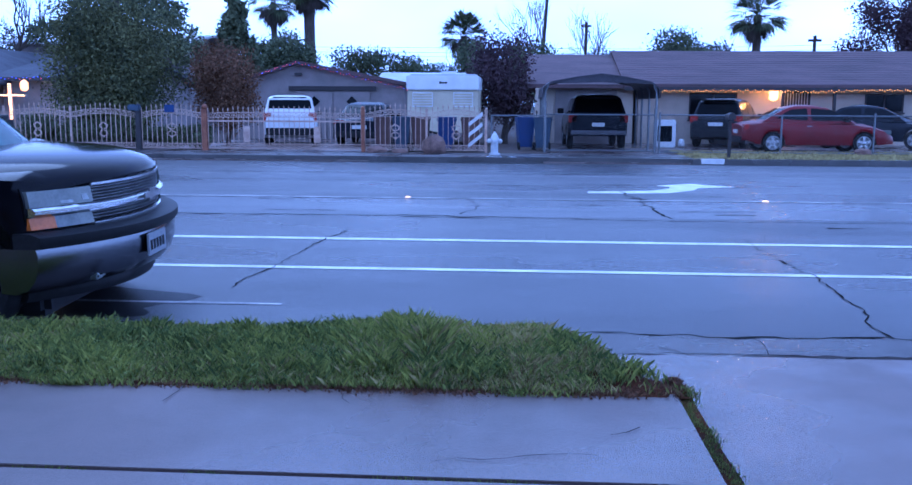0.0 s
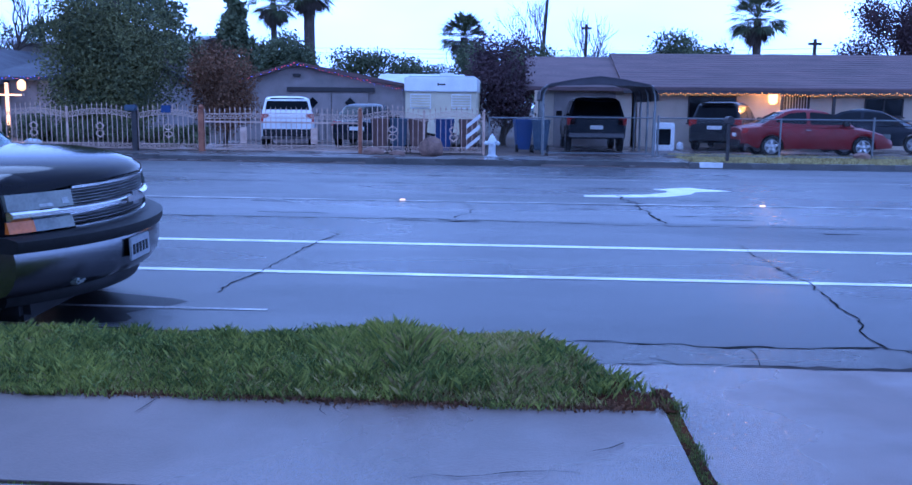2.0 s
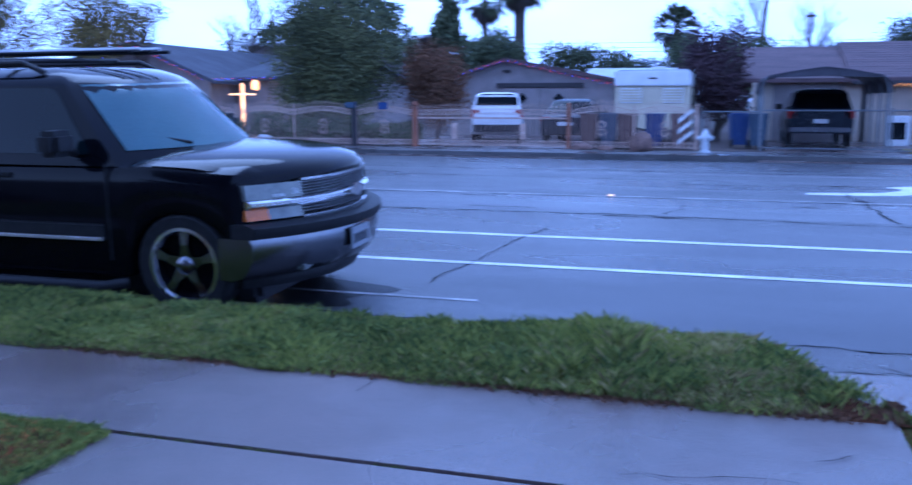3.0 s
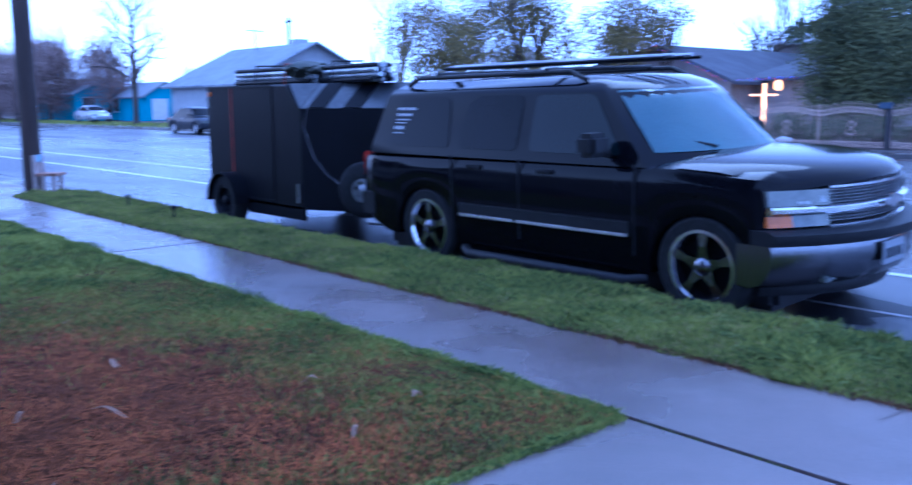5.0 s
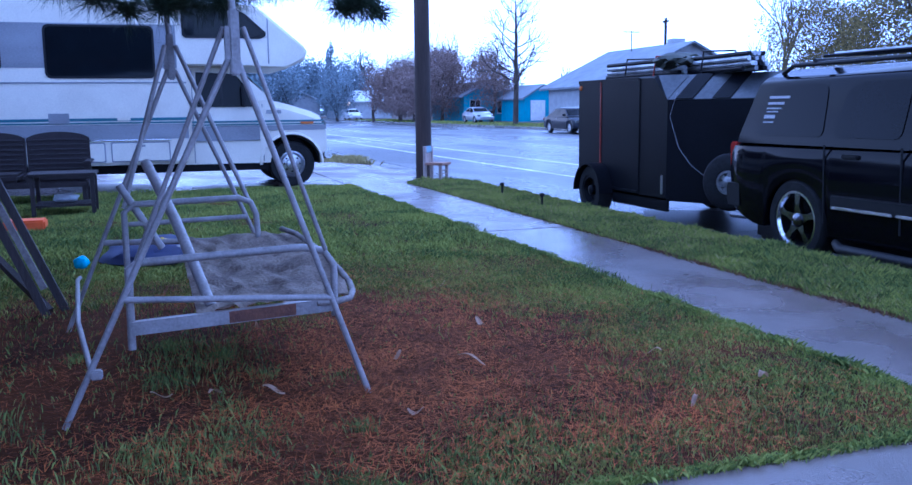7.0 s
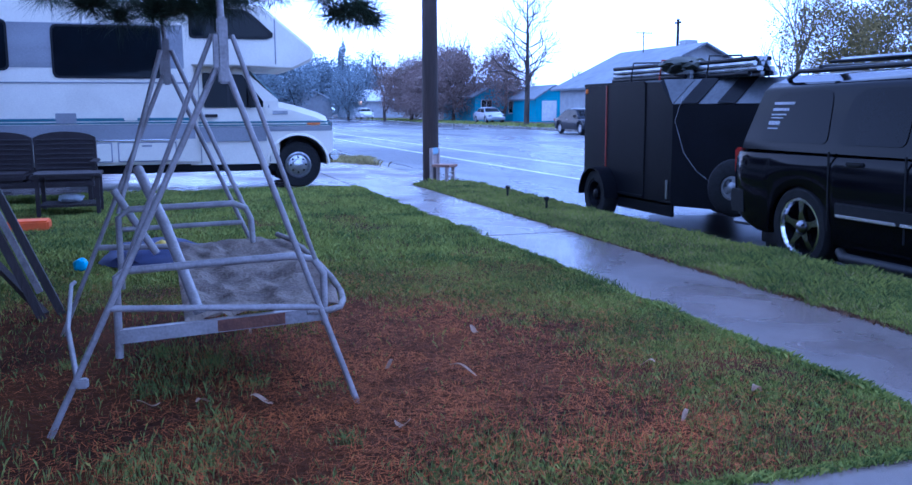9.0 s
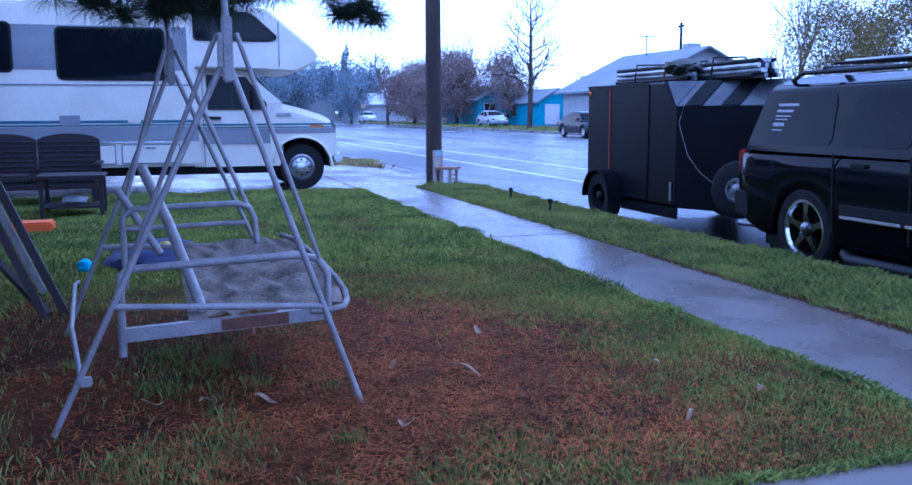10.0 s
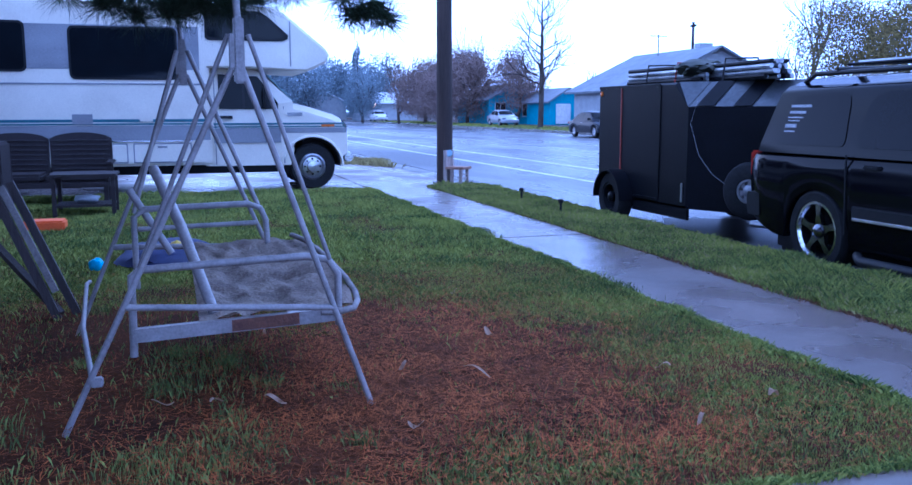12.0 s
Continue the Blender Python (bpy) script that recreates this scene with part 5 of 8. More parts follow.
for sd in (-1, 1):
    x = sd * HW
    # front wing with its wheel opening, and the rolled lip round it
    opening = [(2.26 + 0.5 * math.cos(radians(a)), 0.385 + 0.5 * math.sin(radians(a))) for a in range(6, 175, 8)]
    bm = bmesh.new()
    prism(bm, [(sd * 0.965, y, z) for y, z in [(1.74, 0.45), (1.74, 1.36), (2.2, 1.29), (2.62, 1.16), (2.8, 1.06), (2.86, 0.95), (2.86, 0.62), (2.78, 0.55)] + opening], (sd * 0.05, 0, 0))
    part("front_wing", bm, SHELL, rv, "cream front wing")
    bm = bmesh.new()
    loft(bm, [[Vector((sd * xx, 2.26 + r * math.cos(a), 0.385 + r * math.sin(a))) for r, xx in ((0.495, 0.985), (0.545, 1.0), (0.535, 1.035), (0.505, 1.05))] for a in [math.pi * (k / 26) for k in range(27)]])
    part("wheel_arch", bm, SHELL, rv)
    bm = bmesh.new()
    loft(bm, [[Vector((sd * xx, 2.26 + r * math.cos(a), 0.385 + r * math.sin(a))) for r, xx in ((0.47, 0.55), (0.49, 0.55), (0.49, 0.962), (0.47, 0.962))] for a in [math.pi * (k / 20) for k in range(21)]])
    part("wheel_arch_liner", bm, BLACK_PLASTIC, rv, "dark wheel arch liner")
    bm = bmesh.new(); box(bm, (min(sd * 0.5, sd * 0.55), 1.78, 0.38), (max(sd * 0.5, sd * 0.55), 2.74, 0.86))
    part("arch_wall", bm, BLACK_PLASTIC, rv)
    for yy in (2.26, -3.6):
        w_ = new("wheel")
        w_.parent, w_.matrix_local = rv, Matrix.Translation((sd * 0.9, yy, 0.385)) @ Matrix.Rotation(radians(90 * sd), 4, "Y")
        bm = bmesh.new(); lathe(bm, [(0.22, -0.11), (0.36, -0.11), (0.385, -0.07), (0.385, 0.07), (0.36, 0.11), (0.23, 0.11), (0.22, 0.07), (0.22, -0.11)], 28, cap=False)
        part("tyre", bm, BLACK_RUBBER, w_, "black tyre", True)
        bm = bmesh.new(); lathe(bm, [(0.225, 0.09), (0.2, 0.1), (0.16, 0.05), (0.1, 0.06), (0.09, 0.12), (0.0, 0.13)], 24, cap=False)
        part("rim", bm, ALLOY, w_, "polished wheel cover", True)
        for k in range(8):
            bm = bmesh.new(); lathe(bm, [(0.018, 0.05), (0.015, 0.085), (0, 0.09)], 8, Matrix.Rotation(k * math.tau / 8, 4, "Z") @ Matrix.Translation((0.13, 0, 0)))
            part("wheel_nut", bm, BLACK_STEEL, w_)

    def panel(name, pts, mat, lab, d=0.006, at=None, par=rv):
        bm = bmesh.new()
        xx = x if at is None else sd * at
        prism(bm, [(xx + sd * 0.002, y, z) for y, z in pts], (sd * d, 0, 0))
        return part(name, bm, mat, par, lab)

    rect = lambda y0, y1, z0, z1: [(y0, z0), (y1, z0), (y1, z1), (y0, z1)]

    def rounded(y0, y1, z0, z1, r):
        return [(cy + r * math.cos(a), cz + r * math.sin(a)) for cy, cz, a0 in ((y1 - r, z1 - r, 0), (y0 + r, z1 - r, 90), (y0 + r, z0 + r, 180), (y1 - r, z0 + r, 270)) for a in [radians(a0 + q * 22.5) for q in range(5)]]

    panel("grey_band", rect(-6.45, 0.58, 0.86, 1.1), SHELL_GREY, "grey painted band")
    panel("stripe", rect(-6.45, 0.58, 1.155, 1.2), TEAL, "teal stripe")
    panel("stripe", rect(-6.45, 0.58, 1.11, 1.135), TEAL, "thin teal stripe")
    panel("trim_line", rect(-6.45, 0.58, 1.74, 1.765), SHELL_GREY, "grey trim line")
    panel("grey_band", rect(-6.45, 0.45, 1.98, 2.66), SHELL_GREY, "pale grey window band", 0.004)
    for y0, y1, z0, z1, lab in ((-1.5, 0.12, 1.82, 2.64, "wide tinted side window"), (-2.95, -2.1, 1.93, 2.7, "side window with curtains")):
        win = panel("window", rounded(y0, y1, z0, z1, 0.09), BLACK_PLASTIC, lab, 0.014)
        panel("pane", rounded(y0 + 0.035, y1 - 0.035, z0 + 0.035, z1 - 0.035, 0.07), GLASS_DARK, "", 0.018, par=win)
    win = panel("window", [(0.6, 2.95), (0.55, 2.9), (0.55, 2.5), (0.6, 2.46), (1.78, 2.46), (1.87, 2.5), (1.88, 2.56), (1.55, 2.86), (1.42, 2.93)], BLACK_PLASTIC, "over-cab window", 0.014)
    panel("pane", [(0.63, 2.91), (0.59, 2.88), (0.59, 2.54), (0.63, 2.5), (1.76, 2.5), (1.83, 2.54), (1.5, 2.85), (1.4, 2.9)], GLASS_DARK, "", 0.018, par=win)
    panel("cap_seam", [(1.9, 2.06), (1.92, 2.06), (1.92, 2.78), (1.9, 2.8)], SHELL_GREY, "", 0.005)
    for y0, y1 in ((-0.95, -0.7), (-0.62, 0.28), (-2.6, -1.2)):
        hatch = panel("locker_door", rounded(y0, y1, 0.5, 0.82, 0.02), SHELL_GREY, "locker door outline", 0.006)
        panel("locker_face", rounded(y0 + 0.02, y1 - 0.02, 0.52, 0.8, 0.02), SHELL, "", 0.012, par=hatch)
    panel("locker_handle", rect(-0.25, -0.1, 0.74, 0.77), GREY_METAL, "", 0.02)
    panel("awning_rail", rect(-6.4, 0.3, 0.84, 0.86), CHROME, "bright metal rail", 0.02)
    box_ = panel("fuel_hatch", rounded(-0.5, -0.3, 1.16, 1.32, 0.02), SHELL, "small square hatch", 0.03)
    panel("vent", rounded(-1.5, -1.2, 1.12, 1.28, 0.01), SHELL_GREY, "grey service vent", 0.02)
    # cab side
    bm = bmesh.new()
    prism(bm, [(sd * (1.004 - 0.14 * max(0, z - 1.42) / 0.6), y, z) for y, z in ((0.74, 1.36), (1.7, 1.36), (1.7, 1.46), (1.38, 1.9), (0.74, 1.93))], (sd * 0.008, 0, 0))
    part("window", bm, GLASS_DARK, rv, "cab door window")
    bm = bmesh.new()
    prism(bm, [(sd * (1.006 - 0.14 * max(0, z - 1.42) / 0.6), y, z) for y, z in ((1.12, 1.37), (1.16, 1.37), (1.16, 1.92), (1.12, 1.92))], (sd * 0.012, 0, 0))
    part("window_bar", bm, BLACK_PLASTIC, rv)
    panel("door_seam", rect(0.66, 0.675, 0.45, 1.95), SHELL_GREY, "", 0.008, 1.0)
    panel("door_seam", rect(1.78, 1.795, 0.45, 1.4), SHELL_GREY, "", 0.008, 1.0)
    panel("stripe", rect(0.64, 2.8, 1.1, 1.13), TEAL, "teal stripe", 0.008, 1.014)
    panel("stripe", rect(0.64, 2.82, 1.055, 1.075), TEAL, "thin teal stripe", 0.008, 1.014)
    panel("grey_band", rect(0.64, 1.735, 0.8, 1.045), SHELL_GREY, "grey painted band", 0.008, 1.009)
    panel("grey_band", rect(1.745, 2.84, 0.96, 1.045), SHELL_GREY, "grey painted band", 0.006, 1.014)
    panel("door_handle", rect(0.75, 0.95, 1.2, 1.25), BLACK_PLASTIC, "black door handle", 0.03, 1.0)
    panel("badge", rect(1.85, 2.1, 1.24, 1.3), GREY_METAL, "", 0.012, 1.014)
    panel("side_marker", rect(2.42, 2.64, 1.06, 1.1), AMBER, "amber side marker", 0.012, 1.014)
    bm = bmesh.new(); box(bm, (sd * 1.02, 1.45, 1.35), (sd * 1.2, 1.52, 1.75), 0.03)
    mir = part("mirror", bm, BLACK_PLASTIC, rv, "black door mirror")
    bm = bmesh.new(); box(bm, (sd * 0.7, 2.8, 0.95), (sd * 0.94, 2.87, 1.12), 0.02)
    part("headlight", bm, LAMP_GLASS, rv, "headlight")
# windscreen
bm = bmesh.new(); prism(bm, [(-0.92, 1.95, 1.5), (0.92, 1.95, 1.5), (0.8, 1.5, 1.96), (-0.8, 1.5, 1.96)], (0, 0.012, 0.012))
part("windscreen", bm, GLASS_SKY, rv, "raked windscreen")
bm = bmesh.new(); box(bm, (-1.02, 2.82, 0.46), (1.02, 2.96, 0.62), 0.03)
part("front_bumper", bm, CHROME, rv, "chrome front bumper")
bm = bmesh.new(); box(bm, (-0.68, 2.83, 0.74), (0.68, 2.88, 1.14), 0.02)
part("grille", bm, BLACK_PLASTIC, rv, "dark grille")
bm = bmesh.new(); box(bm, (-0.95, -6.2, 0.3), (0.95, 1.9, 0.46), 0.02)
part("chassis", bm, BLACK_STEEL, rv, "dark underframe")
bm = bmesh.new(); tube(bm, [(0.5, 2.3, 1.4), (0.5, 2.2, 1.7)], 0.006, 5)
part("aerial", bm, BLACK_PLASTIC, rv)

# ---- garden swing ----
swing = thing("garden_swing", "old grey tubular garden swing with a sagging fabric seat", "swing", Matrix.Translation((0, 0, 0)))
TR = 0.0135


def bar(name, pts, r=TR, mat=SWING_PAINT, label="", seg=10):
    bm = bmesh.new()
    tube(bm, pts, r, seg)
    return part(name, bm, mat, swing, label, True)


NX, FX = -3.72, -5.5
bar("leg", [(NX, 0.33, 1.62), (NX, 0.855, 0.12)])
bar("leg", [(NX, 0.29, 1.62), (NX, -0.435, 0.12)])
bar("leg", [(FX, 0.13, 1.66), (FX, 0.78, 0.12)])
bar("leg", [(FX, 0.09, 1.66), (FX, -0.56, 0.12)])
bar("top_beam", [(NX + 0.05, 0.31, 1.98), (FX - 0.05, 0.11, 2.0)], 0.024)
for x, y, z in ((NX, 0.32, 1.56), (FX, 0.11, 1.6)):
    bm = bmesh.new(); box(bm, (x - 0.022, y - 0.022, z), (x + 0.022, y + 0.022, z + 0.27), 0.008)
    part("bracket", bm, SWING_PAINT, swing, "steel corner bracket")
    bm = bmesh.new(); box(bm, (x - 0.012, y - 0.04, z + 0.06), (x + 0.028, y - 0.02, z + 0.2), 0.004)
    part("bracket_plate", bm, SWING_PAINT, swing)
    bar("upright", [(x, y, z + 0.2), (x, y - 0.01, 2.02)], 0.015)
bar("cross_bar", [(NX, -0.175, 0.645), (NX, 0.69, 0.59)], 0.0145)
bar("cross_bar", [(FX, -0.33, 0.65), (FX, 0.55, 0.62)], 0.018)
bar("base_rail", [(NX - 0.02, -0.32, 0.35), (-4.4, -0.41, 0.42), (-5.3, -0.47, 0.47), (FX, -0.47, 0.45)], 0.012)
bm = bmesh.new(); box(bm, (NX - 0.02, -0.325, 0.32), (NX + 0.02, -0.275, 0.36), 0.006)
part("clamp", bm, SWING_PAINT, swing)
# hangers
SX0, SX1 = -3.93, -5.35
bar("hanger", [(NX - 0.02, 0.36, 1.76), (SX0 + 0.05, 0.7, 0.78)], 0.0105)
bar("hanger", [(NX - 0.02, 0.28, 1.76), (SX0 + 0.05, -0.12, 0.78)], 0.0105)
bar("hanger", [(FX + 0.02, 0.14, 1.8), (SX1 - 0.02, 0.52, 0.86)], 0.014)
bar("hanger", [(FX + 0.02, 0.08, 1.8), (SX1 - 0.02, -0.2, 0.86)], 0.014)
# arms: bent tubes at both ends
bar("arm", [(SX0, -0.16, 0.38), (SX0, -0.155, 0.74), (SX0, -0.12, 0.765), (SX0, 0.6, 0.79), (SX0, 0.7, 0.77), (SX0, 0.745, 0.7), (SX0, 0.745, 0.46)], 0.0175)
bar("arm", [(SX1, -0.2, 0.42), (SX1, -0.2, 0.84), (SX1, -0.14, 0.885), (SX1, 0.45, 0.9), (SX1, 0.52, 0.87), (SX1, 0.55, 0.8), (SX1, 0.56, 0.6)], 0.0185)
bar("arm_rail", [(SX1, -0.18, 0.77), (SX1, 0.5, 0.785)], 0.015)
# seat frame and rail with rust
bm = bmesh.new(); loft(bm, [[Vector((SX0 + dx, y, z + dz)) for dx, dz in ((-0.02, -0.03), (0.02, -0.03), (0.02, 0.03), (-0.02, 0.03))] for y, z in ((-0.16, 0.475), (0.74, 0.515))])
part("seat_rail", bm, SWING_PAINT, swing, "flat grey seat rail")
bm = bmesh.new(); loft(bm, [[Vector((SX0 + dx, y, z + dz)) for dx, dz in ((-0.01, -0.026), (0.024, -0.026), (0.024, 0.026), (-0.01, 0.026))] for y, z in ((0.26, 0.494), (0.56, 0.508))])
part("rust_patch", bm, RUST, swing, "rusted stretch of the seat rail")
bar("seat_edge", [(SX0 + 0.02, 0.66, 0.53), (SX0 + 0.02, 0.76, 0.53), (SX0 - 0.01, 0.82, 0.536), (-4.02, 0.85, 0.55), (-4.15, 0.865, 0.565), (-4.4, 0.865, 0.59), (-4.9, 0.84, 0.63), (-5.3, 0.78, 0.67), (-5.5, 0.72, 0.68)], 0.016, WOOD_PALE, "pale piped front edge of the seat")
bar("back_tube", [(-4.0, 0.19, 0.53), (-4.35, 0.06, 0.9), (-4.65, -0.06, 1.16)], 0.026, SWING_PAINT, "dropped backrest tube")
bar("back_tube", [(SX1, 0.0, 0.62), (SX1 - 0.02, -0.22, 1.0)], 0.022)
bm = bmesh.new()
g = []
for i in range(61):
    u = i / 60
    row = []
    for j in range(41):
        v = j / 40
        x = SX0 + (-5.5 - SX0) * u
        y = (0.12 - 0.02 * u) + (0.7 + 0.05 * math.sin(u * 3.0)) * v
        z = 0.535 + 0.115 * u - 0.03 * math.sin(math.pi * u) * math.sin(math.pi * v) + 0.028 * noise.noise((u * 5, v * 7, 2)) + 0.02 * noise.noise((u * 12, v * 9, 4)) - 0.022 * max(0.0, 1 - 7 * abs(noise.noise((u * 9, v * 3.5, 7)))) + 0.02 * v
        row.append(bm.verts.new((x, y, z)))
    g.append(row)
for i in range(60):
    for j in range(40):
        bm.faces.new((g[i][j], g[i + 1][j], g[i + 1][j + 1], g[i][j + 1]))
bmesh.ops.solidify(bm, geom=bm.faces[:], thickness=0.012)
part("seat", bm, SLING, swing, "worn grey-brown fabric seat", True)

# ---- pole, child's chair and lawn clutter ----
pole = thing("utility_pole", "dark brown wooden utility pole on the verge", "pole", Matrix.Translation((-17.06, 5.1, 0.0)))
bm = bmesh.new(); tube(bm, [(0, 0, -0.1), (0, 0, 3), (0.02, 0, 6), (0.03, 0, 10.5)], [0.16, 0.15, 0.14, 0.11], 14)
part("shaft", bm, POLE_WOOD, pole, smooth=True)
bm = bmesh.new(); box(bm, (-0.06, -1.2, 9.6), (0.06, 1.2, 9.72), 0.01)
part("cross_arm", bm, POLE_WOOD, pole)

chair = thing("child_chair", "small white and pale blue wooden child's chair on the grass", "chair", Matrix.Translation((-15.3, 4.8, PAVE_Z + 0.01)) @ Matrix.Rotation(radians(-42), 4, "Z"))
CREAM_WOOD = material("worn_cream_wood", (0.5, 0.42, 0.38), (0.3, 0.24, 0.22), 9, 0.7)
BLUE_WOOD = material("pale_blue_wood", (0.35, 0.5, 0.6), (0.25, 0.38, 0.48), 8, 0.7)
for y, h in ((-0.15, 0.62), (0.15, 0.3)):
    for x in (-0.14, 0.14):
        bm = bmesh.new(); box(bm, (x - 0.026, y - 0.026, 0), (x + 0.026, y + 0.026, h), 0.004)
        part("leg", bm, CREAM_WOOD, chair)
bm = bmesh.new(); box(bm, (-0.18, -0.13, 0.285), (0.18, 0.22, 0.33), 0.006)
part("seat", bm, material("tan_wood", (0.35, 0.2, 0.14), (0.25, 0.14, 0.1), 8, 0.7), chair, "brown wooden seat")
bm = bmesh.new(); box(bm, (-0.17, -0.17, 0.5), (0.16, -0.13, 0.62), 0.02)
part("back_rail", bm, BLUE_WOOD, chair, "pale blue top rail")
for k in (-0.07, 0.0, 0.07):
    bm = bmesh.new(); box(bm, (k - 0.022, -0.157, 0.325), (k + 0.022, -0.14, 0.5), 0.003)
    part("slat", bm, CREAM_WOOD, chair)
for z in (0.12, 0.18):
    bm = bmesh.new(); box(bm, (-0.13, 0.14, z), (0.13, 0.16, z + 0.02), 0.003)
    part("stretcher", bm, CREAM_WOOD, chair)

WICKER = material("dark_wicker", (0.024, 0.015, 0.015), (0.011, 0.007, 0.008), 14, 0.6, 0.4, 120)
sofa = thing("garden_sofa", "dark brown woven garden sofa standing on the lawn", "sofa", Matrix.Translation((-13.5, -1.6, PAVE_Z)))
for y0, y1 in ((-1.0, -0.15), (-0.13, 0.72)):
    bm = bmesh.new()
    arch = [(y0, 0.3), (y1, 0.3)] + [(y1 + (y0 - y1) * k / 10, 0.93 + 0.09 * math.sin(math.pi * k / 10) ** 0.6) for k in range(11)]
    prism(bm, [(-0.9, y, z) for y, z in arch], (0.11, 0, 0.0))
    part("backrest", bm, WICKER, sofa, "arched woven back panel")
    for k in range(1, 9):
        z = 0.34 + 0.07 * k
        bm = bmesh.new(); tube(bm, [(-0.785, y0 + 0.03, z), (-0.78, (y0 + y1) / 2, z + 0.006), (-0.785, y1 - 0.03, z)], 0.012, 5)
        part("weave_strand", bm, WICKER, sofa)
    bm = bmesh.new(); box(bm, (-0.76, y0 + 0.01, 0.34), (0.0, y1 - 0.01, 0.46), 0.035)
    part("cushion", bm, WICKER, sofa, "dark brown seat cushion")
bm = bmesh.new(); box(bm, (-0.8, -1.0, 0.26), (0.0, 0.72, 0.34), 0.015)
part("seat_frame", bm, WICKER, sofa)
for y in (-1.06, 0.7):
    bm = bmesh.new(); box(bm, (-0.84, y - 0.03, 0.58), (0.05, y + 0.07, 0.62), 0.012)
    part("arm", bm, WICKER, sofa, "flat arm rest")
    bm = bmesh.new(); box(bm, (-0.04, y - 0.01, 0.4), (0.0, y + 0.05, 0.58), 0.006)
    part("arm_post", bm, WICKER, sofa)
for x in (-0.78, -0.06):
    for y in (-1.02, 0.66):
        bm = bmesh.new(); box(bm, (x - 0.03, y - 0.03, 0), (x + 0.03, y + 0.03, 0.44), 0.006)
        part("leg", bm, WICKER, sofa)
cab2 = thing("garden_armchair", "dark brown garden armchair facing the sofa", "armchair", Matrix.Translation((-12.3, -2.2, PAVE_Z)))
for name, lo, hi in (("backrest", (-0.35, 0.1, 0.1), (0.35, 0.2, 0.95)), ("seat", (-0.35, -0.5, 0.3), (0.35, 0.15, 0.42)), ("arm", (-0.42, -0.5, 0.0), (-0.33, 0.2, 0.6)), ("arm", (0.33, -0.5, 0.0), (0.42, 0.2, 0.6))):
    bm = bmesh.new(); box(bm, lo, hi, 0.025)
    part(name, bm, WICKER, cab2)
table = thing("small_table", "low dark table with papers on the lawn", "table", Matrix.Translation((-12.4, -1.1, PAVE_Z)))
bm = bmesh.new(); box(bm, (-0.35, -0.4, 0.5), (0.35, 0.4, 0.54), 0.01)
part("tabletop", bm, WICKER, table)
for x in (-0.3, 0.3):
    for y in (-0.35, 0.35):
        bm = bmesh.new(); box(bm, (x - 0.025, y - 0.025, 0), (x + 0.025, y + 0.025, 0.5), 0.004)
        part("leg", bm, WICKER, table)
bm = bmesh.new(); box(bm, (-0.3, -0.35, 0.12), (0.3, 0.35, 0.15), 0.005)
part("shelf", bm, WICKER, table)


def lump(name, label, cat, loc, size, mat, seed):
    bm = bmesh.new()
    bmesh.ops.create_icosphere(bm, subdivisions=3, radius=1)
    for v in bm.verts:
        p = v.co * (1 + 0.3 * noise.noise(v.co * 1.7 + Vector((seed, 0, 0))))
        v.co = Vector((p.x * size[0], p.y * size[1], max(p.z, -0.75) * size[2]))
    ob = part(name, bm, mat, None, "", True)
    ob.matrix_world = Matrix.Translation(loc)
    return tagged(ob, label, cat)


lump("plastic_bag", "pale blue crumpled bag on the low table shelf", "bag", (-12.45, -1.1, PAVE_Z + 0.2), (0.1, 0.16, 0.06), HYDRANT_PAINT, 2)
lump("rumpled_cloth", "navy and patterned cloth heap under the swing", "cloth", (-8.1, -0.05, PAVE_Z + 0.07), (0.5, 0.42, 0.12), NAVY_CLOTH, 5)
lump("plastic_ball", "light blue plastic ball beside the swing", "ball", (-7.7, -0.62, PAVE_Z + 0.07), (0.05, 0.06, 0.06), BLUE_PLASTIC, 9)
lump("toy", "yellow plastic toy in the cloth heap", "toy", (-7.9, 0.02, PAVE_Z + 0.17), (0.05, 0.06, 0.05), YELLOW_PLASTIC, 11)
lump("paper_scrap", "pale brown paper scrap on the cloth heap", "paper", (-7.85, 0.22, PAVE_Z + 0.13), (0.12, 0.12, 0.03), WOOD_PALE, 4)
bm = bmesh.new(); box(bm, (-0.16, -0.22, 0), (0.16, 0.22, 0.12), 0.02)
o = part("plastic_crate", bm, ORANGE_PLASTIC)
o.matrix_world = Matrix.Translation((-10.8, -1.4, PAVE_Z))
tagged(o, "small orange plastic tub on the lawn", "tub")
frame_ = thing("leaning_frame", "weathered wooden frame leaning beside the lawn", "wooden frame", Matrix())
for p, q, w, mt in (((-6.1, -1.08, 1.0), (-6.0, -0.72, 0.13), 0.035, WOOD_DARK), ((-6.2, -0.98, 1.0), (-6.15, -0.62, 0.13), 0.035, WOOD_DARK), ((-6.12, -1.02, 0.98), (-6.05, -0.73, 0.3), 0.028, WOOD_PALE), ((-6.6, -1.2, 0.6), (-6.0, -0.7, 0.16), 0.03, WOOD_DARK)):
    bm = bmesh.new(); tube(bm, [p, q], w, 4)
    part("beam", bm, mt, frame_)
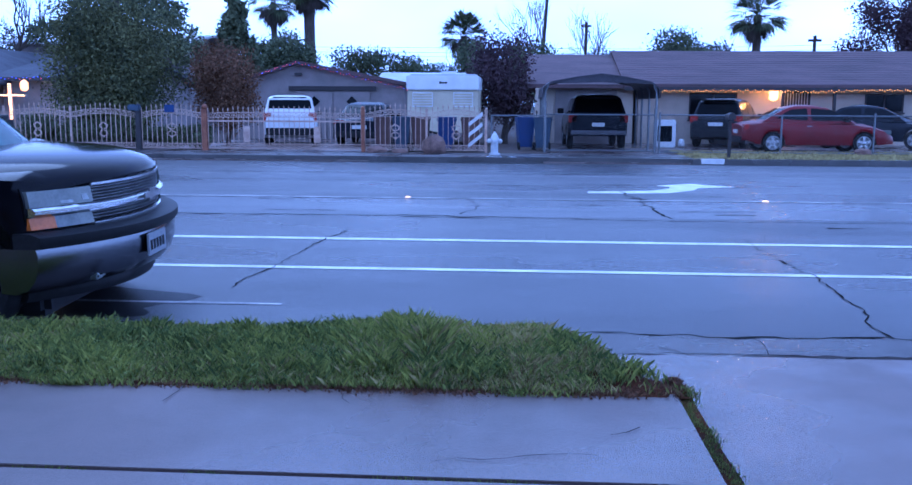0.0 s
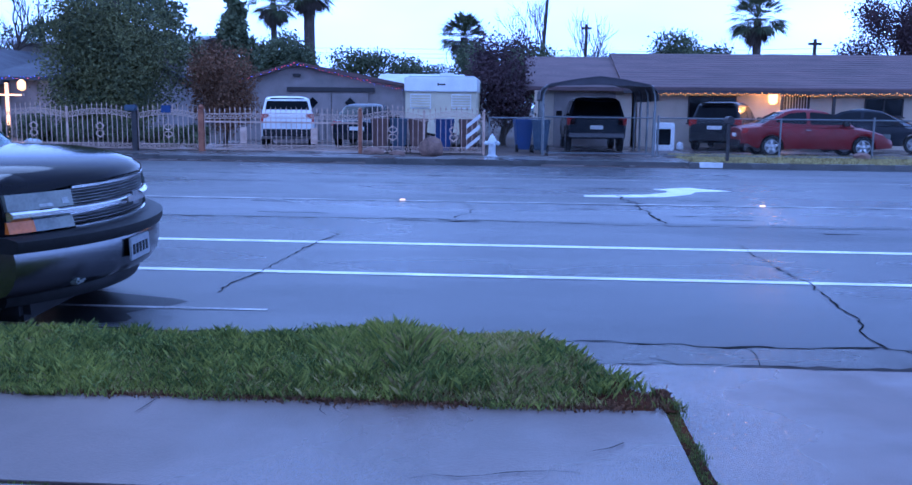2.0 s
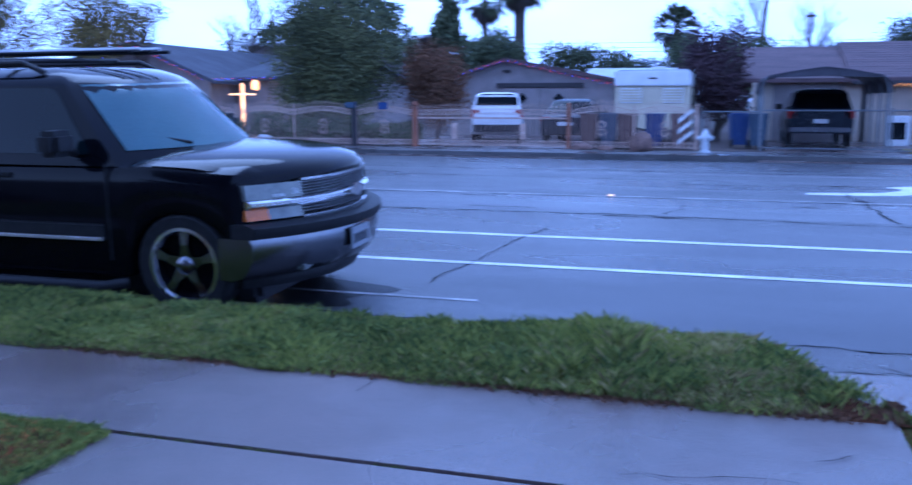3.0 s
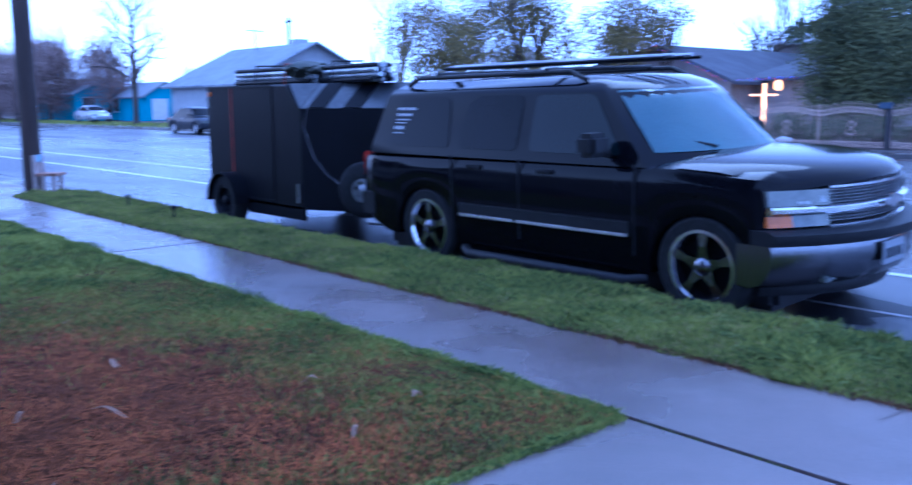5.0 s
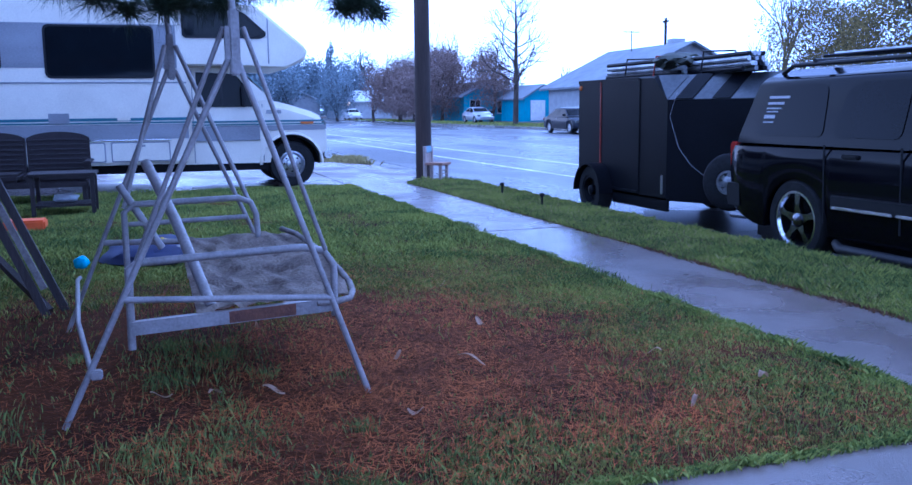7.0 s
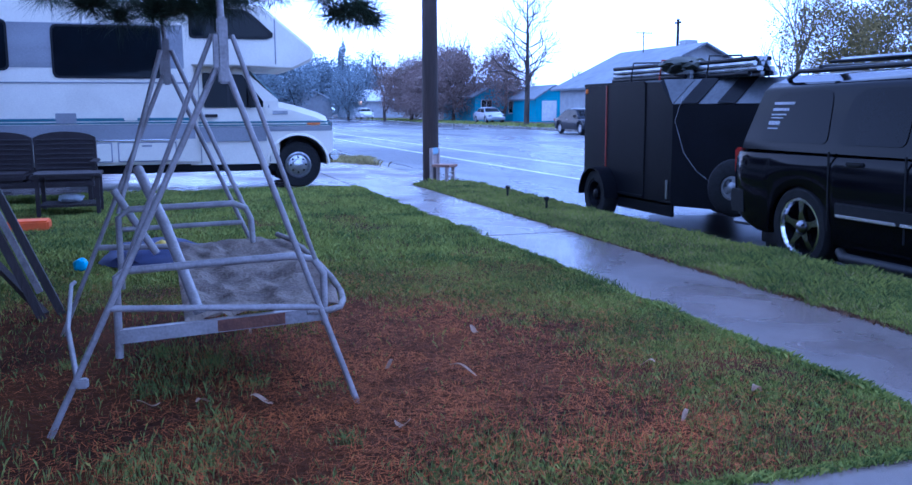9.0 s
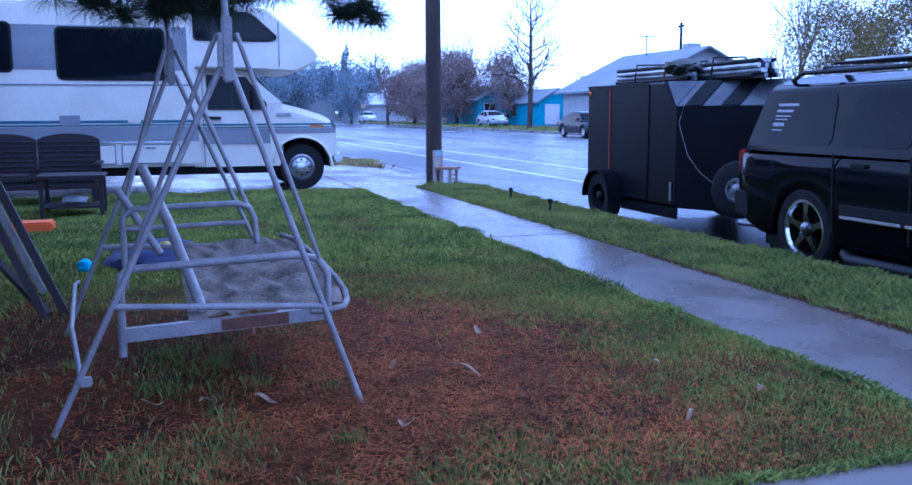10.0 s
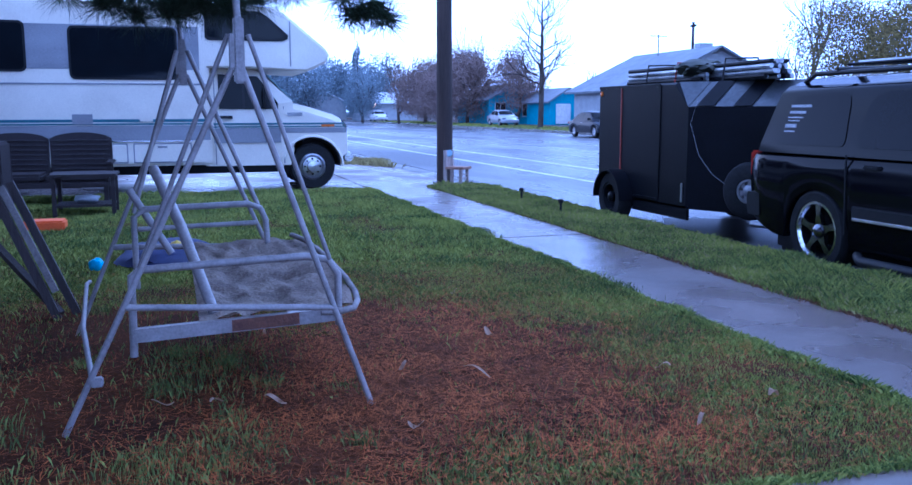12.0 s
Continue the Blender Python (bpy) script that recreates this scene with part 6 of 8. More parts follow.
for x, y in ((-12.25, 4.87), (-10.47, 4.72)):
    st = thing("sprinkler_stake", "small black sprinkler stake in the verge", "sprinkler", Matrix.Translation((x, y, PAVE_Z)), "verge sprinklers")
    bm = bmesh.new(); tube(bm, [(0, 0, 0), (0, 0, 0.16)], 0.016, 8)
    part("riser", bm, BLACK_PLASTIC, st)
    bm = bmesh.new(); lathe(bm, [(0.03, 0.15), (0.035, 0.19), (0.02, 0.2), (0, 0.2)], 12)
    part("head", bm, BLACK_PLASTIC, st)
# litter and leaves on the lawn
LITTER = material("dry_leaf_litter", (0.62, 0.46, 0.33), (0.4, 0.27, 0.18), 20, 0.8, spec=0.1)
for k, (x, y, w, ln, a) in enumerate(((-3.95, 1.43, 0.012, 0.2, 0.4), (-3.79, 0.43, 0.03, 0.1, 1.2), (-4.7, 1.75, 0.025, 0.09, 0.2), (-3.3, 0.95, 0.03, 0.07, 1.0), (-4.15, 1.1, 0.02, 0.05, 2), (-3.75, 2.35, 0.02, 0.08, 0.7), (-3.2, 2.6, 0.03, 0.05, 1.7), (-3.85, 0.18, 0.02, 0.12, 2.6), (-3.9, -0.05, 0.015, 0.1, 1.9), (-5.1, 0.5, 0.015, 0.04, 0), (-5.9, 1.9, 0.012, 0.05, 1.1), (-3.0, 2.1, 0.015, 0.06, 2.2))):
    bm = bmesh.new()
    n = 6
    rows = []
    for i in range(n + 1):
        u = i / n
        ww = w * 1.5 * math.sin(math.pi * (0.1 + 0.8 * u))
        z = 0.03 + 0.02 * math.sin(u * 4 + k)
        rows.append([bm.verts.new((ln * (u - 0.5), s * ww / 2, z + abs(s) * 0.004)) for s in (-1, 0, 1)])
    for p, q in zip(rows, rows[1:]):
        for i in range(2):
            bm.faces.new((p[i], q[i], q[i + 1], p[i + 1]))
    bmesh.ops.solidify(bm, geom=bm.faces[:], thickness=0.002)
    o = part("dry_leaf", bm, LITTER)
    o.matrix_world = Matrix.Translation((x, y, PAVE_Z + 0.012)) @ Matrix.Rotation(a, 4, "Z")
    tagged(o, "pale dry leaf lying on the needle bed", "leaf", "fallen leaves")


# ---- across the street: houses ----
def gable_house(name, label, x0, x1, y0, y1, eave, ridge, wall_mat, roof_mat, along="x", over=0.5, ridge_at=None):
    """Walls with a pitched roof; the ridge runs along x or y."""
    ob = thing(name, label, "house", Matrix.Translation((0, 0, YARD_Z)))
    t = 0.18
    mid = ridge_at if ridge_at is not None else ((y0 + y1) / 2 if along == "x" else (x0 + x1) / 2)
    e, r = eave, ridge
    for nm, lo, hi in (("wall", (x0, y0, 0), (x1, y0 + t, e)), ("wall", (x0, y1 - t, 0), (x1, y1, e)), ("wall", (x0, y0 + t, 0), (x0 + t, y1 - t, e)), ("wall", (x1 - t, y0 + t, 0), (x1, y1 - t, e))):
        bm = bmesh.new(); box(bm, lo, hi)
        part(nm, bm, wall_mat, ob)
    th = 0.14
    if along == "x":
        slope0, slope1 = (r - e) / (mid - y0), (r - e) / (y1 - mid)
        for a, b, s in ((y0 - over, mid, slope0), (mid, y1 + over, slope1)):
            za, zb = (e - over * slope0, r) if a < mid else (r, e - over * slope1)
            bm = bmesh.new()
            prism(bm, [(x0 - over, a, za), (x0 - over, b, zb), (x0 - over, b, zb + th), (x0 - over, a, za + th)], (x1 - x0 + 2 * over, 0, 0))
            part("roof", bm, roof_mat, ob)
        for x in (x0, x1 - t):
            bm = bmesh.new(); prism(bm, [(x, y0, e), (x, y1, e), (x, mid, r)], (t, 0, 0))
            part("gable", bm, wall_mat, ob)
    else:
        slope0, slope1 = (r - e) / (mid - x0), (r - e) / (x1 - mid)
        for a, b in ((x0 - over, mid), (mid, x1 + over)):
            za, zb = (e - over * slope0, r) if a < mid else (r, e - over * slope1)
            bm = bmesh.new()
            prism(bm, [(a, y0 - over, za), (b, y0 - over, zb), (b, y0 - over, zb + th), (a, y0 - over, za + th)], (0, y1 - y0 + 2 * over, 0))
            part("roof", bm, roof_mat, ob)
        for y in (y0, y1 - t):
            bm = bmesh.new(); prism(bm, [(x0, y, e), (x1, y, e), (mid, y, r)], (0, t, 0))
            part("gable", bm, wall_mat, ob)
    return ob


def window_on(ob, x0, x1, y, z0, z1, trim=DARK_TRIM, glass=GLASS_DARK, face="y"):
    """A framed sliding window of two panes standing proud of a wall that faces -y or +x."""
    win = new("window")
    win.parent = ob

    def put(nm, a0, a1, b0, b1, d0, d1, mat):
        bm = bmesh.new()
        if face == "y":
            box(bm, (a0, y - d1, b0), (a1, y - d0, b1), 0.004)
        else:
            box(bm, (y + d0, a0, b0), (y + d1, a1, b1), 0.004)
        part(nm, bm, mat, win)
    m = (x0 + x1) / 2
    for a, b in ((x0, m), (m, x1)):
        put("pane", a + 0.04, b - 0.03, z0 + 0.04, z1 - 0.04, 0.005, 0.02, glass)
    for a0, a1, b0, b1 in ((x0, x1, z0, z0 + 0.05), (x0, x1, z1 - 0.05, z1), (x0, x0 + 0.05, z0, z1), (x1 - 0.05, x1, z0, z1), (m - 0.03, m + 0.03, z0, z1)):
        put("frame_bar", a0, a1, b0, b1, 0.0, 0.04, trim)
    put("sill", x0 - 0.05, x1 + 0.05, z0 - 0.05, z0, 0.0, 0.08, trim)


Z = YARD_Z
tan = gable_house("tan_house", "tan stucco single-storey house with brown shingle roof", 4.5, 19.5, 34.0, 43.0, 2.2, 3.5, STUCCO, SHINGLE, "x", 0.6)
window_on(tan, 6.33, 8.05, 34.0, 0.9, 1.88)
window_on(tan, 12.59, 13.96, 34.0, 1.2, 1.85)
bm = bmesh.new(); box(bm, (9.75, 33.93, 0.0), (10.65, 33.99, 1.95), 0.01)
door = part("door", bm, DARK_TRIM, tan, "dark front door behind a screen")
for k in range(8):
    bm = bmesh.new(); box(bm, (9.82 + 0.1 * k, 33.9, 0.1), (9.85 + 0.1 * k, 33.925, 1.88))
    part("screen_bar", bm, STUCCO_PALE, door)
for x in (9.5, 11.3):
    bm = bmesh.new(); box(bm, (x - 0.05, 33.3, 0), (x + 0.05, 33.4, 2.1), 0.01)
    part("porch_post", bm, DARK_TRIM, tan)
bm = bmesh.new(); box(bm, (3.9, 33.26, 1.94), (20.1, 33.4, 2.06), 0.01)
part("fascia", bm, DARK_TRIM, tan, "dark fascia board")
# shingle courses, proud of the roof slope
slope = (3.5 - 2.2) / 4.5
for k in range(15):
    y = 33.45 + 0.33 * k
    z = 2.2 + (y - 34.0) * slope + 0.14
    bm = bmesh.new()
    prism(bm, [(3.9, y, z), (3.9, y + 0.34, z + 0.34 * slope), (3.9, y + 0.34, z + 0.34 * slope + 0.003), (3.9, y, z + 0.009)], (16.2, 0, 0))
    part("shingle_course", bm, SHINGLE, tan)
lantern = thing("porch_lantern", "glowing orange porch lantern under the eave", "lantern", Matrix.Translation((9.3, 33.8, Z + 1.72)))
bm = bmesh.new(); lathe(bm, [(0.06, -0.12), (0.15, -0.05), (0.17, 0.25), (0.08, 0.32), (0, 0.34)], 10)
part("glass_body", bm, LANTERN, lantern, "glowing amber glass")
bm = bmesh.new(); lathe(bm, [(0.13, 0.27), (0.02, 0.36), (0, 0.4)], 10)
part("cap", bm, DARK_TRIM, lantern)
lamp = bpy.data.lights.new("lantern_light", "POINT")
lamp.energy, lamp.color, lamp.shadow_soft_size = 40, (1.0, 0.4, 0.09), 0.1
new("lantern_light", lamp).location = (9.3, 33.55, Z + 1.8)


def light_string(name, label, pts, mats, spacing=0.17, r=0.017):
    """A sagging cord with small bulbs."""
    ob = thing(name, label, "string lights", Matrix())
    bm = bmesh.new()
    fine = []
    for (a, b) in zip(pts, pts[1:]):
        a, b = Vector(a), Vector(b)
        n = max(2, int((b - a).length / spacing))
        fine += [a.lerp(b, i / n) for i in range(n)]
    fine.append(Vector(pts[-1]))
    fine = [p + Vector((0, 0, 0.035 * math.sin(i * 1.9) + 0.02 * noise.noise((i * 0.4, 3, 1)))) for i, p in enumerate(fine)]
    tube(bm, fine, 0.006, 4)
    part("cord", bm, DARK_TRIM, ob)
    me = {}
    for i, p in enumerate(fine):
        mt = mats[i % len(mats)]
        if mt.name not in me:
            b2 = bmesh.new()
            bmesh.ops.create_icosphere(b2, subdivisions=1, radius=r)
            me[mt.name] = bpy.data.meshes.new("bulb")
            b2.to_mesh(me[mt.name])
            b2.free()
            me[mt.name].materials.append(mt)
        o = new("bulb", me[mt.name])
        o.parent = ob
        o.location = p - Vector((0, 0.02, 0.025))
    return ob


light_string("string_lights", "warm white string lights along the tan house eave", [(4.7, 33.2, 2.07), (9.0, 33.2, 2.1), (10.5, 33.2, 2.06), (12, 33.2, 2.12), (16.5, 33.2, 2.16), (19, 33.2, 2.16)], [BULB_WARM], 0.085)
side = gable_house("garage_wing", "tan garage wing with brown shingle roof behind the carport", 0.9, 4.3, 34.0, 43.0, 2.15, 3.35, STUCCO, SHINGLE, "x", 0.5)
bm = bmesh.new(); box(bm, (1.45, 33.94, 0.0), (3.7, 33.995, 1.95), 0.01)
part("garage_door", bm, STUCCO_GREY, side, "grey-brown garage door")

# carport
carport = thing("carport", "dark arched sheet carport on steel posts over the drive", "carport", Matrix.Translation((2.48, 26.9, 0.15)))
prof = [(-1.72, 1.62), (-1.68, 1.9), (-1.45, 2.06), (-0.75, 2.2), (0, 2.3), (0.75, 2.2), (1.45, 2.06), (1.68, 1.9), (1.72, 1.62)]
bm = bmesh.new()
loft(bm, [[Vector((x, y, z)) for x, z in prof] + [Vector((x * 0.985, y, z - 0.03)) for x, z in prof[::-1]] for y in (0, 1.2, 2.4, 3.6, 4.8)])
part("canopy", bm, CANOPY_TARP, carport, "dark curved roof sheet", True)
bm = bmesh.new(); prism(bm, [(-1.5, 0.02, 2.0), (-0.7, 0.02, 2.02), (0, 0.02, 2.04), (0.7, 0.02, 2.02), (1.5, 0.02, 2.0), (1.4, 0.02, 2.08), (0.75, 0.02, 2.19), (0, 0.02, 2.28), (-0.75, 0.02, 2.19), (-1.4, 0.02, 2.08)], (0, 0.02, 0))
part("end_panel", bm, CANOPY_TARP, carport)
for y in (0.1, 1.6, 3.2, 4.7):
    for x in (-1.62, 1.62):
        bm = bmesh.new(); tube(bm, [(x, y, 0), (x, y, 1.75), (x * 0.93, y, 2.03)], 0.035, 8)
        part("post", bm, GALVANISED, carport)

# grey house with lit gable
gar = gable_house("grey_house", "grey stucco house with gable front and plank garage doors", -11.2, -4.4, 36.0, 46.0, 2.15, 2.95, STUCCO_GREY, SHINGLE, "y", 0.35, -8.6)
for x0, x1 in ((-8.7, -7.25), (-7.2, -5.75)):
    bm = bmesh.new(); box(bm, (x0, 35.93, 0), (x1, 35.99, 1.9), 0.008)
    d = part("garage_door", bm, STUCCO_GREY, gar, "grey plank garage door")
    xm = (x0 + x1) / 2
    bm = bmesh.new(); prism(bm, [(xm, 35.92, 1.28), (xm + 0.22, 35.92, 1.5), (xm, 35.92, 1.72), (xm - 0.22, 35.92, 1.5)], (0, -0.012, 0))
    part("diamond_window", bm, GLASS_DARK, d, "dark diamond window")
    for k in range(1, 6):
        bm = bmesh.new(); box(bm, (x0 + (x1 - x0) * k / 6 - 0.01, 35.92, 0.05), (x0 + (x1 - x0) * k / 6 + 0.01, 35.932, 1.2))
        part("plank_joint", bm, DARK_TRIM, d)
bm = bmesh.new(); box(bm, (-9.0, 35.88, 1.92), (-5.5, 35.99, 2.1), 0.01)
part("lintel", bm, DARK_TRIM, gar, "dark timber lintel")
bm = bmesh.new(); box(bm, (-8.75, 35.85, 2.5), (-8.45, 35.99, 2.62), 0.02)
part("flood_lamp", bm, DARK_TRIM, gar)
light_string("string_lights", "red and blue string lights on the grey gable", [(-11.5, 35.55, 2.25), (-8.6, 35.55, 3.15), (-4.1, 35.55, 2.12)], [BULB_RED, BULB_BLUE, BULB_RED], 0.125, 0.014)
gable_house("shed", "low shed with pale metal roof behind the yard", -6.0, -1.5, 41.0, 45.0, 2.3, 2.75, STUCCO_GREY, METAL_ROOF, "x", 0.3)

# travel trailer
tt = thing("travel_trailer", "old white and cream travel trailer behind the gate", "trailer", Matrix.Translation((-2.4, 30.0, 0.15)))
bm = bmesh.new(); box(bm, (-1.17, 0.06, 0.45), (1.17, 5.0, 1.88), 0.03)
part("body", bm, TRAILER_CREAM, tt, "cream lower body")
bm = bmesh.new(); box(bm, (-1.19, -0.06, 1.85), (1.19, 5.02, 2.32), 0.03)
part("upper_body", bm, TRAILER_WHITE, tt, "white upper front")
bm = bmesh.new(); box(bm, (-1.1, 0.2, 2.32), (1.1, 4.8, 2.37), 0.02)
part("roof", bm, METAL_ROOF, tt)
bm = bmesh.new(); box(bm, (-0.15, 1.2, 2.36), (0.35, 1.6, 2.5), 0.03)
part("roof_vent", bm, TRAILER_WHITE, tt)
for x0, x1 in ((-1.0, -0.32), (0.35, 1.0)):
    win = new("window"); win.parent = tt
    bm = bmesh.new(); box(bm, (x0, 0.03, 1.3), (x1, 0.055, 1.78), 0.005)
    part("window_frame", bm, TRAILER_WHITE, win)
    for k in range(5):
        bm = bmesh.new(); box(bm, (x0 + 0.03, 0.0, 1.34 + 0.085 * k), (x1 - 0.03, 0.028, 1.4 + 0.085 * k))
        part("louvre", bm, TRAILER_CREAM, win)
bm = bmesh.new(); box(bm, (-0.1, -0.075, 2.06), (0.16, -0.062, 2.11)); box(bm, (-0.1, -0.075, 2.05), (-0.06, -0.062, 2.13))
part("maker_mark", bm, DARK_TRIM, tt, "small dark maker's mark")
for sd in (-1, 1):
    wheel(tt, 0, 0, 1, 0.32, 0.19, 0.18, 0).matrix_local = Matrix.Translation((sd * 1.05, 2.8, 0.32)) @ Matrix.Rotation(radians(90), 4, "Y")
bm = bmesh.new(); tube(bm, [(-0.5, 0.1, 0.5), (0, -0.9, 0.45)], 0.04, 6); tube(bm, [(0.5, 0.1, 0.5), (0, -0.9, 0.45)], 0.04, 6)
part("drawbar", bm, BLACK_STEEL, tt)

# ---- iron fence ----
fence = thing("iron_fence", "cream wrought-iron fence with spear tops and ring bands", "fence", Matrix.Translation((0, 26.4, 0.14)))


def spear_mesh(h):
    bm = bmesh.new()
    tube(bm, [(0, 0, 0.06), (0, 0, h)], 0.012, 4)
    loft(bm, [[Vector((math.cos(a) * r, math.sin(a) * r, z)) for a in (0, 1.57, 3.14, 4.71)] for r, z in ((0.008, h), (0.022, h + 0.035), (0.014, h + 0.07), (0.002, h + 0.12))])
    me = bpy.data.meshes.new("picket")
    bm.to_mesh(me); bm.free()
    me.materials.append(FENCE_PAINT)
    return me


bm = bmesh.new()
for k in range(10):
    a, b = k * math.tau / 10, (k + 1) * math.tau / 10
    vs = [bm.verts.new((r * math.cos(t), y, r * math.sin(t))) for t in (a, b) for r in (0.05, 0.034) for y in (-0.008, 0.008)]
    for f in ((0, 1, 5, 4), (2, 6, 7, 3), (0, 4, 6, 2), (1, 3, 7, 5)):
        bm.faces.new([vs[i] for i in f])
RING = bpy.data.meshes.new("ring")
bm.to_mesh(RING); bm.free()
RING.materials.append(FENCE_PAINT)
SPEARS = {h: spear_mesh(h / 100) for h in range(108, 140, 4)}


def rail(parent, pts, r=0.014):
    bm = bmesh.new(); tube(bm, pts, r, 4)
    part("rail", bm, FENCE_PAINT, parent)


def fence_panel(x0, x1, arch, emblem=True):
    gate = new("fence_panel")
    gate.parent = fence
    top = lambda x: 1.1 + arch * math.sin(math.pi * (x - x0) / (x1 - x0))
    n = int((x1 - x0) / 0.148)
    for i in range(n + 1):
        x = x0 + (x1 - x0) * i / n
        h = min(SPEARS, key=lambda q: abs(q - (top(x) + 0.06) * 100))
        o = new("picket", SPEARS[h])
        o.parent, o.location = gate, (x, 0, 0)
        if i < n:
            for z in (top(x + 0.07) - 0.07, 0.14):
                o = new("ring", RING)
                o.parent, o.location = gate, (x + 0.074, 0, z)
    fine = [x0 + (x1 - x0) * k / 16 for k in range(17)]
    rail(gate, [(x, 0, top(x)) for x in fine])
    rail(gate, [(x, 0, top(x) - 0.14) for x in fine])
    rail(gate, [(x0, 0, 0.07), (x1, 0, 0.07)])
    rail(gate, [(x0, 0, 0.21), (x1, 0, 0.21)])
    if emblem:
        xm = (x0 + x1) / 2
        bm = bmesh.new()
        for s in (-1, 1):
            for q in (-1, 1):
                tube(bm, [(xm + s * 0.02, -0.012, 0.6 + q * 0.02), (xm + s * 0.1, -0.012, 0.6 + q * 0.06), (xm + s * 0.12, -0.012, 0.6 + q * 0.14), (xm + s * 0.05, -0.012, 0.6 + q * 0.17), (xm, -0.012, 0.6 + q * 0.22)], 0.017, 5)
        part("scroll_emblem", bm, FENCE_PAINT, gate, "cast scroll emblem")


for x0, x1, arch in ((-17.3, -15.3, 0.12), (-15.25, -13.25, 0.12), (-13.2, -11.25, 0.12), (-11.05, -9.25, 0.12), (-4.38, -2.6, 0.14), (-2.55, -0.88, 0.14)):
    fence_panel(x0, x1, arch)
fence_panel(-9.05, -4.5, 0.04, False)
for x in (-7.9, -5.8):
    bm = bmesh.new(); box(bm, (x - 0.1, -0.015, 0.25), (x + 0.1, 0.015, 0.72), 0.01)
    part("lock_plate", bm, FENCE_PAINT, fence, "cream pierced plate")
bm = bmesh.new(); box(bm, (-9.05, -0.02, 0.85), (-4.5, 0.02, 0.9), 0.006)
part("gate_rail", bm, FENCE_PAINT, fence)
for x, mt, w in ((-17.35, FENCE_PAINT, 0.05), (-15.28, FENCE_PAINT, 0.05), (-13.22, FENCE_PAINT, 0.05), (-11.15, DARK_TRIM, 0.16), (-9.15, FENCE_RUST, 0.16), (-4.44, FENCE_RUST, 0.1), (-2.575, FENCE_PAINT, 0.04), (-0.84, FENCE_PAINT, 0.06)):
    bm = bmesh.new(); box(bm, (x - w / 2, -w / 2, 0), (x + w / 2, w / 2, 1.22), 0.01)
    p = part("post", bm, mt, fence, "fence post")
    bm = bmesh.new(); bmesh.ops.create_icosphere(bm, subdivisions=2, radius=w * 0.45 + 0.012, matrix=Matrix.Translation((x, 0, 1.24 + w * 0.3)))
    part("finial", bm, mt, p, "", True)
bm = bmesh.new(); box(bm, (-11.4, -0.2, 1.16), (-11.05, -0.02, 1.34), 0.03)
part("letter_box", bm, BIN_GREY, fence, "grey letter box on the post")
bm = bmesh.new(); box(bm, (-10.35, -0.03, 1.12), (-10.05, -0.012, 1.34), 0.01)
part("notice", bm, BIN_BLUE, fence, "small blue notice")
for z in (0.25, 0.55, 0.85):
    bm = bmesh.new(); prism(bm, [(-1.35, -0.03, z - 0.1), (-0.95, -0.03, z + 0.22), (-0.95, -0.03, z + 0.34), (-1.35, -0.03, z + 0.02)], (0, -0.01, 0))
    part("tape", bm, WHITE_TRIM, fence, "white diagonal board")

# chain-link fence
link = thing("chain_link_fence", "galvanised chain-link fence with steel posts", "fence", Matrix.Translation((0, 26.8, 0.14)))
for x, h, r in ((-0.7, 1.1, 0.025), (0.87, 1.5, 0.035), (4.05, 1.3, 0.035), (4.18, 1.2, 0.03), (7.65, 1.15, 0.028), (10.25, 1.2, 0.03), (13.0, 1.15, 0.028), (16.0, 1.15, 0.028)):
    bm = bmesh.new(); tube(bm, [(x, 0, 0), (x, 0, h)], r, 8)
    part("post", bm, GALVANISED, link)
for a, b, z in ((-0.7, 0.87, 1.08), (0.87, 4.05, 1.12), (4.18, 16.0, 1.12), (4.18, 16.0, 0.05), (0.87, 4.05, 0.08)):
    bm = bmesh.new(); tube(bm, [(a, 0, z), (b, 0, z)], 0.02, 6)
    part("rail", bm, GALVANISED, link)
bm = bmesh.new()
for k in range(150):
    x = -0.7 + k * 0.11
    if 3.4 < x < 4.2:
        continue
    for s in (1, -1):
        tube(bm, [(x, 0, 0.05), (x + s * 0.55, 0, 0.6), (x, 0, 1.1)], 0.0016, 3, False)
o = part("wire_mesh", bm, GALVANISED, link, "thin diamond wire mesh")
o["kind"] = "stuff"

# ---- street furniture and things across the street ----
hyd = thing("fire_hydrant", "pale painted fire hydrant on the far pavement", "hydrant", Matrix.Translation((-0.57, 25.3, 0.15)))
bm = bmesh.new(); lathe(bm, [(0.15, 0), (0.15, 0.05), (0.1, 0.06), (0.1, 0.4), (0.13, 0.41), (0.13, 0.45), (0.1, 0.5), (0.06, 0.58), (0.025, 0.6), (0.025, 0.64), (0, 0.64)], 16)
part("barrel", bm, HYDRANT_PAINT, hyd, smooth=True)
for ang in (0, 180, 270):
    bm = bmesh.new(); lathe(bm, [(0.055, 0.08), (0.055, 0.15), (0.065, 0.15), (0.065, 0.19), (0.02, 0.2), (0.02, 0.23), (0, 0.23)], 12, Matrix.Translation((0, 0, 0.38)) @ Matrix.Rotation(radians(ang), 4, "Z") @ Matrix.Rotation(radians(90), 4, "Y"))
    part("outlet_cap", bm, HYDRANT_PAINT, hyd, smooth=True)


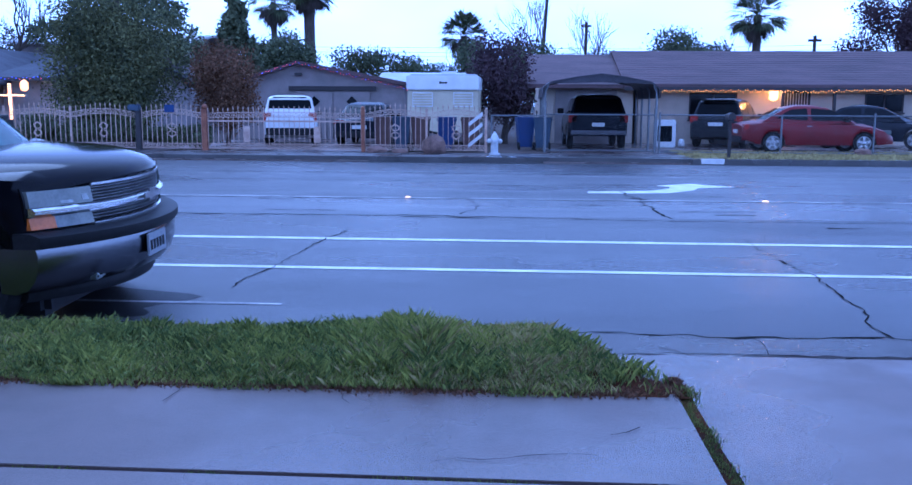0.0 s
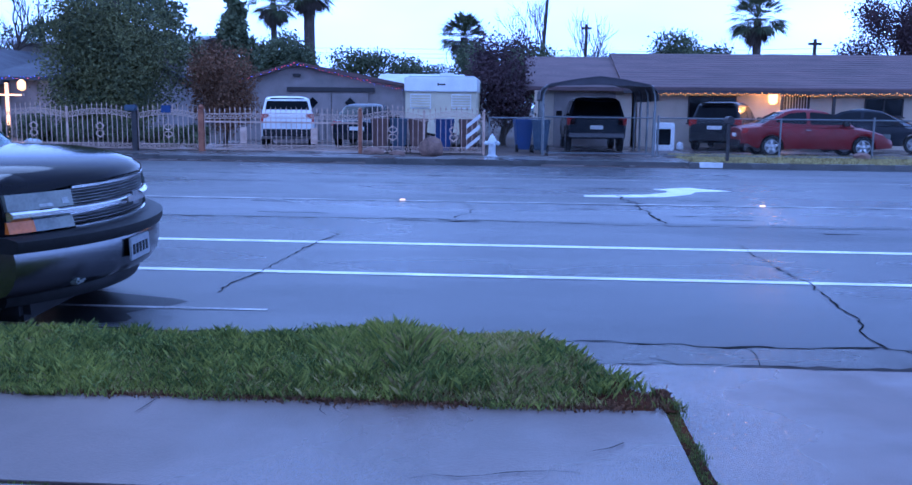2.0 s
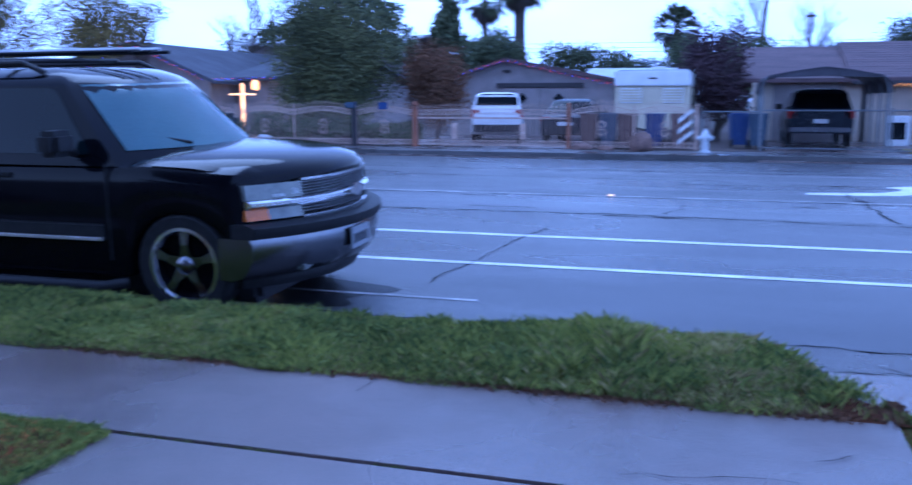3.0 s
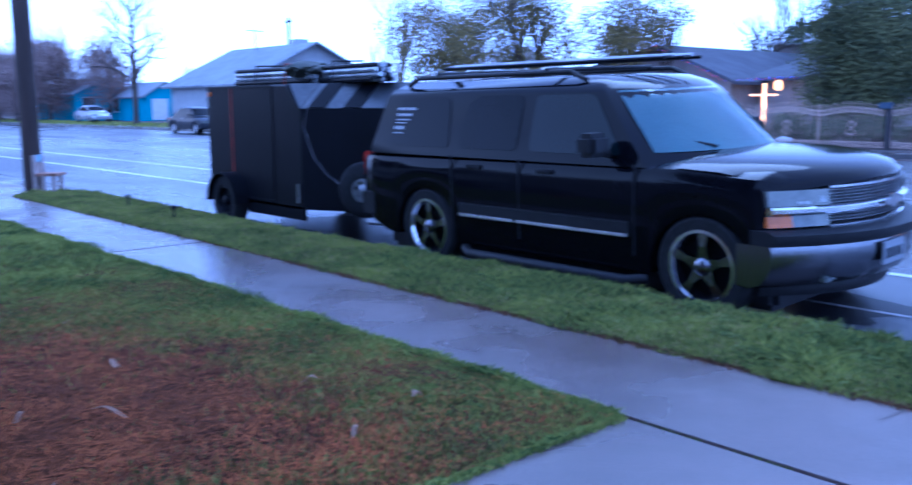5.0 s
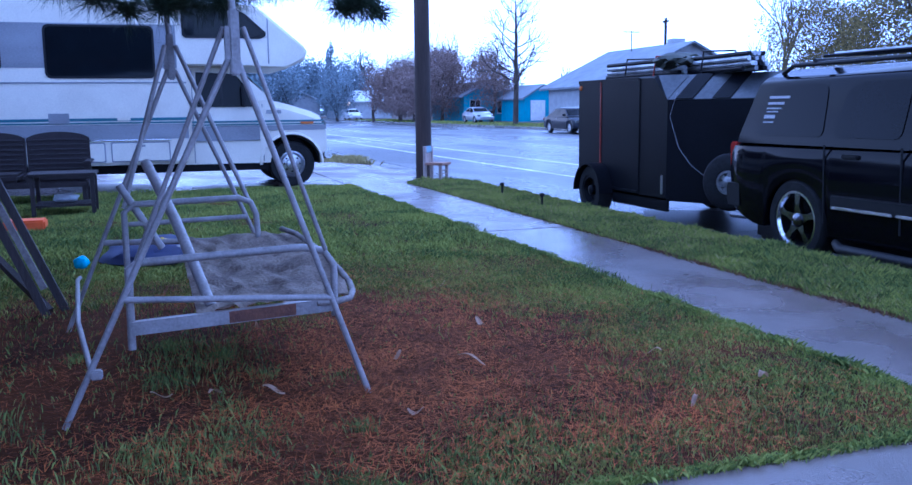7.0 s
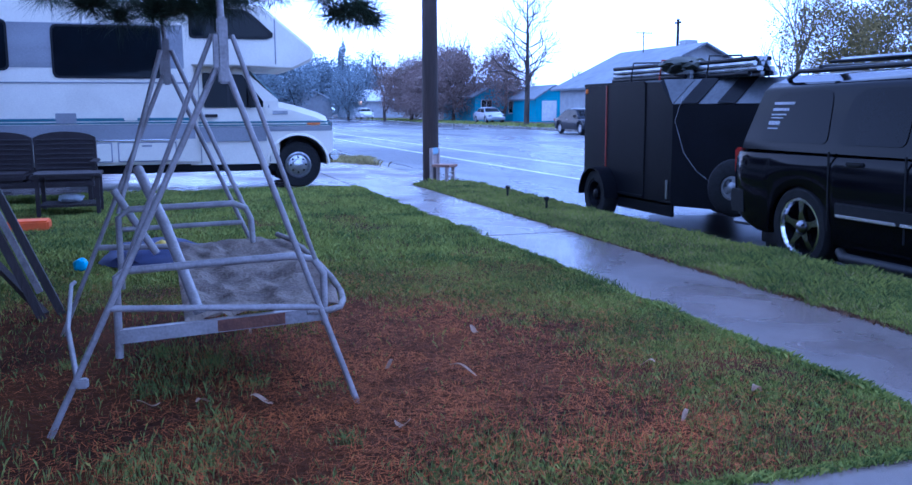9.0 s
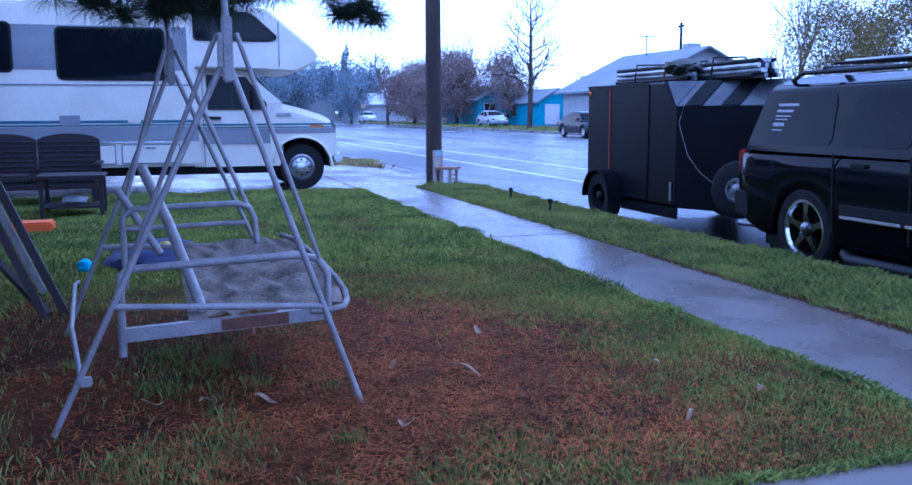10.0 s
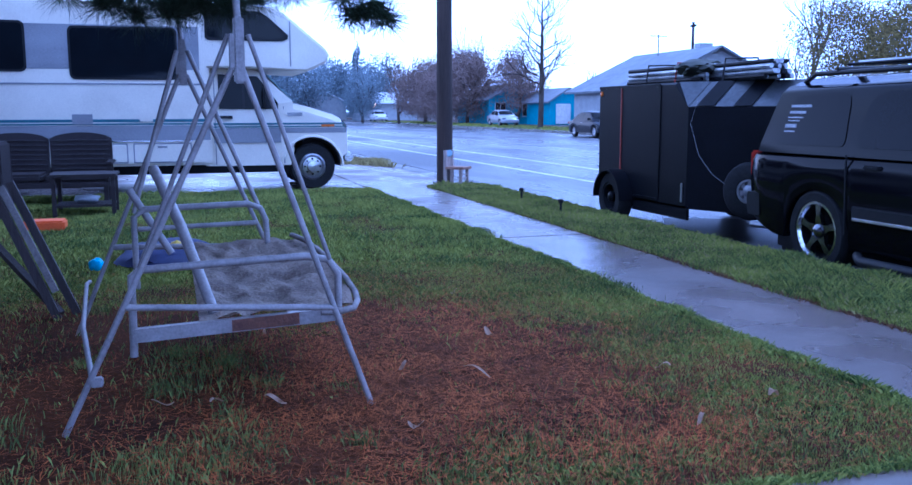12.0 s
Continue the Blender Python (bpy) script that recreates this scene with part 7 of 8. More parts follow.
def wheelie_bin(label, x, y, mat, a=0):
    b = thing("wheeled_bin", label, "bin", Matrix.Translation((x, y, 0.15)) @ Matrix.Rotation(radians(a), 4, "Z"), "wheeled bins")
    bm = bmesh.new(); loft(bm, [[Vector((sx * w, sy * d, z)) for sx, sy in ((-1, -1), (1, -1), (1, 1), (-1, 1))] for w, d, z in ((0.2, 0.24, 0.08), (0.26, 0.3, 0.9), (0.28, 0.32, 0.9), (0.28, 0.32, 0.95))])
    part("body", bm, mat, b)
    bm = bmesh.new(); box(bm, (-0.29, -0.33, 0.95), (0.29, 0.36, 1.01), 0.025)
    part("lid", bm, mat, b)
    for sd in (-1, 1):
        bm = bmesh.new(); lathe(bm, [(0.12, -0.03), (0.12, 0.03), (0, 0.035)], 14, Matrix.Translation((sd * 0.22, -0.24, 0.12)) @ Matrix.Rotation(radians(90), 4, "Y"))
        part("wheel", bm, BLACK_RUBBER, b)


wheelie_bin("blue plastic wheeled bin beside the carport", 0.3, 28.6, BIN_BLUE, 8)
wheelie_bin("grey-blue wheeled bin beside the carport", 0.85, 28.3, BIN_GREY, -4)
wheelie_bin("brown wheeled bin behind the iron gate", -3.95, 27.3, BIN_BROWN)
wheelie_bin("grey wheeled bin behind the iron gate", -3.4, 27.35, BIN_GREY)
wheelie_bin("brown wheeled bin behind the iron gate", -2.85, 27.4, BIN_BROWN)
wheelie_bin("blue wheeled bin behind the iron gate", -2.05, 27.3, BIN_BLUE)
wheelie_bin("brown wheeled bin behind the iron gate", -1.35, 27.4, BIN_BROWN)
lump("boulder", "reddish boulder lying before the iron gate", "rock", (-2.35, 26.0, 0.35), (0.38, 0.25, 0.3), ROCK, 3)
lump("boulder", "low dark rock beside the gate post", "rock", (-4.0, 26.0, 0.2), (0.3, 0.2, 0.14), ROCK, 8)
lump("boulder", "small dark rock beside the pavement", "rock", (-3.3, 25.9, 0.18), (0.22, 0.15, 0.1), ROCK, 13)
lump("boulder", "small pale rock beside the red car", "rock", (9.9, 26.6, 0.22), (0.25, 0.18, 0.14), ROCK, 17)
wash = thing("washing_machine", "white washing machine standing beside the carport", "appliance", Matrix.Translation((5.0, 31.0, 0.15)))
bm = bmesh.new(); box(bm, (-0.33, -0.3, 0), (0.33, 0.3, 0.92), 0.03)
part("cabinet", bm, WHITE_PAINT, wash)
bm = bmesh.new(); box(bm, (-0.27, -0.325, 0.2), (0.2, -0.302, 0.72), 0.02)
part("door", bm, GLASS_DARK, wash, "dark door panel")
lump("bag", "small white bag beside the washing machine", "bag", (5.55, 30.9, 0.28), (0.12, 0.12, 0.16), WHITE_TRIM, 6)
post = thing("mail_post", "dark post with a letter box at the far kerb", "mailbox", Matrix.Translation((5.72, 24.75, 0.15)))
bm = bmesh.new(); box(bm, (-0.04, -0.04, 0), (0.04, 0.04, 0.98), 0.006)
part("post", bm, DARK_TRIM, post)
bm = bmesh.new()
loft(bm, [[Vector((0.1 * math.cos(a), y, 1.08 + 0.12 * math.sin(a) if math.sin(a) > 0 else 1.02)) for a in [k * math.tau / 12 for k in range(12)]] for y in (-0.22, 0.22)])
part("letter_box", bm, DARK_TRIM, post, "dark letter box")
bm = bmesh.new(); box(bm, (4.85, FAR_Y - 0.004, 0.02), (5.45, FAR_Y + 0.12, 0.156), 0.004)
tagged(part("kerb_paint", bm, WHITE_TRIM), "white painted patch on the far kerb", "kerb", kind="structure")
# far grass
n = 26000
xy = np.stack([np.concatenate([rng.uniform(4.7, 18, n * 2 // 3), rng.uniform(-60, -26, n - n * 2 // 3)]), rng.uniform(24.2, 28.1, n)], 1)
xy = xy[~((xy[:, 1] > 24.9) & (xy[:, 1] < 26.1) & (xy[:, 0] < 0))]
blades("far_grass", xy, 0.07, 0.03, np.full(len(xy), 0.14), GRASS_DRY, "patchy dry grass along the far pavement", 0.8)
n = 9000
xy = np.stack([rng.uniform(-118, -26, n), rng.uniform(24.3, 30, n)], 1)
blades("far_grass", xy, 0.12, 0.07, np.full(len(xy), 0.14), GRASS, "green grass strip along the far pavement", 0.8)
xy = np.stack([rng.normal(-23.3, 0.5, 1500), rng.uniform(4.2, 5.3, 1500)], 1)
blades("dry_tuft", xy, 0.16, 0.012, np.full(len(xy), 0.05), GRASS_DRY, "dry grass tuft beside the drive", 0.9)

# ---- lit house with the cross ----
left = gable_house("brown_house", "dark stucco house with lit gable behind the fence", -31.0, -20.9, 34.0, 46.0, 2.3, 3.75, STUCCO_GREY, SHINGLE_DARK, "y", 0.5, -24.3)
gable_house("brown_house_wing", "low wing of the lit house with pale roof", -20.8, -16.8, 36.0, 46.0, 2.35, 3.3, STUCCO_GREY, SHINGLE_DARK, "x", 0.5)
gable_house("back_house", "two-storey house with pale metal roof behind trees", -28.0, -18.5, 50.0, 58.0, 4.7, 5.3, STUCCO_GREY, METAL_ROOF, "x", 0.6)
light_string("string_lights", "red and blue string lights on the brown house gable", [(-26.5, 33.35, 2.9), (-24.3, 33.35, 3.95), (-21.0, 33.35, 2.5)], [BULB_RED, BULB_BLUE, BULB_RED], 0.14, 0.016)
light_string("string_lights", "red and blue string lights along the low eave", [(-21.0, 33.6, 2.42), (-16.6, 33.6, 2.5)], [BULB_BLUE, BULB_RED, BULB_BLUE], 0.14, 0.016)
cross = thing("lit_cross", "garden cross covered with warm white bulbs", "cross", Matrix.Translation((-18.95, 33.3, Z)))
bm = bmesh.new(); box(bm, (-0.05, -0.05, 0), (0.05, 0.05, 2.1), 0.01)
part("upright", bm, WOOD_PALE, cross)
bm = bmesh.new(); box(bm, (-0.62, -0.045, 1.62), (0.62, 0.055, 1.7), 0.01)
part("arm", bm, WOOD_PALE, cross)
b2 = bmesh.new(); bmesh.ops.create_icosphere(b2, subdivisions=1, radius=0.032)
CB = bpy.data.meshes.new("bulb"); b2.to_mesh(CB); b2.free(); CB.materials.append(BULB_CROSS)
spots = [(sx * 0.035, 0.12 + 0.085 * k) for k in range(24) for sx in (-1, 1)] + [(-0.58 + 0.085 * k, 1.66) for k in range(14)]
for x, z in spots:
    o = new("bulb", CB)
    o.parent, o.location = cross, (x, -0.07, z)
bm = bmesh.new(); lathe(bm, [(0.06, -0.02), (0.14, 0.05), (0.15, 0.28), (0.06, 0.38), (0, 0.4)], 10)
pl = part("porch_lantern", bm, glow("porch_glow", (1.0, 0.4, 0.1), 3.5))
pl.matrix_world = Matrix.Translation((-18.65, 33.75, Z + 1.85))
tagged(pl, "glowing lantern on the wing of the lit house", "lantern")
lamp2 = bpy.data.lights.new("cross_light", "POINT")
lamp2.energy, lamp2.color, lamp2.shadow_soft_size = 70, (1.0, 0.6, 0.28), 0.3
new("cross_light", lamp2).location = (-18.7, 32.9, 1.4)
lump("flower_pot", "pale ornaments by the fence foot", "ornament", (-14.6, 26.9, 0.28), (0.3, 0.15, 0.15), HYDRANT_PAINT, 21)

# ---- houses far along the street ----
g = gable_house("pale_house", "pale grey house with broad shingle roof along the street", -65.0, -54.0, 29.6, 40.4, 2.9, 5.5, STUCCO_PALE, SHINGLE_GREY, "x", 0.6)
window_on(g, 32.6, 34.4, -54.0, 1.1, 2.3, WHITE_TRIM, face="x")
window_on(g, 34.2, 35.6, -54.0, 3.3, 4.2, WHITE_TRIM, face="x")
bm = bmesh.new(); box(bm, (-57.2, 35.2, 5.1), (-56.4, 36.2, 6.0), 0.02)
part("chimney", bm, STUCCO_PALE, g)
bm = bmesh.new(); tube(bm, [(-61, 34.5, 5.3), (-61, 34.5, 6.9)], 0.04, 6); tube(bm, [(-61, 33.8, 6.8), (-61, 35.2, 6.8)], 0.03, 6)
part("aerial", bm, DARK_TRIM, g)
h1 = gable_house("turquoise_house", "turquoise house with white windows far along the street", -99, -88, 30.6, 36.0, 2.6, 3.9, TURQUOISE, SHINGLE_GREY, "x", 0.5)
for y0 in (31.2, 34.2):
    window_on(h1, y0, y0 + 1.2, -88.0, 0.8, 2.2, WHITE_TRIM, face="x")
h2 = gable_house("turquoise_garage", "small turquoise garage with grey roof", -86, -80, 33.9, 37.6, 2.3, 3.4, TURQUOISE, SHINGLE_GREY, "x", 0.4)
bm = bmesh.new(); box(bm, (-79.99, 34.5, 0.1), (-79.93, 36.0, 2.0), 0.02)
part("white_door", bm, WHITE_TRIM, h2)
bm = bmesh.new(); box(bm, (-79.0, 36.8, 0.1), (-78.8, 41.0, 1.9), 0.02)
tagged(part("board_fence", bm, BIN_BROWN), "brown board fence beside the turquoise garage", "fence")
gable_house("far_house", "low pale house at the end of the street", -150, -138, 28.0, 36.0, 2.6, 4.2, STUCCO_PALE, METAL_ROOF, "y", 0.6)
gable_house("far_house", "pale house among trees at the end of the street", -170, -150, 18.0, 27.0, 2.8, 5.0, STUCCO_PALE, METAL_ROOF, "x", 0.6)
fl = thing("street_lantern", "glowing lantern far along the street", "lantern", Matrix.Translation((-126, 26.6, Z)))
bm = bmesh.new(); tube(bm, [(0, 0, 0), (0, 0, 2.0)], 0.06, 6)
part("post", bm, DARK_TRIM, fl)
bm = bmesh.new(); bmesh.ops.create_icosphere(bm, subdivisions=2, radius=0.3, matrix=Matrix.Translation((0, 0, 2.2)))
part("globe", bm, glow("far_glow", (1.0, 0.5, 0.2), 6.0), fl, "glowing orange globe", True)

# ---- unseen houses, one behind the camera, added to close the place and block light ----
unseen_home = gable_house("unseen_home", "unseen grey stucco house added behind the drive to block light", -2.2, 11.0, -14.0, -3.2, 2.8, 5.0, STUCCO_GREY, SHINGLE, "x", 0.9)
gable_house("unseen_neighbour", "unseen stucco house added behind the motorhome", -36.0, -24.5, -12.0, -2.0, 2.7, 4.4, STUCCO_GREY, SHINGLE, "x", 0.7)

# unseen wall and roof slab, added to shade the lawn
tagged(part("shade_wall", (lambda b: (box(b, (-8.5, -1.75, -0.05), (-2.4, -1.6, 2.5)), b)[1])(bmesh.new()), STUCCO_GREY), "unseen grey stucco wall added to shade the lawn", "wall", kind="structure")
tagged(part("shade_roof", (lambda b: (box(b, (-8.6, -3.1, 2.5), (-2.4, -0.5, 2.62)), b)[1])(bmesh.new()), SHINGLE), "unseen shingled roof slab added to shade the lawn", "roof", kind="structure")


# unseen wall, added to darken what the black paint reflects
tagged(part("reflection_wall", (lambda b: (box(b, (-15.2, -4.7, -0.05), (-8.6, -4.5, 3.0)), b)[1])(bmesh.new()), STUCCO_GREY), "unseen grey stucco wall added to darken the vehicle reflections", "wall", kind="structure")


# ---- trees ----
def leaf_cloud(name, clumps, n, size, mat, parent, seed, flat=0.6):
    """Many small leaf faces scattered through uneven clumps (centre, radii)."""
    r = np.random.default_rng(seed)
    vol = np.array([c[1][0] * c[1][1] * c[1][2] for c in clumps])
    pick = r.choice(len(clumps), n, p=vol / vol.sum())
    cen = np.array([c[0] for c in clumps])[pick]
    rad = np.array([c[1] for c in clumps])[pick]
    d = r.normal(size=(n, 3))
    d /= np.linalg.norm(d, axis=1)[:, None]
    rr = r.uniform(0.25, 1.0, n) ** 0.45 * (1 + 0.22 * r.normal(size=n))
    p = cen + d * rad * rr[:, None]
    u = r.normal(size=(n, 3)); u /= np.linalg.norm(u, axis=1)[:, None]
    v = np.cross(u, r.normal(size=(n, 3))); v /= np.linalg.norm(v, axis=1)[:, None] + 1e-9
    s = size * r.uniform(0.5, 1.4, n)[:, None]
    q = np.stack([p - u * s, p + v * s * flat, p + u * s, p - v * s * flat], 1).reshape(-1, 3)
    me = bpy.data.meshes.new(name)
    me.vertices.add(len(q)); me.vertices.foreach_set("co", q.ravel())
    me.loops.add(n * 4); me.loops.foreach_set("vertex_index", np.arange(n * 4, dtype=np.int32))
    me.polygons.add(n); me.polygons.foreach_set("loop_start", np.arange(0, n * 4, 4, dtype=np.int32))
    me.update(calc_edges=True); me.validate()
    me.materials.append(mat)
    ob = new(name, me)
    ob.parent = parent
    return ob


def branch_tree(bm, p, d, length, r, depth, rnd, tips, spread=0.55, up=0.12, kids=3):
    """A limb that forks into thinner limbs."""
    n = 3
    pts, q, dd = [Vector(p)], Vector(p), Vector(d).normalized()
    for _ in range(n):
        dd = (dd + Vector((rnd.uniform(-1, 1), rnd.uniform(-1, 1), rnd.uniform(-0.6, 1))) * 0.16 + Vector((0, 0, up * 0.5))).normalized()
        q = q + dd * length / n
        pts.append(q.copy())
    tube(bm, pts, [r * (1 - 0.4 * i / n) for i in range(n + 1)], 6 if depth > 2 else 4 if depth > 0 else 3, False)
    if depth == 0:
        tips.append(q)
        return
    for k in range(kids):
        a = rnd.uniform(0, math.tau)
        side = dd.orthogonal().normalized()
        side.rotate(Matrix.Rotation(a, 3, dd))
        nd = (dd + side * rnd.uniform(spread * 0.6, spread * 1.4) + Vector((0, 0, up))).normalized()
        start = pts[-1] if k < 2 else pts[rnd.randint(1, 2)]
        branch_tree(bm, start, nd, length * rnd.uniform(0.6, 0.85), r * 0.58, depth - 1, rnd, tips, spread, up, kids)


def tree(label, x, y, trunk_h, trunk_r, clumps, n, size, leaf, seed, depth=3, limb=1.6, name="tree", z=YARD_Z):
    ob = thing(name, label, "tree", Matrix.Translation((x, y, z)))
    rnd = random.Random(seed)
    bm = bmesh.new()
    tips = []
    branch_tree(bm, (0, 0, -0.1), (0.05, 0.03, 1), trunk_h, trunk_r, depth, rnd, tips, 0.6, 0.15)
    part("trunk", bm, BARK, ob, "dark trunk and limbs", True)
    if n:
        leaf_cloud("crown", clumps, n, size, leaf, ob, seed)
    return ob


def clumpy(cx, cy, cz, rx, ry, rz, k, seed, small=0.42):
    r = np.random.default_rng(seed)
    out = []
    for _ in range(k):
        d = r.normal(size=3); d /= np.linalg.norm(d)
        f = r.uniform(0.3, 0.82)
        s = small * r.uniform(0.6, 1.25)
        out.append(((cx + d[0] * rx * f, cy + d[1] * ry * f, cz + d[2] * rz * f), (rx * s, ry * s, rz * s)))
    return out


tree("large dark evergreen tree behind the iron fence", -12.7, 29.3, 1.3, 0.22, clumpy(-0.55, 0, 2.75, 2.35, 1.9, 2.7, 60, 3) + clumpy(-0.3, -0.2, 1.2, 2.3, 1.3, 1.2, 26, 7), 76000, 0.045, LEAF_GREEN, 3)
tree("brown-leaved shrub beside the grey house", -9.7, 30.2, 0.8, 0.1, clumpy(0, 0, 2.1, 1.45, 1.2, 1.75, 30, 5), 20000, 0.04, LEAF_BROWN, 5)
# dark shrubs along the inside of the fence
for k, (x, h, w) in enumerate(((-16.6, 0.75, 0.9), (-15.0, 0.95, 1.0), (-13.6, 0.85, 0.9), (-12.3, 0.95, 0.95), (-11.0, 0.7, 0.8), (-9.9, 0.6, 0.6))):
    tree("low dark shrub behind the iron fence", x, 27.9 + 0.2 * (k % 2), 0.3, 0.05, clumpy(0, 0, h * 0.55, w, 0.6, h * 0.6, 16, 140 + k), 7000, 0.035, LEAF_DARK, 140 + k, 2, name="shrub")
# drooping cedar behind
cedar = thing("tree", "tall dark cedar with drooping boughs behind the houses", "tree", Matrix.Translation((-20.3, 46.0, YARD_Z)))
bm = bmesh.new(); tube(bm, [(0, 0, 0), (0, 0, 6), (0.1, 0, 12)], [0.3, 0.22, 0.05], 8)
part("trunk", bm, BARK, cedar, smooth=True)
cl = []
rr = random.Random(4)
for k in range(80):
    z = rr.uniform(2.6, 11.5)
    reach = (12.6 - z) * 0.52
    a = rr.uniform(0, math.tau)
    for q in (0.35, 0.7, 1.0):
        cl.append(((math.cos(a) * reach * q, math.sin(a) * reach * q, z - 0.5 * q * q), (0.6, 0.6, 0.28)))
leaf_cloud("crown", cl, 38000, 0.09, LEAF_DARK, cedar, 8)


def conifer(label, x, y, h, w, n, seed, mat=LEAF_DARK, z=YARD_Z):
    ob = thing("tree", label, "tree", Matrix.Translation((x, y, z)))
    bm = bmesh.new(); tube(bm, [(0, 0, 0), (0, 0, h * 0.95)], [w * 0.12, 0.03], 7)
    part("trunk", bm, BARK, ob)
    r = random.Random(seed)
    cl = []
    for k in range(70):
        t = r.uniform(0.1, 1.0)
        rad = w * (1 - t) ** 0.75 * r.uniform(0.4, 1.0)
        a = r.uniform(0, math.tau)
        cl.append(((math.cos(a) * rad * 0.7, math.sin(a) * rad * 0.7, h * t), (w * 0.3 * (1.15 - t), w * 0.3 * (1.15 - t), h * 0.06)))
    leaf_cloud("crown", cl, n, 0.0125 * h, mat, ob, seed)


conifer("dark cypress behind the grey house", -17.0, 55.0, 9.6, 2.3, 22000, 11)
conifer("dark cypress behind the grey house", -16.7, 58.0, 5.6, 2.3, 12000, 12)
conifer("distant tall conifer at the end of the street", -150, 29.0, 12.4, 3.4, 12000, 13, LEAF_HAZY)


def palm(label, x, y, h, seed, r=0.28, frond=2.2, z=YARD_Z):
    """A fan palm: trunk, skirt of dead fronds and fan leaves."""
    ob = thing("palm_tree", label, "palm", Matrix.Translation((x, y, z)))
    rnd = random.Random(seed)
    bm = bmesh.new(); tube(bm, [(0, 0, 0), (0.05, 0, h * 0.5), (0.0, 0, h)], [r, r * 0.85, r * 0.8], 10)
    part("trunk", bm, BARK, ob, smooth=True)

    def fans(nm, count, el0, el1, mat, ln, droop):
        verts, faces = [], []
        for k in range(count):
            a, e = rnd.uniform(0, math.tau), radians(rnd.uniform(el0, el1))
            out = Vector((math.cos(a) * math.cos(e), math.sin(a) * math.cos(e), math.sin(e)))
            side = Vector((-math.sin(a), math.cos(a), 0))
            base = Vector((0, 0, h)) + out * 0.15
            hub = base + out * ln * 0.45
            for j in range(-7, 8):
                t = j / 7 * 1.35
                d = (out * math.cos(t) + side * math.sin(t)).normalized()
                tip = hub + d * ln * 0.6 * rnd.uniform(0.8, 1.1) - Vector((0, 0, droop * rnd.uniform(0.5, 1.2)))
                w = d.cross(Vector((0, 0, 1))).normalized() * 0.05
                i = len(verts)
                verts += [hub, hub + d * ln * 0.3 + w, tip, hub + d * ln * 0.3 - w]
                faces.append((i, i + 1, i + 2, i + 3))
            i = len(verts)
            verts += [base - side * 0.03, base + side * 0.03, hub + side * 0.02, hub - side * 0.02]
            faces.append((i, i + 1, i + 2, i + 3))
        arrays(nm, verts, faces, mat, parent=ob)
    fans("fronds", 74, -35, 82, LEAF_DARK, frond, 0.3)
    fans("dead_skirt", 34, -80, -35, BARK, frond * 0.7, 0.5)


palm("tall fan palm behind the houses", -18.6, 70, 9.1, 1)
palm("tall fan palm with thick dead skirt", -15.85, 70, 9.9, 2, 0.5)
palm("shorter fan palm behind the houses", -3.75, 66, 6.3, 3, 0.3, 1.9)
palm("tall fan palm behind the tan house", 17.0, 67, 7.8, 4, 0.35, 2.3)
# woods behind the far houses
for k, (x, y, z, rx, rz, n, mt) in enumerate(((-11.5, 70, 4.2, 2.6, 1.6, 5000, LEAF_DARK), (-8.5, 72, 3.8, 2.2, 1.5, 4000, LEAF_DARK), (-16.4, 62, 3.8, 3.0, 2.4, 16000, LEAF_DARK), (-6.0, 74, 3.6, 2.2, 1.2, 2600, LEAF_HAZY), (0.5, 52, 3.2, 2.0, 1.9, 6000, LEAF_DARK), (-2.4, 55, 3.6, 1.8, 1.8, 4500, LEAF_DARK), (5.5, 62, 3.8, 2.4, 1.6, 3500, LEAF_HAZY), (12.8, 70, 4.8, 3.3, 2.0, 14000, LEAF_DARK), (-24, 52, 3.0, 3.5, 2.4, 6000, LEAF_DARK), (-29, 56, 3.6, 3.5, 2.4, 4500, LEAF_DARK), (-33, 60, 4.0, 3.2, 2.5, 4000, LEAF_DARK))):
    tree("dark green tree behind the far houses", x, y, z * 0.55, 0.2, clumpy(0, 0, z, rx, rx, rz, 22, 60 + k), int(n * 1.3), 0.095, mt, 60 + k, 2)


def bare_tree(label, x, y, h, seed, depth=4, r=0.2, leaf=None, n=0, spread=0.55, size=0.12, z=YARD_Z):
    ob = thing("tree", label, "tree", Matrix.Translation((x, y, z)))
    rnd = random.Random(seed)
    bm, tips = bmesh.new(), []
    branch_tree(bm, (0, 0, -0.1), (0.02, 0.02, 1), h * 0.33, r, depth, rnd, tips, spread, 0.16)
    part("trunk", bm, BARK, ob, "bare grey-brown branches", True)
    if n:
        leaf_cloud("sparse_leaves", [(tuple(t), (0.5 + h * 0.03,) * 3) for t in tips], n, size, leaf, ob, seed)
    return ob


bare_tree("bare winter tree behind the carport", 1.9, 58, 8.6, 21, 5, 0.16)
bare_tree("bare winter tree behind the carport", 4.4, 60, 7.6, 22, 5, 0.15)
bare_tree("thin bare tree behind the tan house", 14.6, 62, 7.6, 23, 3, 0.12)
bare_tree("bare winter tree behind the yards", -5.0, 64, 5.6, 24, 4, 0.14)
bare_tree("purple-brown budding tree over the tan house", 19.6, 45, 6.6, 25, 5, 0.22, LEAF_PURPLE, 36000, 0.7, 0.06)
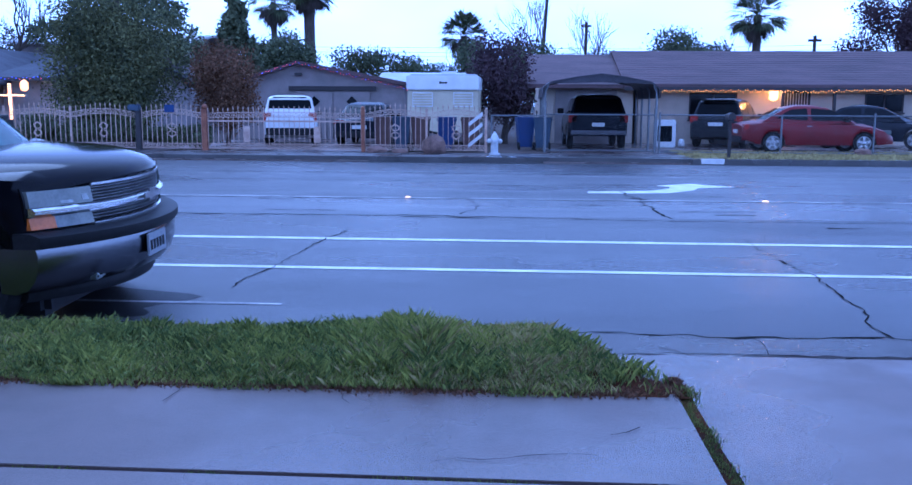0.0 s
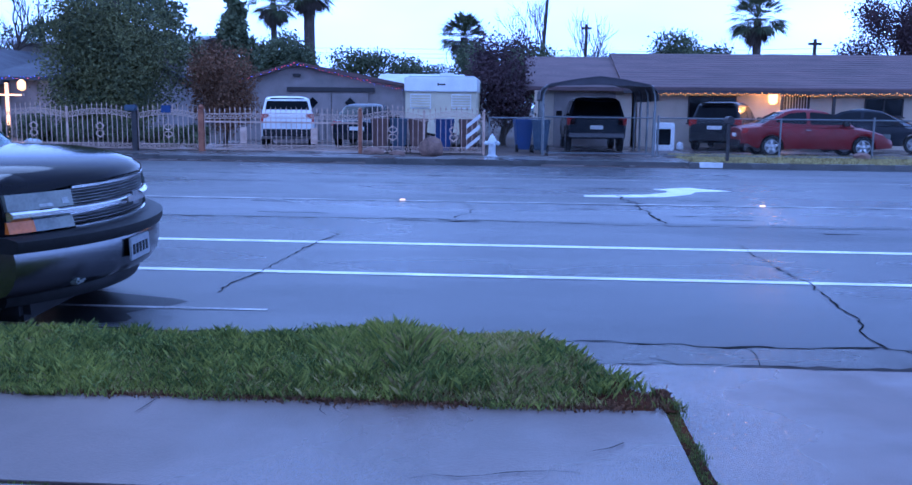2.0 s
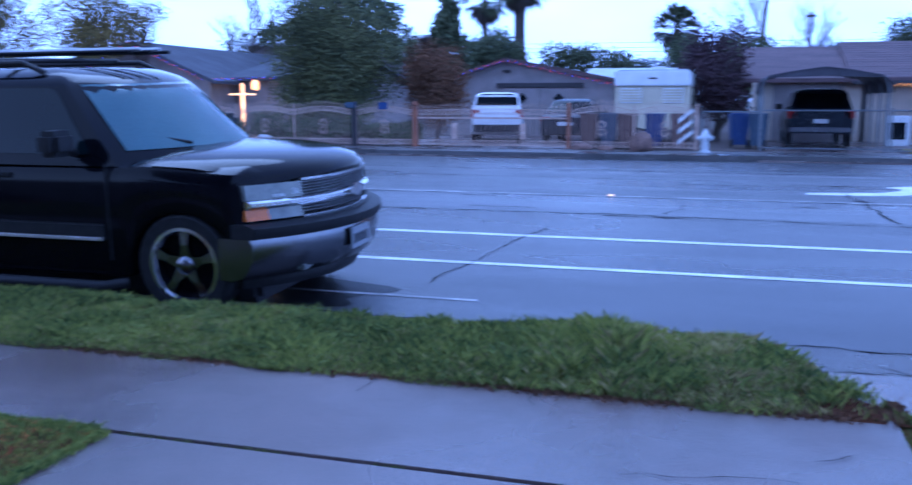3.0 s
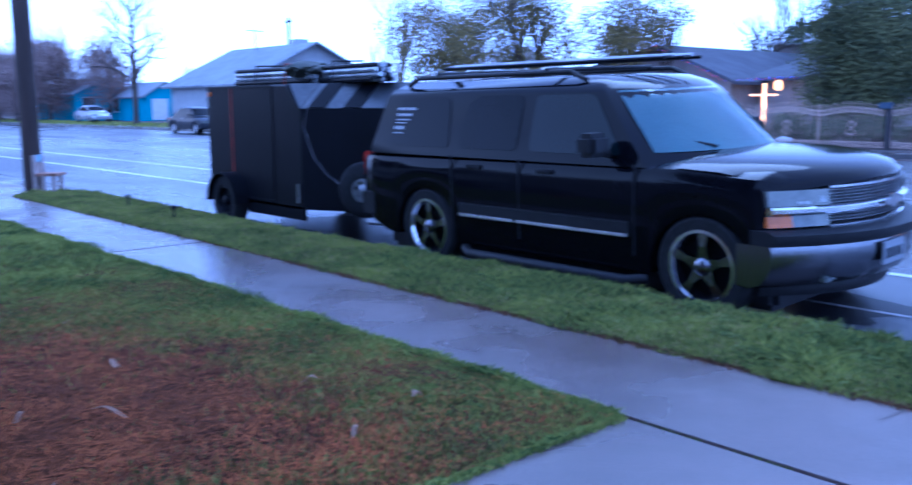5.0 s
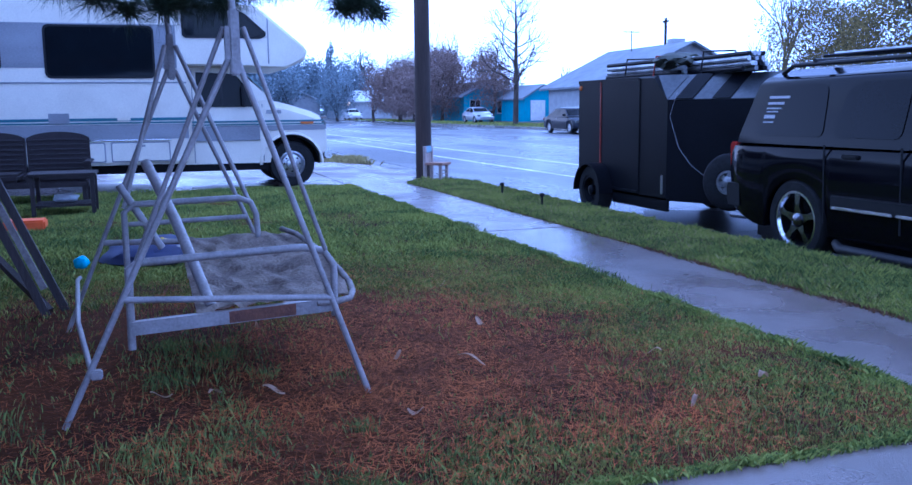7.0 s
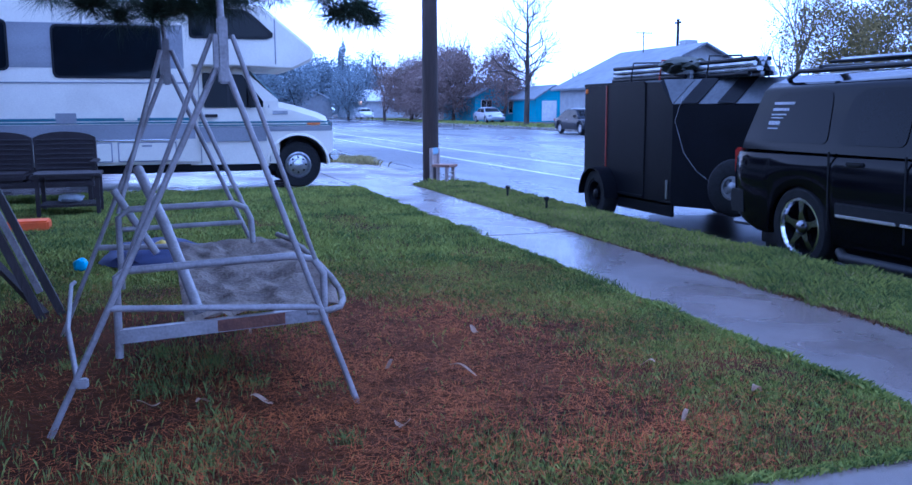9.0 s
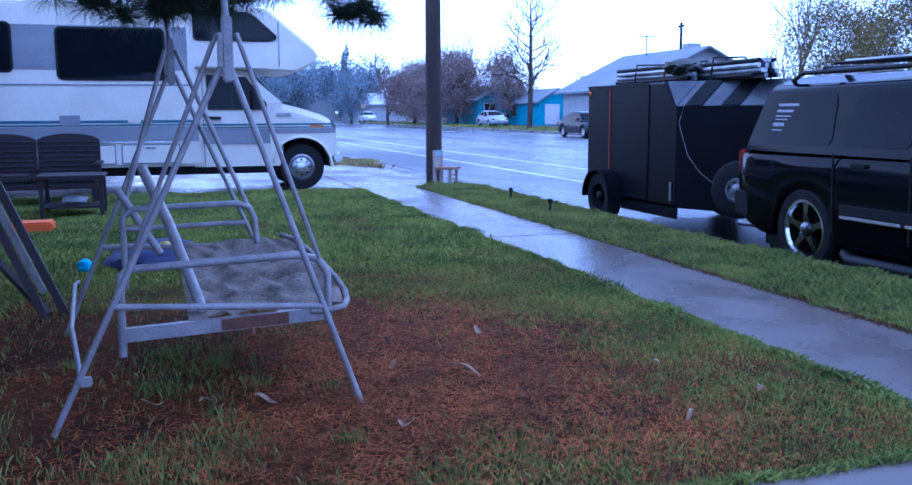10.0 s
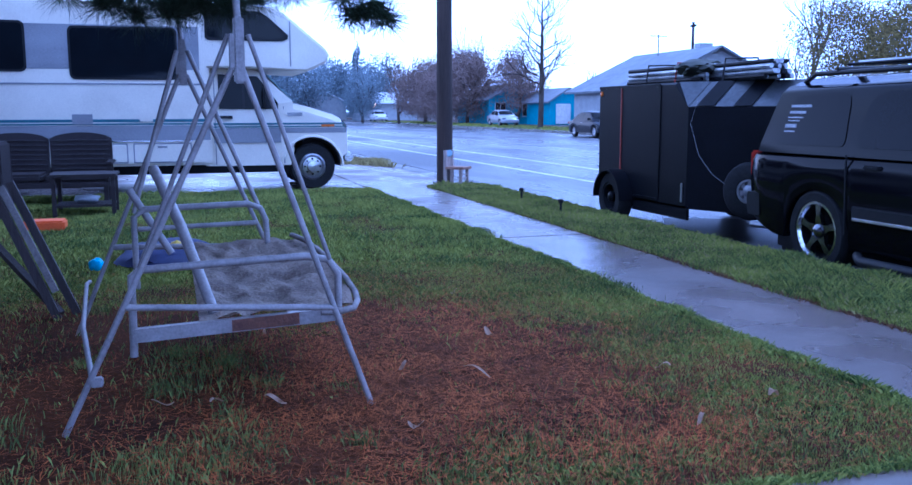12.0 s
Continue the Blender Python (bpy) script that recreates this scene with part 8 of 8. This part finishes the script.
# along the street to the left
street = thing("tree", "tall bare street tree on the far side", "tree", Matrix.Translation((-66.5, 27.4, YARD_Z)))
bm, rs = bmesh.new(), random.Random(31)
tube(bm, [(0, 0, -0.1), (0.05, 0.05, 3.0), (-0.1, 0.1, 6.5), (0.1, 0.0, 10.6)], [0.24, 0.2, 0.12, 0.02], 8)
for k in range(26):
    z = 2.8 + 7.4 * k / 26
    a = k * 2.4 + rs.uniform(-0.4, 0.4)
    branch_tree(bm, (0, 0, z), (math.cos(a), math.sin(a), rs.uniform(0.25, 0.7)), (1.9 - 0.13 * (z - 2.8)) * rs.uniform(0.7, 1.15), 0.075 - 0.006 * (z - 2.8), 3, rs, [], 0.7, 0.05, 3)
part("trunk", bm, BARK, street, "straight bare trunk and branches", True)
tree("dusky brown bush between the trailer and the carport", -0.4, 33.5, 1.2, 0.15, clumpy(0, 0, 2.2, 1.3, 1.2, 2.0, 26, 41), 16000, 0.05, LEAF_PURPLE, 41)
tree("olive and yellow broad tree behind the vehicle", -30.5, 31.5, 2.2, 0.28, clumpy(0, 0, 4.6, 4.8, 3.5, 3.2, 70, 33, 0.26), 24000, 0.055, LEAF_OLIVE, 33, 5)
tree("olive and yellow broad tree behind the vehicle", -38.9, 33.5, 2.0, 0.26, clumpy(0, 0, 4.8, 4.9, 3.5, 3.4, 70, 35, 0.26), 24000, 0.055, LEAF_OLIVE, 35, 5)
tree("olive and yellow broad tree behind the vehicle", -25.5, 33.5, 2.0, 0.22, clumpy(0, 0, 4.6, 2.8, 2.6, 2.2, 28, 34, 0.3), 17000, 0.05, LEAF_OLIVE, 34, 4)
bare_tree("bare brown tree beside the olive trees", -45.5, 36.0, 8.8, 38, 5, 0.2)
bare_tree("pale bare tree behind the lit house", -27.5, 47, 8.5, 35, 5, 0.2)
bare_tree("pale bare tree behind the lit house", -23.0, 50, 7.5, 36, 5, 0.18)
bare_tree("small twisted bare tree beside the pale house", -72, 33.5, 5.5, 37, 4, 0.16)
for k, (x, y, z, rx, rz, n, mt) in enumerate(((-98, 26.5, 4.0, 5.0, 3.2, 14000, HAZE_BROWN), (-92, 29.5, 4.4, 5.2, 3.9, 14000, HAZE_BROWN), (-105, 31, 4.8, 5.5, 4.2, 12000, HAZE_BROWN), (-90, 25.8, 3.0, 3.6, 2.6, 8000, HAZE_BROWN), (-88, 33.5, 4.2, 4.5, 3.6, 9000, HAZE_BROWN), (-112, 22.2, 3.4, 4.0, 2.8, 5000, LEAF_HAZY))):
    tree("brown winter street tree with dense twigs", x, y, z * 0.5, 0.24, clumpy(0, 0, z, rx * 0.8, rx * 0.8, rz, 30, 80 + k), int(n * 2.5), 0.078, mt, 80 + k, 4)
bare_tree("bare tree with fine twigs along the street", -100, 24.0, 8.4, 91, 5, 0.2)
bare_tree("bare tree with fine twigs along the street", -96, 31.5, 9.0, 92, 5, 0.2)
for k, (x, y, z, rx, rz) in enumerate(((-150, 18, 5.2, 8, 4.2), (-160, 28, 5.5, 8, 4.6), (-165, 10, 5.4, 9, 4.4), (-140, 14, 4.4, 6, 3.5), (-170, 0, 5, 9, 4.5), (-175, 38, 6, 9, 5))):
    tree("distant tree at the street end, bluish haze in its colour", x, y, z * 0.4, 0.3, clumpy(0, 0, z * 1.2, rx * 0.75, rx * 0.75, rz * 1.2, 26, 110 + k), 13000, 0.18, LEAF_HAZY, 110 + k, 2)
# far woods that close the horizon
cl = []
rw = np.random.default_rng(5)
for a in np.linspace(0, math.tau, 150, endpoint=False):
    d = rw.uniform(190, 260)
    if abs(math.sin(a)) < 0.12 and math.cos(a) < 0:
        d = 260
    cl.append(((math.cos(a) * d, math.sin(a) * d, 2.2), (8.0, 8.0, rw.uniform(2.0, 4.2))))
woods = new("distant_woods")
leaf_cloud("tree_line", cl, 26000, 0.7, LEAF_HAZY, woods, 6)
tagged(woods, "distant tree line round the horizon, haze in its colour", "woods", kind="stuff")

# overhead wires and far poles
for k, (x, y, h, lean) in enumerate(((5.2, 70, 7.6, 0.0), (1.5, 64, 11.0, 0.7), (17.3, 55, 5.5, 0.0), (-62, 38, 8.0, 0))):
    p = thing("utility_pole", "distant dark wooden utility pole", "pole", Matrix.Translation((x, y, YARD_Z)), "far utility poles")
    bm = bmesh.new(); tube(bm, [(0, 0, 0), (lean, 0, h)], [0.14, 0.1], 8)
    part("shaft", bm, POLE_WOOD, p)
    bm = bmesh.new(); box(bm, (lean - 0.38, -0.05, h - 0.35), (lean + 0.38, 0.05, h - 0.2), 0.01)
    part("cross_arm", bm, POLE_WOOD, p)
for z in (5.1, 5.4, 5.75):
    bm = bmesh.new()
    tube(bm, [(-40, 68, z + 0.6), (-15, 68, z), (10, 68, z - 0.1), (30, 68, z + 0.4)], 0.015, 4, False)
    tagged(part("power_line", bm, DARK_TRIM), "thin dark power line behind the houses", "wire", group="power lines")

# ---- pine over the lawn ----
pine = thing("pine_tree", "pine with long needle tufts hanging over the swing", "tree", Matrix.Translation((-4.4, -3.4, PAVE_Z)))
bm = bmesh.new(); tube(bm, [(0, 0, -0.1), (0.05, 0.05, 2.5), (0, 0.1, 7), (0, 0, 12)], [0.3, 0.26, 0.18, 0.04], 12)
part("trunk", bm, BARK, pine, smooth=True)
rp = random.Random(77)
tufts = []
bm = bmesh.new()
limbs = [((0, 0, 2.6), (0.2, 1.8, 2.5), (-0.1, 3.55, 2.22)), ((0, 0, 2.8), (-0.1, 2.0, 2.55), (-0.3, 4.45, 2.2)), ((0, 0, 2.5), (-0.3, 1.8, 2.3), (-0.4, 3.2, 2.1))]
for k in range(100):
    a, z = rp.uniform(0, math.tau), rp.uniform(2.7, 11.4)
    reach = rp.uniform(1.8, 4.2) * (1 - (z - 2.6) / 11)
    limbs.append(((0, 0, z), (math.cos(a) * reach * 0.5, math.sin(a) * reach * 0.5, z + 0.15), (math.cos(a) * reach, math.sin(a) * reach, z + rp.uniform(-0.2, 0.3))))
# unseen limbs above the lawn, added as a denser shading canopy
for k in range(64):
    x, y, z = rp.uniform(-1.6, 1.9), rp.uniform(-0.8, 3.9), rp.uniform(2.75, 3.9)
    limbs.append(((x * 0.1, y * 0.1, z - 0.1), (x * 0.55, y * 0.55, z + 0.15), (x, y, z)))
for k in range(150):  # unseen dense boughs, added to shade the lawn
    x, y, z = rp.uniform(-3.2, 2.0), rp.uniform(-1.2, 3.1), rp.uniform(3.0, 4.8)
    limbs.append(((x * 0.1, y * 0.1, z - 0.1), (x * 0.55, y * 0.55, z + 0.15), (x, y, z)))
for k in range(170):  # unseen low boughs over the swing's back, added for shade
    x, y = rp.uniform(-2.9, 1.5), rp.uniform(1.9, 4.2)
    z = 2.0 + 0.1175 * (4.4 - x) + rp.uniform(-0.05, 0.6)
    limbs.append(((x * 0.3, y * 0.3, z + 0.3), (x * 0.8, y * 0.8, z + 0.12), (x, y, z)))
for l in limbs:
    tube(bm, l, [0.06, 0.04, 0.012], 6, False)
    a, b = Vector(l[1]), Vector(l[2])
    for k in range(7):
        tufts.append(a.lerp(b, k / 6) + Vector((rp.uniform(-0.25, 0.25), rp.uniform(-0.25, 0.25), rp.uniform(-0.1, 0.15))))
part("limbs", bm, BARK, pine, smooth=True)
# tufts that hang into view
tufts = [t for t in tufts if t.z > 2.7 or t.y < 1.5]
near = [(x, y, z - 0.16) for x, y, z in ((-0.1, 4.40, 1.98), (-0.12, 4.52, 1.95), (-0.1, 4.28, 2.06), (0.0, 3.62, 1.97), (0.05, 3.45, 1.94), (-0.1, 3.3, 1.93), (0.0, 3.75, 2.0), (-0.05, 3.9, 2.05), (0.1, 3.55, 2.04), (-0.2, 3.2, 2.02), (0.05, 3.35, 2.05), (-0.05, 4.46, 2.0), (-0.15, 4.35, 1.97), (0.0, 3.48, 2.02), (0.1, 3.7, 1.96), (-0.1, 3.15, 1.99), (0.0, 3.82, 2.03), (-0.15, 3.52, 1.98), (0.05, 3.6, 2.1), (-0.1, 3.4, 2.1))]
near += [(rp.uniform(-0.25, 0.15), rp.uniform(2.95, 4.05), rp.uniform(1.84, 2.02)) for _ in range(24)]
verts, faces = [], []


def needle_tuft(c, n, ln, w):
    for _ in range(n):
        d = Vector((rp.gauss(0, 1), rp.gauss(0, 1), rp.gauss(-0.15, 0.8))).normalized()
        s = d.orthogonal().normalized() * w
        p = Vector(c) + Vector((rp.uniform(-0.03, 0.03), rp.uniform(-0.03, 0.03), rp.uniform(-0.03, 0.03)))
        i = len(verts)
        verts.extend([p - s, p + s, p + d * ln * rp.uniform(0.6, 1.1)])
        faces.append((i, i + 1, i + 2))


for c in near:
    needle_tuft(c, 330, 0.17, 0.0017)
for c in tufts:
    needle_tuft(c, 85, 0.38, 0.034)
arrays("needles", verts, faces, PINE, parent=pine)
